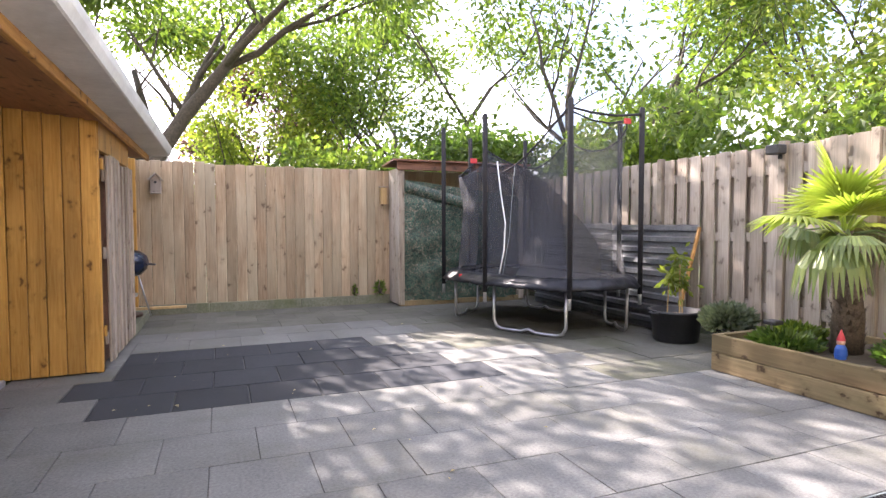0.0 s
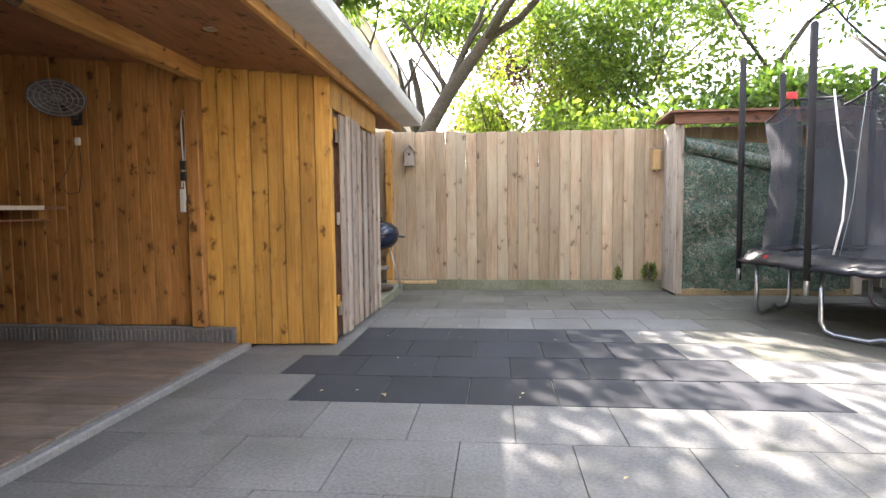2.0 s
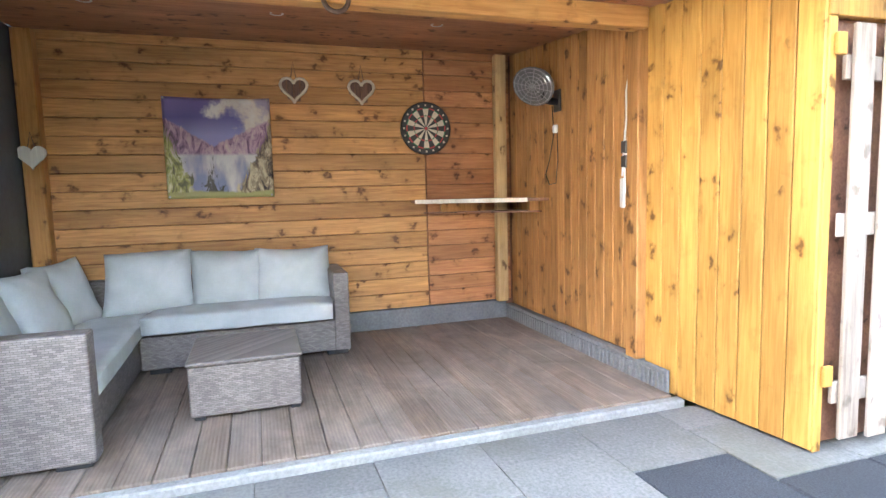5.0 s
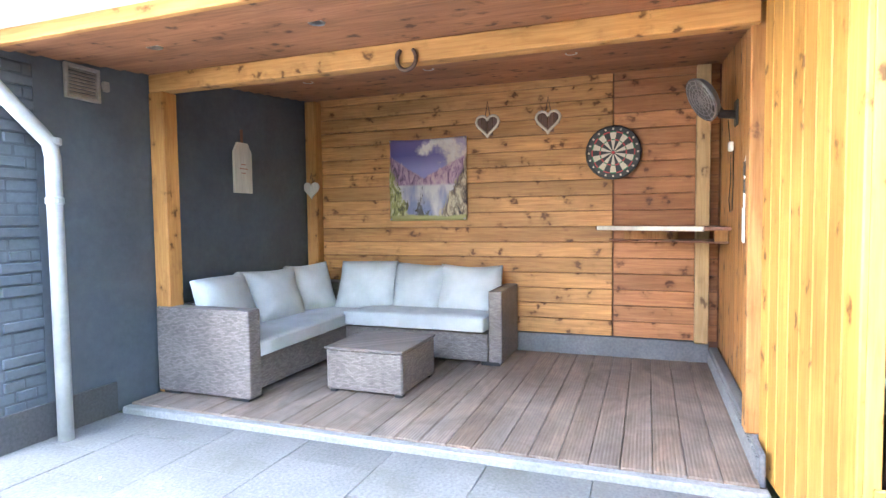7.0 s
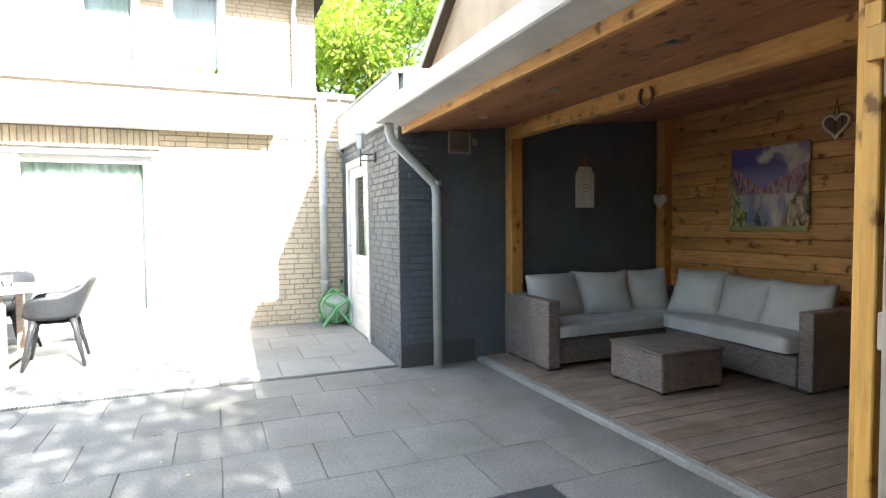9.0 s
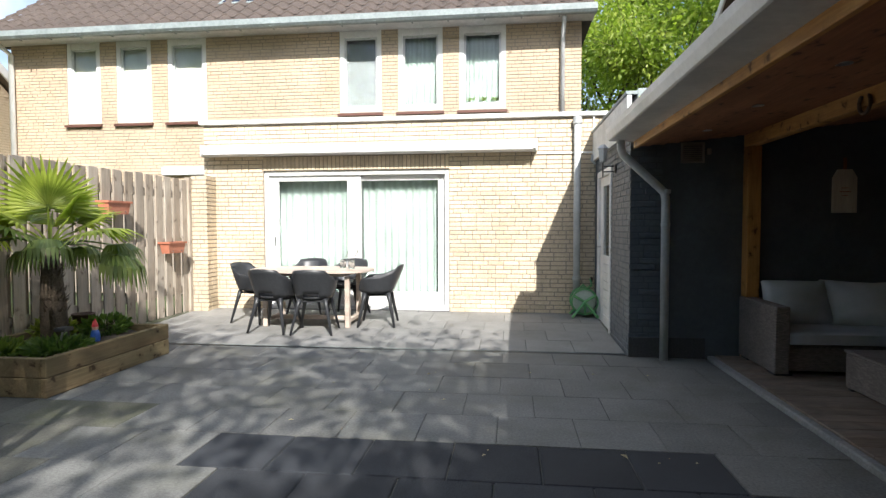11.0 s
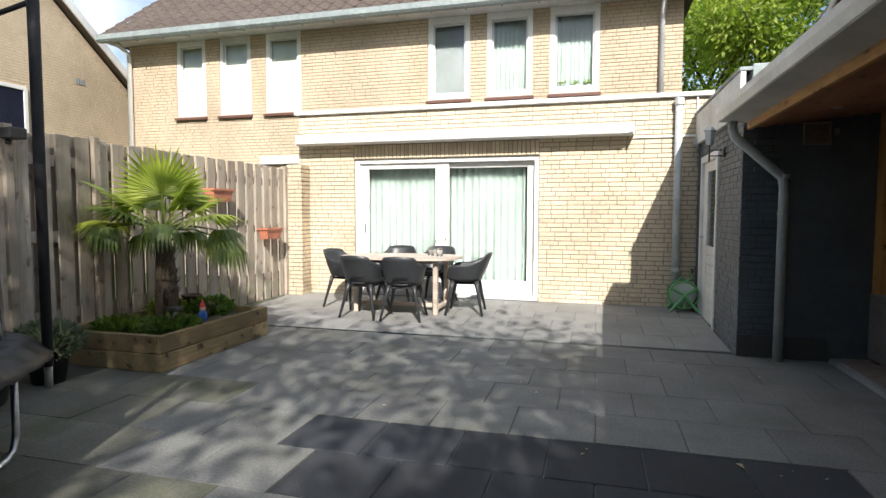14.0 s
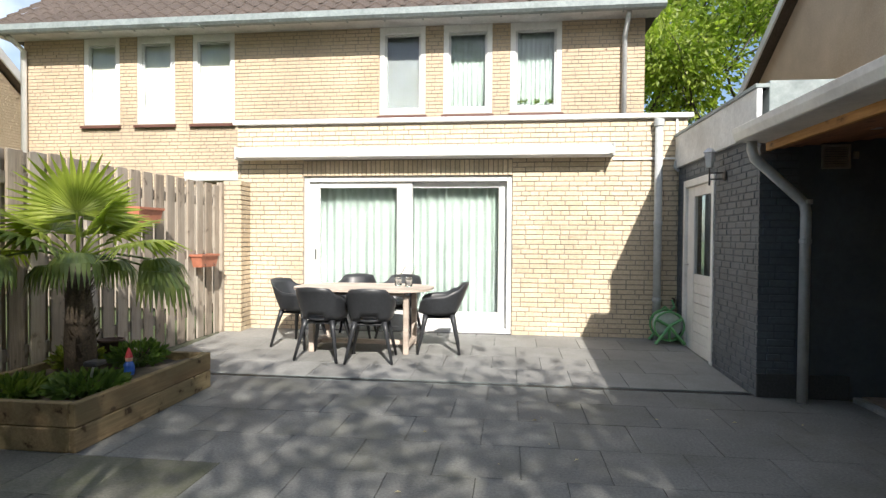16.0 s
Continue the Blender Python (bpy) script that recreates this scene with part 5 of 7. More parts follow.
skyc = mixed(t, "MIX", ramp(t, cloud, (0.4, (0, 0, 0)), (0.56, (1, 1, 1))), skyc, ramp(t, n1.outputs["Fac"], (0.4, (0.5, 0.45, 0.62)), (0.52, (0.86, 0.8, 0.74)), (0.62, (0.92, 0.9, 0.86))))
# two slopes falling to a pass left of the middle
slope_l = calc("SUBTRACT", 0.78, calc("MULTIPLY", U, 0.62))
slope_r = calc("ADD", 0.5, calc("MULTIPLY", calc("SUBTRACT", U, 0.42), 0.48))
ridge = calc("ADD", calc("MAXIMUM", slope_l, slope_r), calc("MULTIPLY", fine, 0.12))
mount = ramp(t, calc("ADD", n2.outputs["Fac"], calc("MULTIPLY", U, 0.1)), (0.4, (0.16, 0.09, 0.17)), (0.5, (0.42, 0.25, 0.4)), (0.58, (0.66, 0.45, 0.58)), (0.7, (0.8, 0.68, 0.66)))
c = mixed(t, "MIX", ramp(t, calc("SUBTRACT", V, ridge), (0.0, (0, 0, 0)), (0.02, (1, 1, 1))), mount, skyc)
lake = ramp(t, calc("ADD", n3.outputs["Fac"], calc("MULTIPLY", V, 0.4)), (0.45, (0.32, 0.36, 0.58)), (0.58, (0.6, 0.58, 0.66)), (0.7, (0.85, 0.83, 0.82)))
c = mixed(t, "MIX", ramp(t, V, (0.42, (1, 1, 1)), (0.45, (0, 0, 0))), c, lake)
# dark firs standing in front of the lake
firs = calc("SUBTRACT", calc("ADD", calc("ABSOLUTE", calc("SUBTRACT", U, 0.42)), calc("MULTIPLY", V, 0.42)), calc("ADD", 0.1, calc("MULTIPLY", fine, 0.5)))
c = mixed(t, "MIX", ramp(t, firs, (0.0, (1, 1, 1)), (0.03, (0, 0, 0))), c, (0.1, 0.1, 0.09))
left = calc("SUBTRACT", calc("SUBTRACT", 0.3, calc("MULTIPLY", V, 0.42)), calc("ADD", U, calc("MULTIPLY", fine, 0.35)))
right = calc("SUBTRACT", calc("ADD", U, calc("MULTIPLY", fine, 0.3)), calc("ADD", 0.6, calc("MULTIPLY", V, 0.5)))
grass_l = ramp(t, n2.outputs["Fac"], (0.4, (0.16, 0.16, 0.07)), (0.5, (0.55, 0.56, 0.18)), (0.6, (0.86, 0.84, 0.6)))
rock_r = ramp(t, n2.outputs["Fac"], (0.4, (0.06, 0.045, 0.05)), (0.49, (0.4, 0.31, 0.2)), (0.58, (0.76, 0.68, 0.46)))
c = mixed(t, "MIX", ramp(t, left, (-0.02, (0, 0, 0)), (0.03, (1, 1, 1))), c, grass_l)
c = mixed(t, "MIX", ramp(t, right, (-0.02, (0, 0, 0)), (0.03, (1, 1, 1))), c, rock_r)
c = mixed(t, "MIX", ramp(t, calc("SUBTRACT", V, calc("MULTIPLY", n1.outputs["Fac"], 0.1)), (0.0, (1, 1, 1)), (0.02, (0, 0, 0))), c, (0.5, 0.5, 0.2))
t.links.new(c, b.inputs["Base Color"])
b.inputs["Roughness"].default_value = 0.42
M["print"] = m
poster = thing("poster", (BACK + 0.03, 3.33, 1.185), "shiny cloth poster of a mountain lake, pinned at its corners", "poster")


def cloth(u, v):
    sag = 0.012 * math.sin(u * 3.1416) * (v ** 3)
    w = 0.008 * math.sin(u * 16 + v * 5) * (1 - 0.5 * v) + 0.007 * math.sin(u * 7 - v * 9)
    return (BACK + 0.032 + w + 0.01 * (1 - v), 2.955 + 0.755 * u, 1.185 + 0.75 * v - sag)


bm = sheet(cloth, 36, 30)
bmesh.ops.solidify(bm, geom=bm.faces[:], thickness=0.002)
part("cloth", bm, "print", poster, smooth=True)
for y in (2.97, 3.69):
    for z in (1.2, 1.92):
        part("pin", lathe([(0.008, 0), (0.008, 0.01)], (0, 0, 0), 8), "steel", poster)
        pin = poster.children[-1]
        pin.location = Vector((BACK + 0.045, y, z)) - base_of(poster)
        pin.rotation_euler = (0, 1.57, 0)
        pin.data.transform(Matrix.Translation(base_of(poster)))

# dartboard
dart = thing("dartboard", (BACK + 0.03, 4.96, 1.72), "round bristle dartboard with cream and black segments", "dartboard")
DC = (4.96, 1.72)


def ring(r0, r1, a0, a1, lo, hi, bm=None, seg=3):
    pts = [(DC[0] + r * math.cos(a), DC[1] + r * math.sin(a)) for r, s in ((r0, 1), (r1, -1)) for a in [a0 + (a1 - a0) * (k / seg if s > 0 else 1 - k / seg) for k in range(seg + 1)]]
    return prism(pts, lo, hi, "x", bm)


X = BACK + 0.01
part("backing", prism([(DC[0] + 0.213 * math.cos(k * 0.1309), DC[1] + 0.213 * math.sin(k * 0.1309)) for k in range(48)], X, X + 0.034, "x"), "black", dart)
for k in range(20):
    a0, a1 = (k - 0.5) * 0.31416, (k + 0.5) * 0.31416
    for r0, r1 in ((0.016, 0.099), (0.107, 0.162)):
        part("segment", ring(r0, r1, a0, a1, X + 0.034, X + 0.038), "cream" if k % 2 else "black", dart)
    for r0, r1 in ((0.099, 0.107), (0.162, 0.17)):
        part("score_ring", ring(r0, r1, a0, a1, X + 0.034, X + 0.0385), "dart_green" if k % 2 else "red", dart)
    part("number_mark", ring(0.183, 0.199, a0 + 0.12, a1 - 0.12, X + 0.034, X + 0.037), "cream", dart)
part("bull", prism([(DC[0] + 0.012 * math.cos(k * 0.785), DC[1] + 0.012 * math.sin(k * 0.785)) for k in range(8)], X + 0.034, X + 0.039, "x"), "red", dart)
part("rim", tube([(X + 0.03, DC[0] + 0.211 * math.cos(k * 0.2618), DC[1] + 0.211 * math.sin(k * 0.2618)) for k in range(25)], 0.009, 8), "black", dart, smooth=True)


def heart_outline(cx, cy, s, n=28):
    out = []
    for k in range(n):
        a = 6.28319 * k / n
        out.append((cx + s * (16 * math.sin(a) ** 3) / 17, cy + s * (13 * math.cos(a) - 5 * math.cos(2 * a) - 2 * math.cos(3 * a) - math.cos(4 * a)) / 17))
    return out


for y in (3.9, 4.43):
    z = 2.02
    h = thing("heart_ornament", (BACK + 0.02, y, z), "slatted wooden heart with a rope rim hung on the boards", "ornament", "hanging hearts")
    for k in range(4):
        lo, hi = y - 0.1 + k * 0.05, y - 0.1 + (k + 1) * 0.05 - 0.003
        pts = [p for p in heart_outline(y, z, 0.098, 60) if lo <= p[0] <= hi]
        zs = [p[1] for p in pts]
        if len(zs) > 2:
            part("slat", box((BACK + 0.012, lo, min(zs)), (BACK + 0.026, hi, max(zs) - 0.004), 0.003), "w_heart", h)
    o = heart_outline(y, z, 0.108)
    part("rope_rim", tube([(BACK + 0.024, *p) for p in o + o[:1]], [0.011 + 0.002 * (k % 2) for k in range(29)], 7), "cream", h, "pale rope rim", smooth=True)
    part("loop", tube([(BACK + 0.018, y - 0.02, z + 0.08), (BACK + 0.018, y, z + 0.2), (BACK + 0.018, y + 0.02, z + 0.08)], 0.004, 6), "rust", h)
hp = thing("heart_ornament", (BACK + 0.12, 2.17, 1.5), "small bleached wooden heart hung on the corner post", "ornament")
part("heart", prism(heart_outline(2.15, 1.5, 0.095), BACK + 0.112, BACK + 0.127, "x"), "w_white", hp)
part("loop", tube([(BACK + 0.116, 2.13, 1.56), (BACK + 0.116, 2.15, 1.66), (BACK + 0.116, 2.17, 1.56)], 0.003, 6), "rust", hp)

# shelf board
sh = thing("corner_shelf", (BACK + 0.1, 5.5, 1.0), "white-edged triangular corner shelf over a thin brown board", "shelf")
part("shelf_board", prism([(BACK + 0.012, 4.82), (BACK + 0.07, 4.84), (-2.585, 5.585), (-2.54, 5.7), (-2.54, SIDE_Y - 0.003), (BACK + 0.012, SIDE_Y - 0.003)], 1.098, 1.12), "w_brown", sh)
edge = box((0, -0.012, 1.091), (1.0, 0.008, 1.125), 0.004)
turned(edge, Matrix.Translation((BACK + 0.07, 4.84, 0)) @ Matrix.Rotation(math.atan2(0.745, 0.595), 4, "Z") @ Matrix.Diagonal((0.953, 1, 1, 1)))
part("front_edge", edge, "w_white", sh, "white painted front edge")
part("lower_board", prism([(BACK + 0.012, 4.93), (BACK + 0.06, 4.95), (-2.66, 5.69), (-2.66, SIDE_Y - 0.003), (BACK + 0.012, SIDE_Y - 0.003)], 1.005, 1.017), "w_brown", sh)
part("spacer", box((BACK + 0.1, 5.05, 1.017), (BACK + 0.14, 5.45, 1.098), 0.003), "w_orange", sh)
part("spacer", box((-2.74, 5.66, 1.017), (-2.7, SIDE_Y - 0.003, 1.098), 0.003), "w_orange", sh)

# hanging board on the dark wall
lb = thing("wooden_tag", (-2.22, GY + 0.02, 1.43), "pale wooden tag-shaped board with a strap on the dark wall", "wall board")
part("board", prism([(-2.325, 1.43), (-2.11, 1.43), (-2.11, 1.76), (-2.155, 1.84), (-2.28, 1.84), (-2.325, 1.76)], GY + 0.012, GY + 0.03, "y"), "w_white", lb)
part("strap", box((-2.235, GY + 0.014, 1.84), (-2.205, GY + 0.022, 1.95), 0.002), "w_brown", lb)
for k, w in enumerate((0.06, 0.1, 0.05)):
    part("faded_line", box((-2.22 - w / 2, GY + 0.0302, 1.66 - k * 0.035), (-2.22 + w / 2, GY + 0.0312, 1.667 - k * 0.035)), "terracotta", lb)

# vent
vt = thing("vent_grille", (-0.84, GY + 0.02, 2.01), "square cream vent grille on the dark brick wall", "vent")
bm = bmesh.new()
for a, b in (((-0.95, 1.92), (-0.93, 2.12)), ((-0.75, 1.92), (-0.73, 2.12)), ((-0.93, 1.92), (-0.75, 1.94)), ((-0.93, 2.1), (-0.75, 2.12))):
    box((a[0], GY + 0.01, a[1]), (b[0], GY + 0.035, b[1]), 0.003, bm)
part("frame", bm, "vent", vt)
for i in range(8):
    bm = box((-0.93, -0.002, -0.009), (-0.75, 0.002, 0.009))
    turned(bm, Matrix.Translation((0, GY + 0.02, 1.952 + i * 0.02)) @ Matrix.Rotation(0.6, 4, "X"))
    part("slat", bm, "vent", vt)
part("socket", box((-1.01, GY + 0.008, 2.0), (-0.97, GY + 0.04, 2.06), 0.006), "vent", vt)

# patio heater on the side wall
HX = -2.4
HY = SIDE_Y
ht = thing("wall_heater", (HX, HY, 1.95), "oval wall-mounted heat lamp with a hanging cable", "heater")
dish = lathe([(0.02, 0.06), (0.09, 0.055), (0.15, 0.03), (0.172, 0.0), (0.176, -0.012), (0.168, -0.012), (0.14, 0.015), (0.08, 0.038), (0.02, 0.042)], (0, 0, 0), 28)
turned(dish, Matrix.Translation((HX, HY - 0.2, 1.94)) @ Matrix.Rotation(radians(10), 4, "Z") @ Matrix.Rotation(radians(-60), 4, "X") @ Matrix.Diagonal((1.25, 0.85, 1, 1)))
part("dish", dish, "heater_enamel", ht, smooth=True)
tilt = Matrix.Translation((HX, HY - 0.2, 1.94)) @ Matrix.Rotation(radians(10), 4, "Z") @ Matrix.Rotation(radians(-60), 4, "X") @ Matrix.Diagonal((1.25, 0.85, 1, 1))
for k in range(5):
    r = 0.03 + k * 0.033
    part("guard_ring", turned(tube([(r * math.cos(a * 0.349), r * math.sin(a * 0.349), -0.014) for a in range(19)], 0.0025, 5, None, False), tilt), "steel", ht)
for k in range(6):
    a = k * 0.5236
    part("guard_spoke", turned(tube([(-0.17 * math.cos(a), -0.17 * math.sin(a), -0.014), (0.17 * math.cos(a), 0.17 * math.sin(a), -0.014)], 0.0025, 5), tilt), "steel", ht)
part("bracket", tube([(HX, HY, 1.83), (HX, HY - 0.09, 1.84), (HX, HY - 0.13, 1.9)], 0.028, 10), "black", ht, smooth=True)
part("wall_plate", box((HX - 0.05, HY - 0.012, 1.76), (HX + 0.05, HY + 0.004, 1.92), 0.006), "black", ht)
part("cable", tube([(HX, HY - 0.05, 1.8), (HX - 0.01, HY - 0.03, 1.6), (HX - 0.1, HY - 0.02, 1.4), (HX - 0.16, HY - 0.02, 1.3), (HX - 0.1, HY - 0.02, 1.22), (HX, HY - 0.02, 1.23), (HX + 0.03, HY - 0.02, 1.4), (HX + 0.02, HY - 0.02, 1.62)], 0.0035, 6), "black", ht, smooth=True)
part("plug", box((HX + 0.0, HY - 0.05, 1.6), (HX + 0.04, HY - 0.02, 1.66), 0.006), "white", ht)

# extension lead on the inner post
EX, EY = bx - 0.182, SIDE_Y - 0.083
ex = thing("extension_lead", (EX, EY, 1.1), "white extension lead with sockets hanging on the post", "extension lead")
part("cord", tube([(EX - 0.01, EY, 1.25), (EX + 0.01, EY, 1.45), (EX - 0.012, EY + 0.03, 1.6), (EX - 0.012, EY + 0.026, 1.75), (EX, EY + 0.034, 1.85), (EX + 0.012, EY + 0.045, 1.75), (EX + 0.012, EY + 0.04, 1.6), (EX + 0.012, EY, 1.3), (EX + 0.02, EY, 1.16), (EX + 0.005, EY, 1.12)], 0.006, 6), "white", ex, smooth=True)
part("socket_block", box((EX - 0.028, EY - 0.008, 1.06), (EX + 0.018, EY + 0.01, 1.24), 0.008), "white", ex)
part("switch_box", box((EX - 0.02, EY - 0.006, 1.3), (EX + 0.03, EY + 0.012, 1.375), 0.006), "black", ex)
part("switch_box", box((EX - 0.02, EY - 0.006, 1.385), (EX + 0.03, EY + 0.012, 1.46), 0.006), "black", ex)
part("nail", tube([(EX - 0.008, EY + 0.034, 1.843), (EX + 0.034, EY + 0.034, 1.843)], 0.004, 6), "steel", ex)

# horseshoe and spotlights
hs = thing("horseshoe", (bx + 0.02, 3.97, 2.05), "rusty horseshoe nailed to the beam", "horseshoe")
part("shoe", tube([(bx + 0.012, 3.97 + 0.058 * math.cos(a), 2.08 + 0.062 * math.sin(a)) for a in [radians(d) for d in range(125, 416, 15)]], [0.009] + [0.012] * 18 + [0.009], 8), "rust", hs, smooth=True)
sp = thing("ceiling_spot", (0, 0, 0), "small round recessed spotlight in the wooden ceiling", "spotlight", "ceiling spots")
part("trim_ring", lathe([(0.026, 0), (0.04, -0.004), (0.042, 0.002), (0.026, 0.004)], (0, 0, 0), 16), "steel", sp)
part("lens", lathe([(0.025, 0.0), (0.025, 0.002)], (0, 0, 0), 12), "white_dull", sp)
first = True
for x in (-0.75, -2.2):
    for y in (2.75, 3.75, 4.75):
        m4 = Matrix.Translation((x, y, slope(x) - 0.004))
        if first:
            sp.matrix_basis = m4
            first = False
        else:
            copy_thing(sp, m4)
# ---- terrace: table and chairs ----
table = thing("dining_table", (3.5, 0.6, 0.04), "bleached teak dining table with rounded ends on the terrace", "table")
TZ = terrace(0.72)
out = []
for k in range(40):
    a = 6.28319 * k / 40
    ca, sa = math.cos(a), math.sin(a)
    out.append((3.5 + 0.8 * math.copysign(abs(ca) ** 0.6, ca), 0.72 + 0.47 * math.copysign(abs(sa) ** 0.66, sa)))
part("tabletop", prism(out, TZ + 0.69, TZ + 0.715), "w_table", table)
part("apron", box((2.98, 0.42, TZ + 0.64), (4.02, 1.02, TZ + 0.689), 0.006), "w_table", table)
for x in (2.96, 4.04):
    part("leg", box((x - 0.03, 0.42, TZ + 0.006), (x + 0.03, 0.49, TZ + 0.64), 0.008), "w_table", table)
    part("leg", box((x - 0.03, 0.95, TZ - 0.012), (x + 0.03, 1.02, TZ + 0.64), 0.008), "w_table", table)
    part("foot_rail", box((x - 0.028, 0.492, TZ + 0.05), (x + 0.028, 0.948, TZ + 0.1), 0.008), "w_table", table)
part("stretcher", box((2.992, 0.68, TZ + 0.052), (4.008, 0.76, TZ + 0.098), 0.006), "w_table", table)
for i, (x, y) in enumerate(((2.98, 0.72), (3.12, 0.64))):
    j = thing("glass_jar", (x, y, TZ + 0.715), "clear glass jar with a thin twig on the table", "jar", "jars on the table")
    part("jar", lathe([(0.035, 0.0), (0.042, 0.01), (0.042, 0.1), (0.036, 0.115), (0.032, 0.115), (0.037, 0.1), (0.037, 0.015)], (x, y, TZ + 0.716), 16), "jar", j, smooth=True)
    pts = [(x, y, TZ + 0.76), (x - 0.03, y, TZ + 0.86), (x - 0.1, y + 0.01, TZ + 0.96)]
    part("twig", tube(pts, 0.003, 5), "bark", j)
    bm = bmesh.new()
    rnd = random.Random(i)
    for _ in range(14):
        c = Vector(pts[1]).lerp(Vector(pts[2]), rnd.random()) + Vector((rnd.gauss(0, 0.008), rnd.gauss(0, 0.008), rnd.gauss(0, 0.008)))
        d = Vector((rnd.gauss(0, 1), rnd.gauss(0, 1), rnd.gauss(0, 1))).normalized() * 0.012
        s = d.orthogonal() * 0.5
        bm.faces.new([bm.verts.new(c - d), bm.verts.new(c + s), bm.verts.new(c + d), bm.verts.new(c - s)])
    part("twig_leaves", bm, "herb", j)


def shell_chair():
    """A moulded tub chair that faces +y, with a slot under the back and splayed legs."""
    ch = thing("dining_chair", (0, 0, 0), "dark grey moulded plastic tub chair at the table", "chair", "chairs round the table")
    n = 28

    def rim(a):
        # height of the shell round the sitter: back high and flat, arms lower, front open
        d = abs(math.degrees(a))
        stops = ((0, 0.785), (34, 0.775), (60, 0.7), (88, 0.64), (118, 0.625), (134, 0.59), (150, 0.47), (180, 0.445))
        for (p, h), (q, k) in zip(stops, stops[1:]):
            if d <= q:
                f = (d - p) / (q - p)
                f = f * f * (3 - 2 * f)
                return h + (k - h) * f
        return 0.445

    def shell(u, v):
        a = -math.pi + 2 * math.pi * u
        r0 = 0.2
        lean = 0.1 * v * (1 + math.cos(a)) / 2
        r = r0 + 0.05 * v ** 0.7
        wide = 1.06 if abs(math.sin(a)) > 0.4 else 1.0
        z = 0.43 + (rim(a) - 0.43) * v
        ca, sa = math.cos(a), math.sin(a)
        ca, sa = math.copysign(abs(ca) ** 0.72, ca), math.copysign(abs(sa) ** 0.72, sa)
        return (r * wide * sa, -(r * 0.98 + lean) * ca, z)

    bm = sheet(shell, n * 2, 6)
    drop = [f for f in bm.faces if 0.44 < f.calc_center_median().z < 0.49 and f.calc_center_median().y < -0.2 and abs(f.calc_center_median().x) < 0.09]
    bmesh.ops.delete(bm, geom=drop, context="FACES")
    bmesh.ops.remove_doubles(bm, verts=bm.verts, dist=0.0005)
    bmesh.ops.solidify(bm, geom=bm.faces[:], thickness=0.009)
    part("tub", bm, "chair", ch, smooth=True)
    bm = lathe([(0.02, -0.004), (0.14, 0.0), (0.19, 0.012), (0.206, 0.03), (0.196, 0.034), (0.14, 0.012), (0.02, 0.008)], (0, 0, 0.415), 28)
    part("seat", bm, "chair", ch, smooth=True)
    part("under_frame", box((-0.15, -0.15, 0.385), (0.15, 0.15, 0.41), 0.012), "chair", ch)
    for sx in (-1, 1):
        for sy in (-1, 1):
            part("leg", tube([(sx * 0.15, sy * 0.145, 0.425), (sx * 0.172, sy * 0.165, 0.34), (sx * 0.245, sy * 0.232, 0.0)], [0.034, 0.026, 0.014], 6), "chair", ch, smooth=True)
    return ch


seats = [(3.8, 1.24, 172), (3.28, 1.27, 186), (2.62, 0.75, -84), (4.3, 0.68, 76), (3.78, 0.16, 4), (3.2, 0.16, -5)]
chair = shell_chair()
for i, (x, y, a) in enumerate(seats):
    m4 = pose(x, y, terrace(y), 0, 0, a)
    if i == 0:
        chair.matrix_basis = m4
    else:
        copy_thing(chair, m4)

# hose reel
hr = thing("hose_reel", (-0.08, 0.0, 0.06), "green and white garden hose reel against the brick wall", "hose reel")
HZ = terrace(0.0)
cx, cy = -0.08, 0.0
bm = lathe([(0.05, -0.09), (0.15, -0.09), (0.155, -0.07), (0.15, 0.07), (0.155, 0.09), (0.05, 0.09)], (0, 0, 0), 28)
part("hose_coil", turned(bm, Matrix.Translation((cx, cy, HZ + 0.22)) @ Matrix.Rotation(1.5708, 4, "X")), "hose", hr, smooth=True)
for s in (-1, 1):
    y = cy + s * 0.11
    bm = tube([(cx + 0.172 * math.cos(q * 0.2244), y, HZ + 0.22 + 0.172 * math.sin(q * 0.2244)) for q in range(29)], 0.012, 6)
    part("flange", bm, "green_plastic", hr)
    for k in range(3):
        a = 0.5 + k * 2.094
        part("spoke", tube([(cx, y, HZ + 0.22), (cx + 0.175 * math.cos(a), y, HZ + 0.22 + 0.175 * math.sin(a))], 0.018, 8), "green_plastic", hr)
    part("stand_leg", tube([(cx, y + s * 0.015, HZ + 0.22), (cx - 0.17, y + s * 0.05, HZ + 0.012)], 0.018, 8), "green_plastic", hr)
    part("stand_leg", tube([(cx, y + s * 0.015, HZ + 0.22), (cx + 0.17, y + s * 0.05, HZ + 0.012)], 0.018, 8), "green_plastic", hr)
part("top_handle", tube([(cx - 0.1, cy - 0.1, HZ + 0.33), (cx, cy - 0.1, HZ + 0.43), (cx + 0.1, cy - 0.1, HZ + 0.33)], 0.016, 8), "green_plastic", hr, smooth=True)
part("hose_end", tube([(cx + 0.1, cy + 0.02, HZ + 0.3), (cx - 0.12, cy - 0.12, HZ + 0.42), (-0.19, -0.19, HZ + 0.5), (-0.21, -0.2, HZ + 0.46)], 0.012, 8), "green_plastic", hr, smooth=True)
part("tap", tube([(-0.21, -0.25, HZ + 0.52), (-0.21, -0.18, HZ + 0.52), (-0.21, -0.17, HZ + 0.47)], 0.012, 8), "rust", hr)

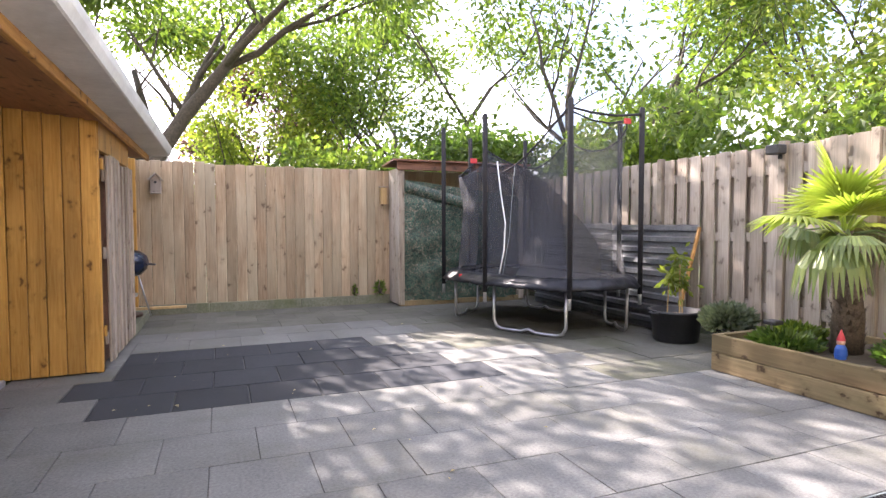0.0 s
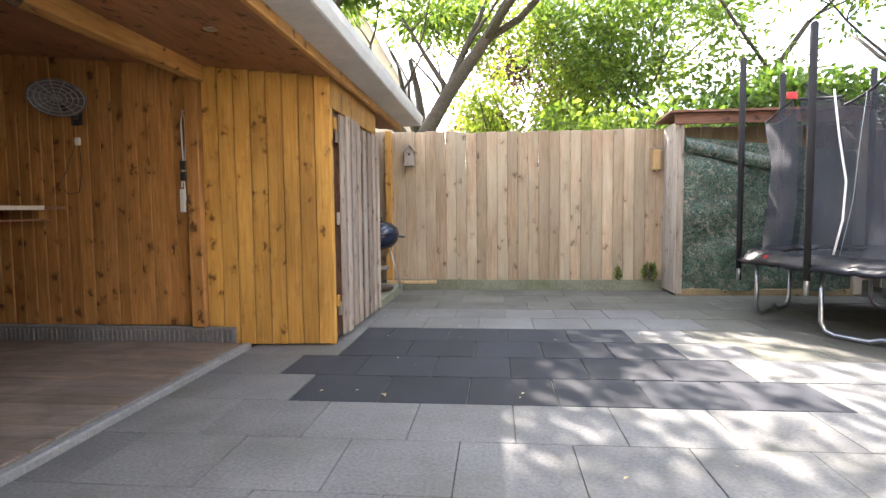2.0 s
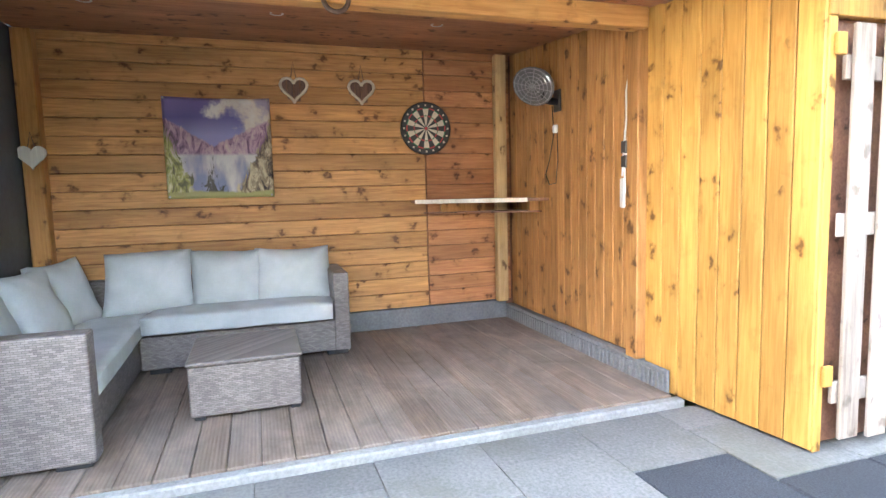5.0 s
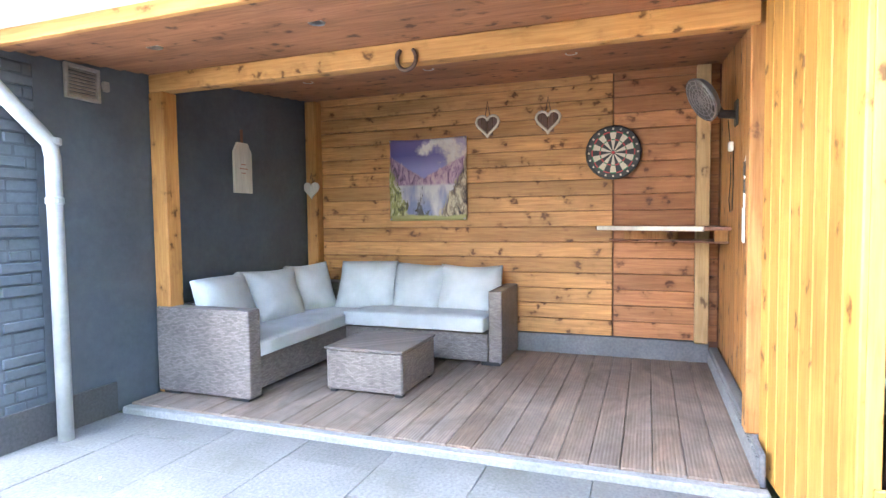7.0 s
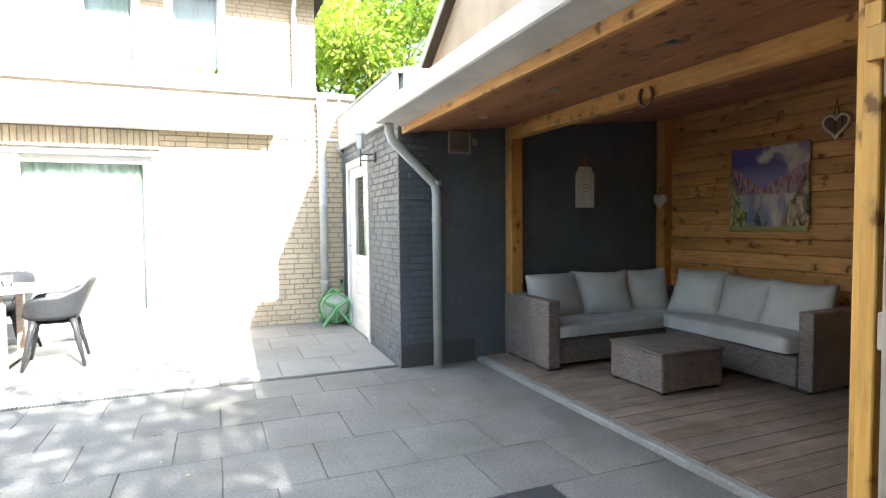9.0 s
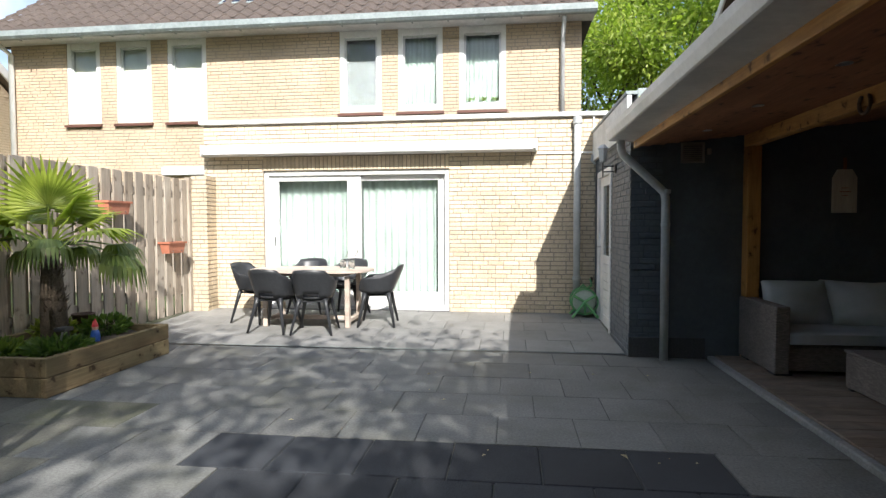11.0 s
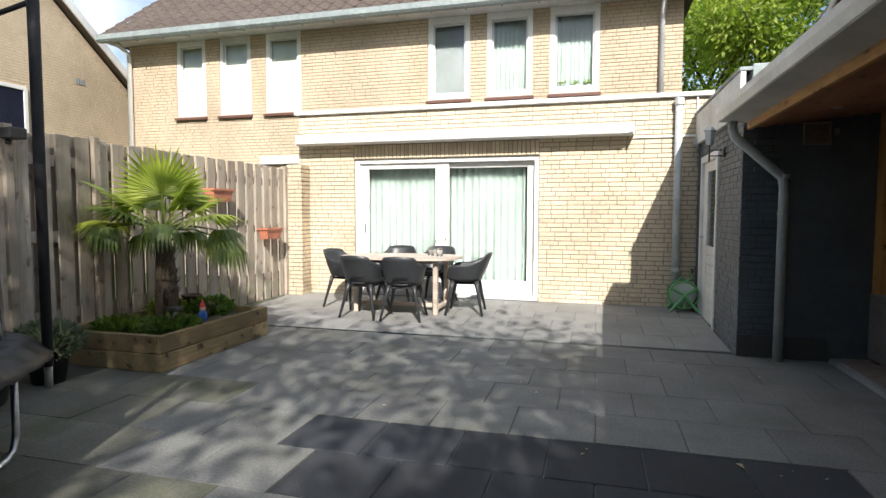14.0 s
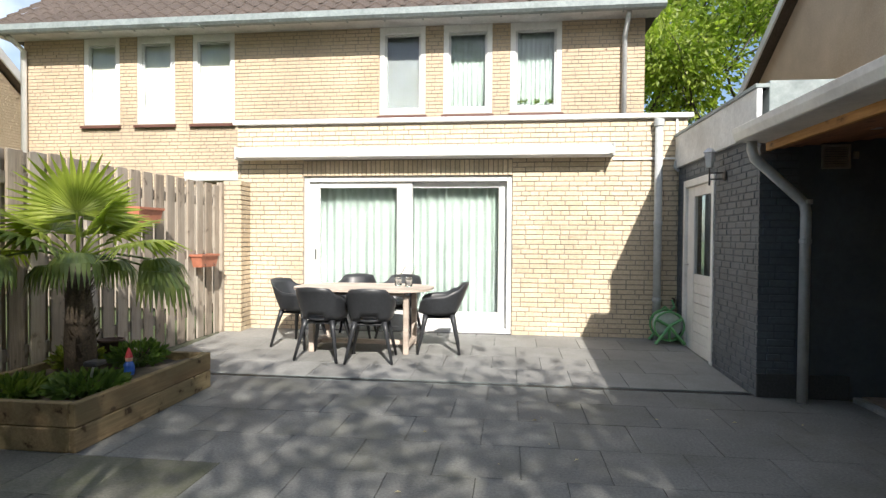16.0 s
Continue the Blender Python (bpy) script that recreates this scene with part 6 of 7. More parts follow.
# wall lamp by the garage door
wl = thing("wall_lamp", (GX, 1.3, 1.95), "black iron wall lantern with pale glass beside the door", "lamp")
part("back_plate", lathe([(0.05, 0), (0.05, 0.012), (0.035, 0.02)], (0, 0, 0), 16), "black", wl)
wl.children[-1].data.transform(Matrix.Translation((GX + 0.012, 1.32, 1.95)) @ Matrix.Rotation(1.5708, 4, "Y") @ Matrix.Translation(base_of(wl)))
wl.children[-1].data.transform(Matrix.Translation(-base_of(wl)))
for z in (1.92, 1.98):
    part("arm", tube([(GX + 0.02, 1.32, z), (GX + 0.14, 1.29, z)], 0.007, 8), "black", wl)
part("upright", tube([(GX + 0.15, 1.29, 1.86), (GX + 0.15, 1.29, 2.03)], 0.008, 8), "black", wl)
part("lantern_glass", lathe([(0.036, 0), (0.05, 0.14)], (GX + 0.15, 1.29, 2.035), 4), "white_dull", wl)
part("lantern_cap", lathe([(0.06, 0), (0.064, 0.008), (0.02, 0.05)], (GX + 0.15, 1.29, 2.176), 4), "white_dull", wl)
fl = thing("floodlight", (FX - 0.05, 4.28, 1.95), "small black floodlight on a fence post", "lamp")
part("housing", box((FX - 0.16, 4.22, 1.9), (FX - 0.04, 4.36, 1.99), 0.012), "black", fl)
part("bracket", box((FX - 0.05, 4.27, 1.86), (FX - 0.03, 4.31, 1.98), 0.004), "black", fl)

# ---- planter with palm ----
pb = thing("planter_box", (5.0, 3.2, 0), "low timber raised bed of stacked planks against the fence", "planter")
PX0, PX1, PY0, PY1 = 4.43, 5.56, 2.45, 4.0
for k in range(2):
    z0, z1 = 0.002 + k * 0.155, 0.152 + k * 0.155
    part("plank", box((PX0, PY0, z0), (PX0 + 0.05, PY1, z1), 0.006), "w_sleeper", pb)
    part("plank", box((PX0 + 0.052, PY0, z0), (PX1, PY0 + 0.05, z1), 0.006), "w_sleeper", pb)
    part("plank", box((PX0 + 0.052, PY1 - 0.05, z0), (PX1, PY1, z1), 0.006), "w_sleeper", pb)
    part("plank", box((PX1 - 0.05, PY0 + 0.052, z0), (PX1, PY1 - 0.052, z1), 0.006), "w_sleeper", pb)
bm = sheet(lambda u, v: (PX0 + 0.05 + (PX1 - PX0 - 0.1) * u, PY0 + 0.05 + (PY1 - PY0 - 0.1) * v, 0.25 + 0.03 * noise.noise(Vector((u * 6, v * 8, 0)))), 16, 20)
part("soil", bm, "earth", pb, smooth=True)

palm = thing("palm", (5.0, 3.26, 0.25), "fan palm with a shaggy trunk growing in the raised bed", "palm tree")
rnd = random.Random(17)
P0 = Vector((5.0, 3.26, 0.25))
part("trunk", tube([P0, P0 + Vector((0.01, 0, 0.3)), P0 + Vector((0.0, 0.02, 0.6)), P0 + Vector((0.0, 0.03, 0.93))], [0.11, 0.105, 0.085, 0.05], 14), "palm_trunk", palm, smooth=True)
bm = bmesh.new()
for k in range(240):
    a, h = rnd.uniform(0, 6.28), rnd.uniform(0.03, 0.9)
    r = 0.105 - 0.04 * h
    p = P0 + Vector((math.cos(a) * r, math.sin(a) * r, h))
    d = Vector((math.cos(a) * 0.5, math.sin(a) * 0.5, rnd.uniform(0.4, 1.0))).normalized() * rnd.uniform(0.04, 0.1)
    s = Vector((-math.sin(a), math.cos(a), 0)) * rnd.uniform(0.006, 0.016)
    bm.faces.new([bm.verts.new(p - s), bm.verts.new(p + s), bm.verts.new(p + d)])
part("trunk_fibre", bm, "palm_trunk", palm)


def fan(origin, d, stalk, radius, droop, mat, seed):
    """One palm leaf: a stalk and a fan of folded strips."""
    r = random.Random(seed)
    d = d.normalized()
    tip = origin + d * stalk + Vector((0, 0, -0.12 * stalk * droop))
    side = d.cross(Vector((0, 0, 1)))
    side = side.normalized() if side.length > 0.1 else Vector((1, 0, 0))
    up = side.cross(d)
    n = 26
    spread = 100 if mat == "palm" else 118
    bm = bmesh.new()
    for k in range(n):
        a = radians(spread * (2 * k / (n - 1) - 1))
        ray = (d * math.cos(a) + side * math.sin(a)).normalized()
        L = radius * (0.72 + 0.28 * math.cos(a * 0.55)) * r.uniform(0.9, 1.06)
        w = radius * 0.052
        across = (side * math.cos(a) - d * math.sin(a)).normalized()
        pts = []
        for s in (0.04, 0.35, 0.65, 1.0):
            h = min(droop, 0.95)
            c = tip + ray * (L * s * (1 - 0.5 * h * s)) + Vector((0, 0, -1)) * (L * s ** 1.8 * 0.7 * h) + up * 0.03 * math.sin(s * 3)
            pts.append((c, w * (0.35 + 1.3 * s if s < 0.5 else 1.9 * (1.03 - s) + 0.03)))
        last = None
        for c, ww in pts:
            row = [bm.verts.new(c - across * ww), bm.verts.new(c + up * ww * 0.45), bm.verts.new(c + across * ww)]
            if last:
                bm.faces.new((last[0], last[1], row[1], row[0]))
                bm.faces.new((last[1], last[2], row[2], row[1]))
            last = row
    f = part("frond", bm, mat, palm)
    part("stalk", tube([origin, origin + d * stalk * 0.5 + Vector((0, 0, 0.02)), tip], [0.013, 0.009, 0.007], 6), mat, f)


crown = P0 + Vector((0, 0.03, 0.9))
k = 0
for a, e, st, rad, dr, mat in ((128, 74, 0.36, 0.46, 0.02, "palm"), (224, 30, 0.3, 0.4, 0.1, "palm"), (43, 36, 0.3, 0.54, 0.06, "palm"), (300, 66, 0.34, 0.46, 0.06, "palm"),
                               (205, 58, 0.3, 0.4, 0.15, "palm"), (350, 40, 0.32, 0.46, 0.2, "palm"), (262, 38, 0.34, 0.44, 0.25, "palm"), (60, 24, 0.34, 0.5, 0.3, "palm_old"),
                               (44, 12, 0.46, 0.42, 1.2, "palm_old"), (128, 16, 0.26, 0.44, 1.1, "palm_old"), (216, 4, 0.5, 0.42, 0.7, "palm_old"), (205, -2, 0.52, 0.52, 1.0, "palm_old"), (178, 14, 0.5, 0.46, 0.35, "palm"), (20, 10, 0.5, 0.46, 0.45, "palm"),
                               (275, 4, 0.42, 0.4, 1.2, "palm_old"), (335, 0, 0.4, 0.38, 1.2, "palm_old")):
    fan(crown, Vector((math.cos(radians(a)) * math.cos(radians(e)), math.sin(radians(a)) * math.cos(radians(e)), math.sin(radians(e)))), st, rad, dr, mat, k)
    k += 1


def tuft(name, at, r, h, count, mat, label, category, seed, blade=0.05):
    t = thing(name, at, label, category)
    rr = np.random.RandomState(seed)
    bm = bmesh.new()
    rnd = random.Random(seed)
    for _ in range(9):
        a, q = rnd.uniform(0, 6.28), rnd.uniform(0.2, 0.9) * r
        tube([(at[0], at[1], at[2]), (at[0] + q * math.cos(a), at[1] + q * math.sin(a), at[2] + h * rnd.uniform(0.5, 0.9))], [0.006, 0.003], 5, bm)
    part("stems", bm, "bark", t)
    g = rr.normal(size=(count, 3))
    g /= np.linalg.norm(g, axis=1)[:, None]
    g *= rr.uniform(0.3, 1.0, size=(count, 1)) ** 0.5
    c = np.array(at) + np.array([0, 0, h * 0.45]) + g * np.array([r, r, h * 0.55])
    c[:, 2] = np.maximum(c[:, 2], at[2] + 0.01)
    v, f = leaves_at(c, blade, seed, -0.6)
    raw("leaves", v, f, mat, t)


tuft("herb_bush", (4.9, 2.75, 0.25), 0.24, 0.2, 700, "leaf_d", "low green herb bush in the raised bed", "plant", 51, 0.03)
tuft("strawberry_plant", (4.72, 3.55, 0.25), 0.26, 0.13, 420, "leaf_d", "low leafy ground cover in the raised bed", "plant", 52, 0.045)
tuft("strawberry_plant", (5.1, 3.75, 0.25), 0.24, 0.14, 380, "leaf", "low leafy ground cover in the raised bed", "plant", 53, 0.045)
tuft("herb_bush", (5.3, 2.95, 0.25), 0.2, 0.2, 350, "leaf_y", "small yellow-green plant in the raised bed", "plant", 54, 0.035)
for x, y, z, nm in ((5.1, 4.42, 0.0, "lavender_pot"),):
    lp = thing("plant_pot", (x, y, z), "dark round pot holding a lavender bush", "plant pot")
    part("pot", lathe([(0.11, 0.0), (0.145, 0.22), (0.155, 0.22), (0.155, 0.245), (0.135, 0.245), (0.13, 0.18)], (x, y, z), 24), "black", lp, smooth=True)
    part("soil", lathe([(0.13, 0.18), (0.13, 0.2)], (x, y, z), 20), "earth", lp)
tuft("lavender", (5.1, 4.42, 0.2), 0.25, 0.28, 1300, "herb", "grey-green lavender bush in a dark pot", "plant", 55, 0.04)
gp = thing("plant_pot", (5.25, 2.62, 0.25), "grey round pot standing in the raised bed", "plant pot")
part("pot", lathe([(0.08, 0.0), (0.1, 0.16), (0.108, 0.16), (0.108, 0.18), (0.09, 0.18), (0.085, 0.12)], (5.25, 2.62, 0.25), 20), "rust", gp, smooth=True)

gn = bmesh.new()
gx, gy, gz = 4.72, 3.12, 0.26
spec = [([(0.036, 0), (0.042, 0.03), (0.038, 0.075), (0.024, 0.105)], 0), ([(0.022, 0.1), (0.028, 0.12), (0.024, 0.145)], 1), ([(0.03, 0.135), (0.021, 0.165), (0.003, 0.21)], 2)]
for prof, mi in spec:
    n0 = len(gn.faces)
    lathe(prof, (gx, gy, gz), 14, gn)
    gn.faces.ensure_lookup_table()
    for f in gn.faces[n0:]:
        f.material_index = mi
single("garden_gnome", gn, ["blue", "skin", "red"], "small garden gnome in blue with a red hat", "garden gnome")
sl = thing("solar_light", (4.66, 3.62, 0.25), "small black solar garden light on a steel stake", "lamp")
part("stake", tube([(4.66, 3.62, 0.25), (4.63, 3.6, 0.44)], 0.008, 8), "steel", sl)
part("head", box((4.58, 3.53, 0.44), (4.68, 3.64, 0.475), 0.008), "black", sl)
for y, z in ((1.75, 1.53), (0.62, 1.02)):
    tp = thing("trough_pot", (FX - 0.08, y, z), "terracotta coloured trough hung on the fence", "plant pot", "troughs on the fence")
    bm = bmesh.new()
    a, b = (0.19, 0.07), (0.165, 0.055)
    rings = []
    for (hx, hy), zz in ((b, -0.07), (a, 0.06), ((0.205, 0.085), 0.06), ((0.205, 0.085), 0.085), ((0.185, 0.065), 0.085), (b, -0.05)):
        rings.append([bm.verts.new((FX - 0.085 + sx * hy, y + sy * hx, z + zz)) for sx, sy in ((-1, -1), (1, -1), (1, 1), (-1, 1))])
    for p, q in zip(rings, rings[1:]):
        for j in range(4):
            bm.faces.new((p[j], p[(j + 1) % 4], q[(j + 1) % 4], q[j]))
    bm.faces.new(rings[0][::-1])
    bm.faces.new(rings[-1])
    part("trough", bm, "terracotta", tp)
    for s in (-0.1, 0.1):
        part("hook", tube([(FX - 0.16, y + s, z - 0.05), (FX - 0.02, y + s, z + 0.09), (FX + 0.005, y + s, z + 0.09)], 0.004, 6), "black", tp)
# ---- trampoline ----
tr = thing("trampoline", (4.5, 6.8, 0), "large black trampoline with padded poles and a sagging safety net", "trampoline")
TC = Vector((4.47, 6.68))
POLES = [(3.3, 7.3), (3.4, 6.27), (3.94, 5.37), (4.9, 5.42), (5.14, 6.08), (5.14, 7.1), (4.86, 7.9), (4.0, 8.0)]
RIM = 0.63


def round_rim(k, out=0.0):
    """A point on the closed smooth line through the poles, k from 0 to 8."""
    i, f = int(k) % 8, k - int(k)
    p = [Vector(POLES[(i + j) % 8]) for j in (-1, 0, 1, 2)]
    q = 0.5 * ((2 * p[1]) + (p[2] - p[0]) * f + (2 * p[0] - 5 * p[1] + 4 * p[2] - p[3]) * f * f + (3 * p[1] - p[0] - 3 * p[2] + p[3]) * f ** 3)
    d = (TC - q).normalized()
    return q + d * (0.08 - out)


part("rim_tube", tube([(*round_rim(k / 8), RIM - 0.04) for k in range(65)], 0.02, 8), "steel", tr, smooth=True)


def pad(u, v):
    q = round_rim(8 * u % 8, 0.1 - 0.38 * v)
    droop = 0.1 * max(0, 0.3 - v) / 0.3
    return (*q, RIM + 0.02 - droop - 0.035 * max(0, v - 0.6) + 0.016 * noise.noise(Vector((u * 60, v * 3, 1))) + 0.012 * noise.noise(Vector((u * 150, v * 5, 4))))


bm = sheet(pad, 320, 9)
bmesh.ops.remove_doubles(bm, verts=bm.verts, dist=0.001)
bmesh.ops.solidify(bm, geom=bm.faces[:], thickness=0.02)
part("edge_pad", bm, "pad", tr, "black padded edge cover, wrinkled", smooth=True)
bm = bmesh.new()
ring_v = [bm.verts.new((*round_rim(k / 4, -0.27), RIM - 0.02)) for k in range(32)]
c = bm.verts.new((TC.x, TC.y, RIM - 0.05))
for k in range(32):
    bm.faces.new((ring_v[k], ring_v[(k + 1) % 32], c))
part("jump_mat", bm, "foam", tr)
tops = [2.5, 2.5, 2.54, 2.52, 2.5, 2.5, 2.5, 2.5]
for i, (x, y) in enumerate(POLES):
    part("pole", tube([(x, y, 0.46), (x, y, tops[i] - 0.02), (x, y, tops[i])], [0.026, 0.03, 0.018], 14), "foam", tr, "black foam-covered net pole", smooth=True)
    part("pole_foot", tube([(x, y, 0.34), (x, y, 0.52)], 0.021, 10), "steel", tr, smooth=True)
    d = (TC - Vector((x, y))).normalized()
    part("clamp", tube([(x, y, 0.48), (x + d.x * 0.08, y + d.y * 0.08, 0.54)], 0.012, 8), "steel", tr)
for i, j in ((1, 2), (3, 4), (5, 6), (7, 0)):
    a, b = Vector(POLES[i]), Vector(POLES[j])
    n = (TC - (a + b) / 2).normalized() * 0.09
    a2, b2 = a + (TC - a).normalized() * 0.16, b + (TC - b).normalized() * 0.16
    e = (b2 - a2)
    pts = [(*a2, 0.55), (*a2, 0.12), (*(a2 + e * 0.04), 0.05), (*(a2 + e * 0.12), 0.025), (*(a2 + e * 0.4), 0.025), (*(a2 + e * 0.5), 0.06), (*(a2 + e * 0.6), 0.025), (*(a2 + e * 0.88), 0.025), (*(a2 + e * 0.96), 0.05), (*b2, 0.12), (*b2, 0.55)]
    part("leg", tube(pts, 0.019, 10), "steel", tr, smooth=True)


def net_panel(k0, k1, top, sag, mat, inward=0.12, seed=0, base=RIM + 0.0, name="net", taper=0.0):
    """Net from rim to top line; top(u) gives the height along it, sag its swing towards the middle."""
    def f(u, v):
        q = round_rim((k0 + (k1 - k0 - taper * math.sin(min(1.0, 1.25 * (1 - v)) * 1.571)) * u) % 8, -inward)
        h = top(u)
        d = (TC - q).normalized()
        s = sag * math.sin(v * 3.14) + sag * 0.8 * v * math.sin(u * 3.14)
        wob = 0.025 * noise.noise(Vector((u * 7 + seed, v * 5, seed)))
        q = q + d * (s + wob)
        return (*q, base + (h - base) * v)
    part(name, sheet(f, 22, 14), mat, tr, smooth=True)
    return [f(u / 12, 1.0) for u in range(13)]


lines = []
lines.append(net_panel(6.9, 8.6, lambda u: 2.1 - 0.18 * math.sin(u * 3.14) - 0.12 * u, 0.05, "net", 0.1, 1))
lines.append(net_panel(8.6, 9.1, lambda u: 1.98 - 0.06 * u, 0.1, "net", 0.14, 2))
lines.append(net_panel(9.12, 10.0, lambda u: 1.84 + 0.62 * u ** 1.3, 0.1, "net", 0.12, 3))
lines.append(net_panel(10.0, 10.93, lambda u: 2.46 - 0.06 * u - 0.09 * math.sin(u * 3.14), 0.03, "net_thin", 0.1, 4, taper=0.26))
lines.append(net_panel(11.0, 13.0, lambda u: 2.4 - 0.25 * math.sin(u * 3.14), 0.05, "net_thin", 0.12, 5))
lines.append(net_panel(13.0, 14.9, lambda u: 2.35 - 0.3 * math.sin(u * 3.14), 0.1, "net", 0.12, 6))
lines.append(net_panel(9.2, 11.6, lambda u: 1.95 * (1 - u) ** 0.8 + 0.66 * (1 - (1 - u) ** 0.8), 0.42, "net", 0.3, 7, name="fallen_net"))
part("net_cord", tube([(3.94, 5.37, 2.44), (4.2, 5.36, 2.4), (4.5, 5.37, 2.39), (4.9, 5.42, 2.44)], 0.014, 8), "foam", tr, smooth=True)
for l in lines[:6]:
    part("net_hem", tube(l, 0.01, 6), "foam", tr, smooth=True)
part("zip_edge", tube([(3.5, 6.16, 1.95), (3.53, 6.13, 1.6), (3.58, 6.11, 1.25), (3.56, 6.1, 0.95), (3.5, 6.1, 0.68)], 0.008, 6), "white", tr, "pale zip edge of the net opening", smooth=True)
part("zip_edge", tube([(3.64, 6.0, 1.9), (3.6, 6.0, 1.5), (3.57, 6.0, 1.1), (3.5, 6.02, 0.68)], 0.0025, 6), "zinc", tr, smooth=True)
for (x, y), z in (((4.72, 5.44), 2.36), ((3.42, 6.62), 2.0), ((3.34, 6.78), 0.6)):
    part("label_patch", box((x - 0.045, y - 0.006, z - 0.03), (x + 0.045, y + 0.006, z + 0.03), 0.003), "red", tr)

# ---- timber store with tarpaulin ----
st = thing("timber_store", (4.1, 8.8, 0), "lean-to timber store with a camouflage tarpaulin front", "garden store")
SX0, SX1, SY0, SY1 = 3.06, 5.2, 8.55, 9.05
for i in range(4):
    y = SY0 + 0.004 + i * 0.124
    piece("side_board", board_mesh("side_board", 0.022, 0.12, 2.06, "w_grey", 0.004), st, (SX0 + 0.011, y + 0.06, 0.03 + 1.03))
part("corner_post", box((SX0 + 0.024, SY0, 0.02), (SX0 + 0.1, SY0 + 0.07, 2.08), 0.005), "w_grey", st)
part("far_post", box((SX1 - 0.08, SY0, 0.02), (SX1, SY0 + 0.07, 2.08), 0.005), "w_grey", st)
part("base_rail", box((SX0 + 0.02, SY0 + 0.01, 0.0), (SX1, SY0 + 0.08, 0.08), 0.005), "w_sleeper", st)
part("lintel", box((SX0 - 0.02, SY0 - 0.03, 2.06), (SX1 + 0.02, SY0 + 0.0, 2.2), 0.005), "w_brown", st)
part("roof_board", prism([(SY0 - 0.1, 2.19), (SY0 - 0.1, 2.215), (SY1 + 0.05, 2.17), (SY1 + 0.05, 2.145)], SX0 - 0.1, SX1 + 0.08, "x"), "w_brown", st)
part("far_side", box((SX1, SY0 + 0.01, 0.02), (SX1 + 0.02, SY1, 2.06)), "w_grey", st)


def tarp(u, v):
    x = SX0 + 0.1 + (SX1 - SX0 - 0.2) * u
    z = 0.06 + 1.86 * v - (0.22 * u if v > 0.95 else 0.2 * u * v * v)
    return (x, SY0 + 0.02 + 0.035 * noise.noise(Vector((u * 5, v * 7, 3))) + 0.03 * math.sin(u * 14 + v * 3) * (0.3 + 0.7 * (1 - v)), z)


part("tarpaulin", sheet(tarp, 40, 30), "tarp", st, "creased camouflage tarpaulin", smooth=True)
part("tarp_fold", sheet(lambda u, v: (SX0 + 0.12 + 1.2 * u, SY0 - 0.012 - 0.03 * math.sin(v * 3.1), 1.9 - 0.3 * u - 0.16 * v), 16, 6), "tarp", st, smooth=True)

# leaning sheets by the side fence
for k, (y0, y1, zt) in enumerate(((5.25, 6.9, 1.2), (6.75, 8.2, 1.22))):
    ls = thing("corrugated_sheets", (5.45, (y0 + y1) / 2, 0), "grey profiled roof sheets leaning against the fence", "roof sheets")
    bm = sheet(lambda u, v: (5.2 + 0.36 * v + (0.018 if int(v * 36) % 4 < 2 else -0.012), y0 + (y1 - y0) * u, 0.03 + zt * v), 2, 72)
    bmesh.ops.solidify(bm, geom=bm.faces[:], thickness=0.003)
    part("sheet", bm, "sheet", ls)
    if k == 0:
        part("edge_batten", tube([(5.2, y0 - 0.02, 0.02), (5.56, y0 - 0.02, zt)], 0.02, 4), "w_beam", ls, "orange timber batten at the edge")

# tub with a young plant
tub = thing("planting_tub", (5.06, 5.05, 0), "large black rubber tub with a young staked plant", "plant pot")
part("tub", lathe([(0.2, 0.0), (0.225, 0.02), (0.262, 0.3), (0.285, 0.305), (0.288, 0.33), (0.25, 0.33), (0.235, 0.25)], (5.06, 5.05, 0), 30), "black", tub, smooth=True)
part("soil", lathe([(0.235, 0.25), (0.235, 0.27)], (5.06, 5.05, 0), 24), "earth", tub)
for s in (-1, 1):
    part("grip", tube([(5.06 + s * 0.28, 5.0, 0.31), (5.06 + s * 0.33, 5.02, 0.31), (5.06 + s * 0.33, 5.08, 0.31), (5.06 + s * 0.28, 5.1, 0.31)], 0.012, 8), "black", tub, smooth=True)
yp = thing("young_plant", (5.06, 5.05, 0.26), "young yellow-green plant tied to bamboo canes", "plant")
bm = bmesh.new()
for dx, dy, h in ((-0.1, 0.02, 0.4), (0.02, -0.03, 0.55), (0.12, 0.03, 0.32)):
    part("cane", tube([(5.06 + dx, 5.05 + dy, 0.26), (5.06 + dx * 0.8, 5.05 + dy, 0.26 + h)], 0.008, 6), "w_raw", yp)
rr = np.random.RandomState(7)
c = np.concatenate([np.array((5.06 + dx, 5.05, z)) + rr.normal(size=(40, 3)) * np.array((0.05, 0.05, 0.07)) for dx, z in ((-0.08, 0.62), (0.0, 0.72), (0.03, 0.84), (0.1, 0.6))])
v, f = leaves_at(c, 0.05, 7, 0.8)
raw("leaves", v, f, "leaf_y", yp)

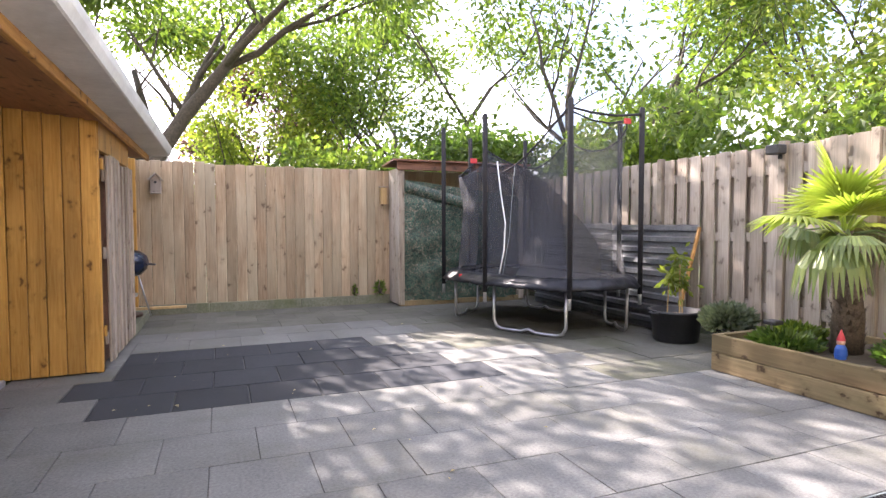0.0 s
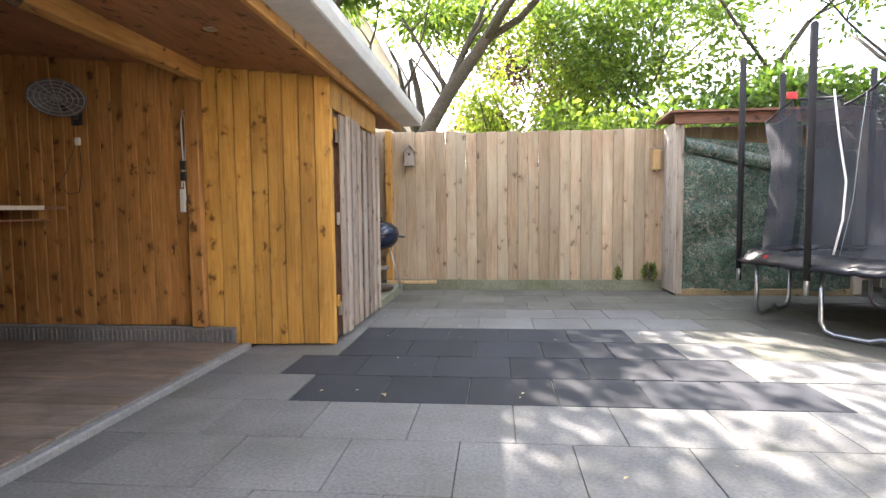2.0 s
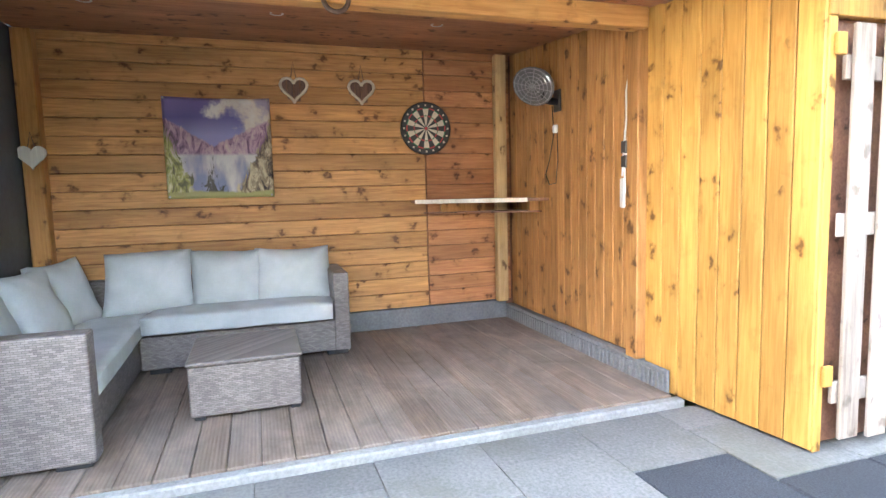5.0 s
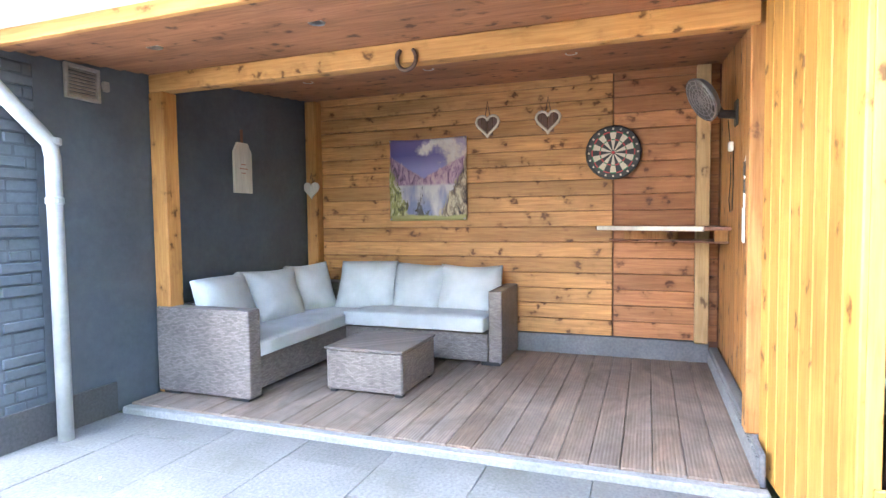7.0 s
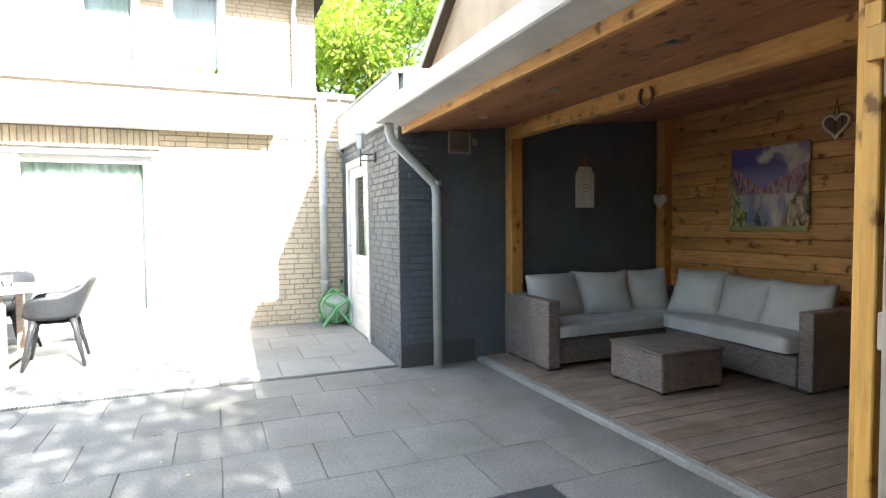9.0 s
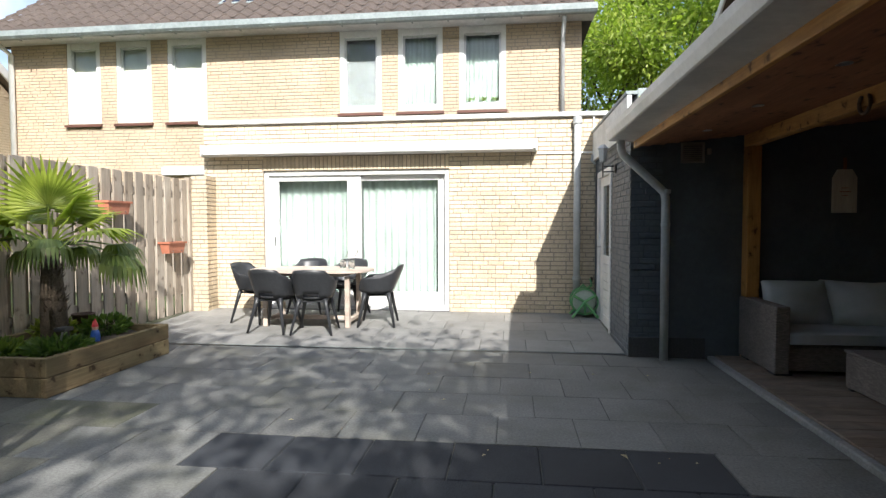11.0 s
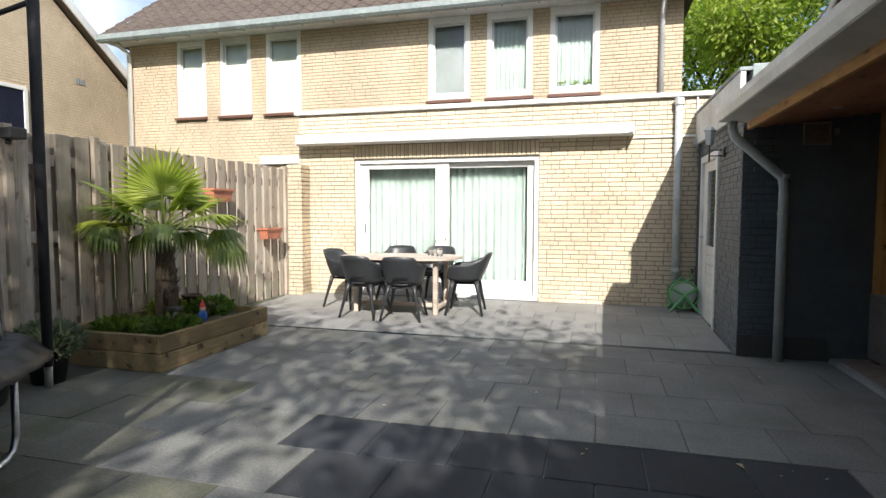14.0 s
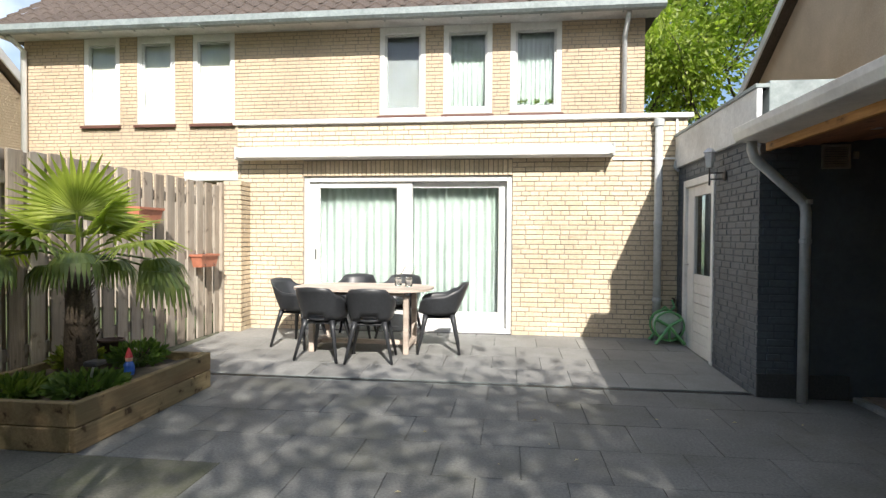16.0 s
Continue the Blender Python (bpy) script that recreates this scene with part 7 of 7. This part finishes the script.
# ---- shed door, barbecue, bird box ----
pd = thing("pallet_door", (-0.33, 6.6, 0), "shed door made of bleached pallet boards with gaps", "door")
rnd = random.Random(14)
for a, b in ((5.885, 6.6), (6.64, 7.41)):
    for z in (0.22, 0.95, 1.6):
        part("rail", box((-0.352, a + 0.01, z), (-0.33, b - 0.01, z + 0.1), 0.004), "w_pallet", pd)
    n = 4
    step = (b - a) / n
    for i in range(n):
        h = 1.78 + rnd.uniform(-0.02, 0.02)
        y = a + step * (i + 0.5)
        piece("door_board", board_mesh("door_board", 0.02, 0.112, round(h, 2), "w_pallet", 0.004), pd, (-0.318, y, 0.05 + h / 2 + rnd.uniform(-0.01, 0.02)), 0, (rnd.uniform(-0.006, 0.006), 0))
for z in (0.3, 1.7):
    part("hinge", box((-0.352, 5.85, z), (-0.332, 5.9, z + 0.09), 0.003), "w_yellow", pd)
step_s = thing("concrete_step", (-1.0, 8.1, 0), "low mossy concrete step under the shed bay", "step", kind="structure")
part("slab", box((-3.2, 7.42, -0.02), (-0.33, 8.95, 0.1), 0.012), "mossy", step_s)
yp2 = thing("bay_post", (-0.52, 9.0, 0.1), "yellow stained post at the end of the shed bay", "post")
part("post", box((-0.56, 8.96, 0.1), (-0.48, 9.05, 2.13), 0.005), "w_yellow", yp2)
bench = thing("loose_plank", (-0.3, 8.9, 0.1), "pale timber offcut lying on the step", "plank")
part("plank", box((-0.55, 8.86, 0.1), (0.12, 8.93, 0.135), 0.005), "w_raw", bench)

bq = thing("kettle_barbecue", (-0.5, 8.2, 0.1), "black kettle barbecue on thin steel legs", "barbecue")
bc = (-0.5, 8.2, 0.0)
part("bowl", lathe([(0.05, 0.6), (0.16, 0.63), (0.225, 0.7), (0.24, 0.77), (0.235, 0.78), (0.2, 0.72), (0.05, 0.65)], bc, 28), "enamel", bq, smooth=True)
part("lid", lathe([(0.243, 0.775), (0.245, 0.79), (0.225, 0.86), (0.15, 0.92), (0.03, 0.945)], bc, 28), "enamel", bq, smooth=True)
part("lid_handle", tube([(bc[0] - 0.04, bc[1], 0.94), (bc[0] - 0.04, bc[1], 0.98), (bc[0] + 0.04, bc[1], 0.98), (bc[0] + 0.04, bc[1], 0.94)], 0.01, 8), "black", bq)
part("side_handle", tube([(bc[0] + 0.23, bc[1] - 0.06, 0.76), (bc[0] + 0.31, bc[1] - 0.04, 0.75), (bc[0] + 0.31, bc[1] + 0.04, 0.75), (bc[0] + 0.23, bc[1] + 0.06, 0.76)], 0.01, 8), "black", bq)
for a in (0.5, 2.6, 4.7):
    part("leg", tube([(bc[0] + 0.13 * math.cos(a), bc[1] + 0.13 * math.sin(a), 0.63), (bc[0] + 0.27 * math.cos(a), bc[1] + 0.27 * math.sin(a), 0.102)], 0.011, 8), "steel", bq, smooth=True)
part("ash_pan", lathe([(0.11, 0.36), (0.12, 0.38), (0.12, 0.4)], bc, 20), "steel", bq)
part("ash_ring", lathe([(0.16, 0.12), (0.17, 0.14), (0.17, 0.15)], bc, 20), "rust", bq)

bh = thing("bird_house", (-0.24, 9.04, 1.75), "small weathered bird house hung on the fence", "bird house")
part("body", prism([(-0.3, 1.68), (-0.18, 1.68), (-0.18, 1.86), (-0.24, 1.92), (-0.3, 1.86)], 8.98, 9.075, "y"), "w_pallet", bh)
for s in (-1, 1):
    bm = box((-0.005, -0.07, -0.008), (0.13, 0.07, 0.008), 0.003)
    turned(bm, Matrix.Translation((-0.24, 9.03, 1.945)) @ Matrix.Rotation(radians(48 if s > 0 else 132), 4, "Y"))
    part("roof_board", bm, "w_grey", bh)
part("floor_board", box((-0.31, 8.955, 1.665), (-0.17, 9.075, 1.68), 0.003), "w_grey", bh)
bm = lathe([(0.018, 0), (0.018, 0.004)], (0, 0, 0), 12)
part("entrance", turned(bm, Matrix.Translation((-0.24, 8.979, 1.82)) @ Matrix.Rotation(1.5708, 4, "X")), "black", bh)
nb2 = thing("fence_box", (2.95, 9.05, 1.6), "small pale wooden box fixed high on the fence", "box")
part("body", box((2.91, 8.98, 1.56), (3.01, 9.075, 1.82), 0.004), "w_raw", nb2)
part("top", box((2.9, 8.965, 1.822), (3.02, 9.08, 1.84), 0.003), "w_grey", nb2)

# ---- neighbouring houses ----
def gable(name, x, y_low, y_high, z_low, z_high, facing, label):
    """A brick gable wall in the plane of x with its verge rising from y_low to y_high, and the roof beyond it."""
    g = thing(name, (x, y_low, 0), label, "house")
    s = -1 if facing < 0 else 1
    ym = y_high + (y_high - y_low) * 0.2
    far = y_high * 2 - y_low
    part("wall", prism([(y_low, 0), (y_low, z_low), (y_high, z_high), (far, z_low), (far, 0)], x - s * 8.0, x, "x"), "brick_old", g)
    dz = (z_high - z_low) / (y_high - y_low)
    for a, za, b, zb in ((y_low - 0.35 * (1 if y_high > y_low else -1), z_low - 0.35 * abs(dz), y_high, z_high), (far + 0.35 * (1 if y_high > y_low else -1), z_low - 0.35 * abs(dz), y_high, z_high)):
        part("roof", prism([(a, za + 0.05), (a, za + 0.2), (b, zb + 0.2), (b, zb + 0.05)], x - s * 8.0, x + s * 0.25, "x"), "roof_tile", g)
        part("verge_board", prism([(a, za - 0.02), (a, za + 0.21), (b, zb + 0.21), (b, zb - 0.02)], x + s * 0.25, x + s * 0.29, "x"), "white", g)
    return g


g1 = gable("neighbour_house", 13.0, -5.4, -0.8, 3.87, 7.48, -1, "yellow brick neighbouring house with a white gable verge")
brickwork(g1, [b for b in courses(-5.35, 3.7, 2.3, 7.3, [(-1.77, -0.6, 2.6, 4.08), (-3.26, -3.0, 4.38, 4.52)], 61) if b[1] + b[3] < 3.84 + 0.785 * min(b[0] + 5.4, 3.8 - b[0] - b[2])], lambda u, z, d: (13.0 - d, u, z), "brick", "x")
win = part("window", box((12.93, -1.77, 2.62), (12.995, -1.69, 4.03), 0.004), "white", g1, "white window frame")
part("frame_side", box((12.93, -0.68, 2.62), (12.995, -0.6, 4.03), 0.004), "white", win)
part("frame_head", box((12.932, -1.688, 3.95), (12.995, -0.682, 4.028), 0.004), "white", win)
part("frame_foot", box((12.932, -1.688, 2.62), (12.995, -0.682, 2.7), 0.004), "white", win)
part("pane", box((12.96, -1.688, 2.7), (12.97, -0.682, 3.95)), "enamel", win)
for i in range(4):
    part("vent_slot", box((12.985, -3.25 + i * 0.065, 4.385), (12.997, -3.21 + i * 0.065, 4.515)), "zinc", g1)
gable("neighbour_house", -4.0, -7.6, -2.6, 4.7, 8.1, 1, "brown brick neighbouring house with a white gable verge")

far_house = thing("far_house", (-3.5, 28.0, 0), "distant brown house with a white gable verge", "house")
part("wall", prism([(-9.0, 0), (-9.0, 4.2), (-5.3, 10.6), (-1.75, 4.2), (-1.75, 0)], 26.2, 34.0, "y"), "brick_old", far_house)
for a, b in ((-1.4, -5.3), (-9.2, -5.3)):
    part("roof", prism([(a, 3.75), (a, 3.9), (b, 10.85), (b, 10.7)], 26.0, 34.2, "y"), "roof_tile", far_house)
    part("verge_board", prism([(a, 3.6), (a, 3.92), (b, 10.87), (b, 10.55)], 25.95, 25.998, "y"), "white", far_house)

# low walls that close the place beyond the fences
single("wall_far", box((-14, 30, -0.06), (24, 30.3, 3.2)), "brick_old", "plain garden wall far behind the trees", "wall", "structure")

# weeds at the foot of the fence and fallen leaves on the tiles
tuft("weed", (2.9, 9.04, 0.128), 0.1, 0.24, 90, "leaf", "small green weed growing at the foot of the fence", "weed", 71, 0.035)
tuft("weed", (2.5, 9.05, 0.128), 0.05, 0.2, 40, "leaf", "small green weed growing at the foot of the fence", "weed", 72, 0.03)
rnd = random.Random(77)
bm = bmesh.new()
for k in range(34):
    x, y = rnd.uniform(-0.3, 3.2), rnd.uniform(2.4, 7.2)
    L, a = rnd.uniform(0.006, 0.02), rnd.uniform(0, 6.28)
    if k == 0:
        x, y, L = 0.276, 4.611, 0.035
    d, s2 = Vector((math.cos(a), math.sin(a), 0)) * L, Vector((-math.sin(a), math.cos(a), 0)) * L * 0.45
    c = Vector((x, y, 0.006))
    up = Vector((0, 0, 0.003 + L * 0.15))
    bm.faces.new([bm.verts.new(c - d), bm.verts.new(c + s2 + up), bm.verts.new(c + d), bm.verts.new(c - s2 + up)])
single("leaf_litter", bm, "litter", "scattered dry leaf bits on the paving", "leaf litter", "stuff")
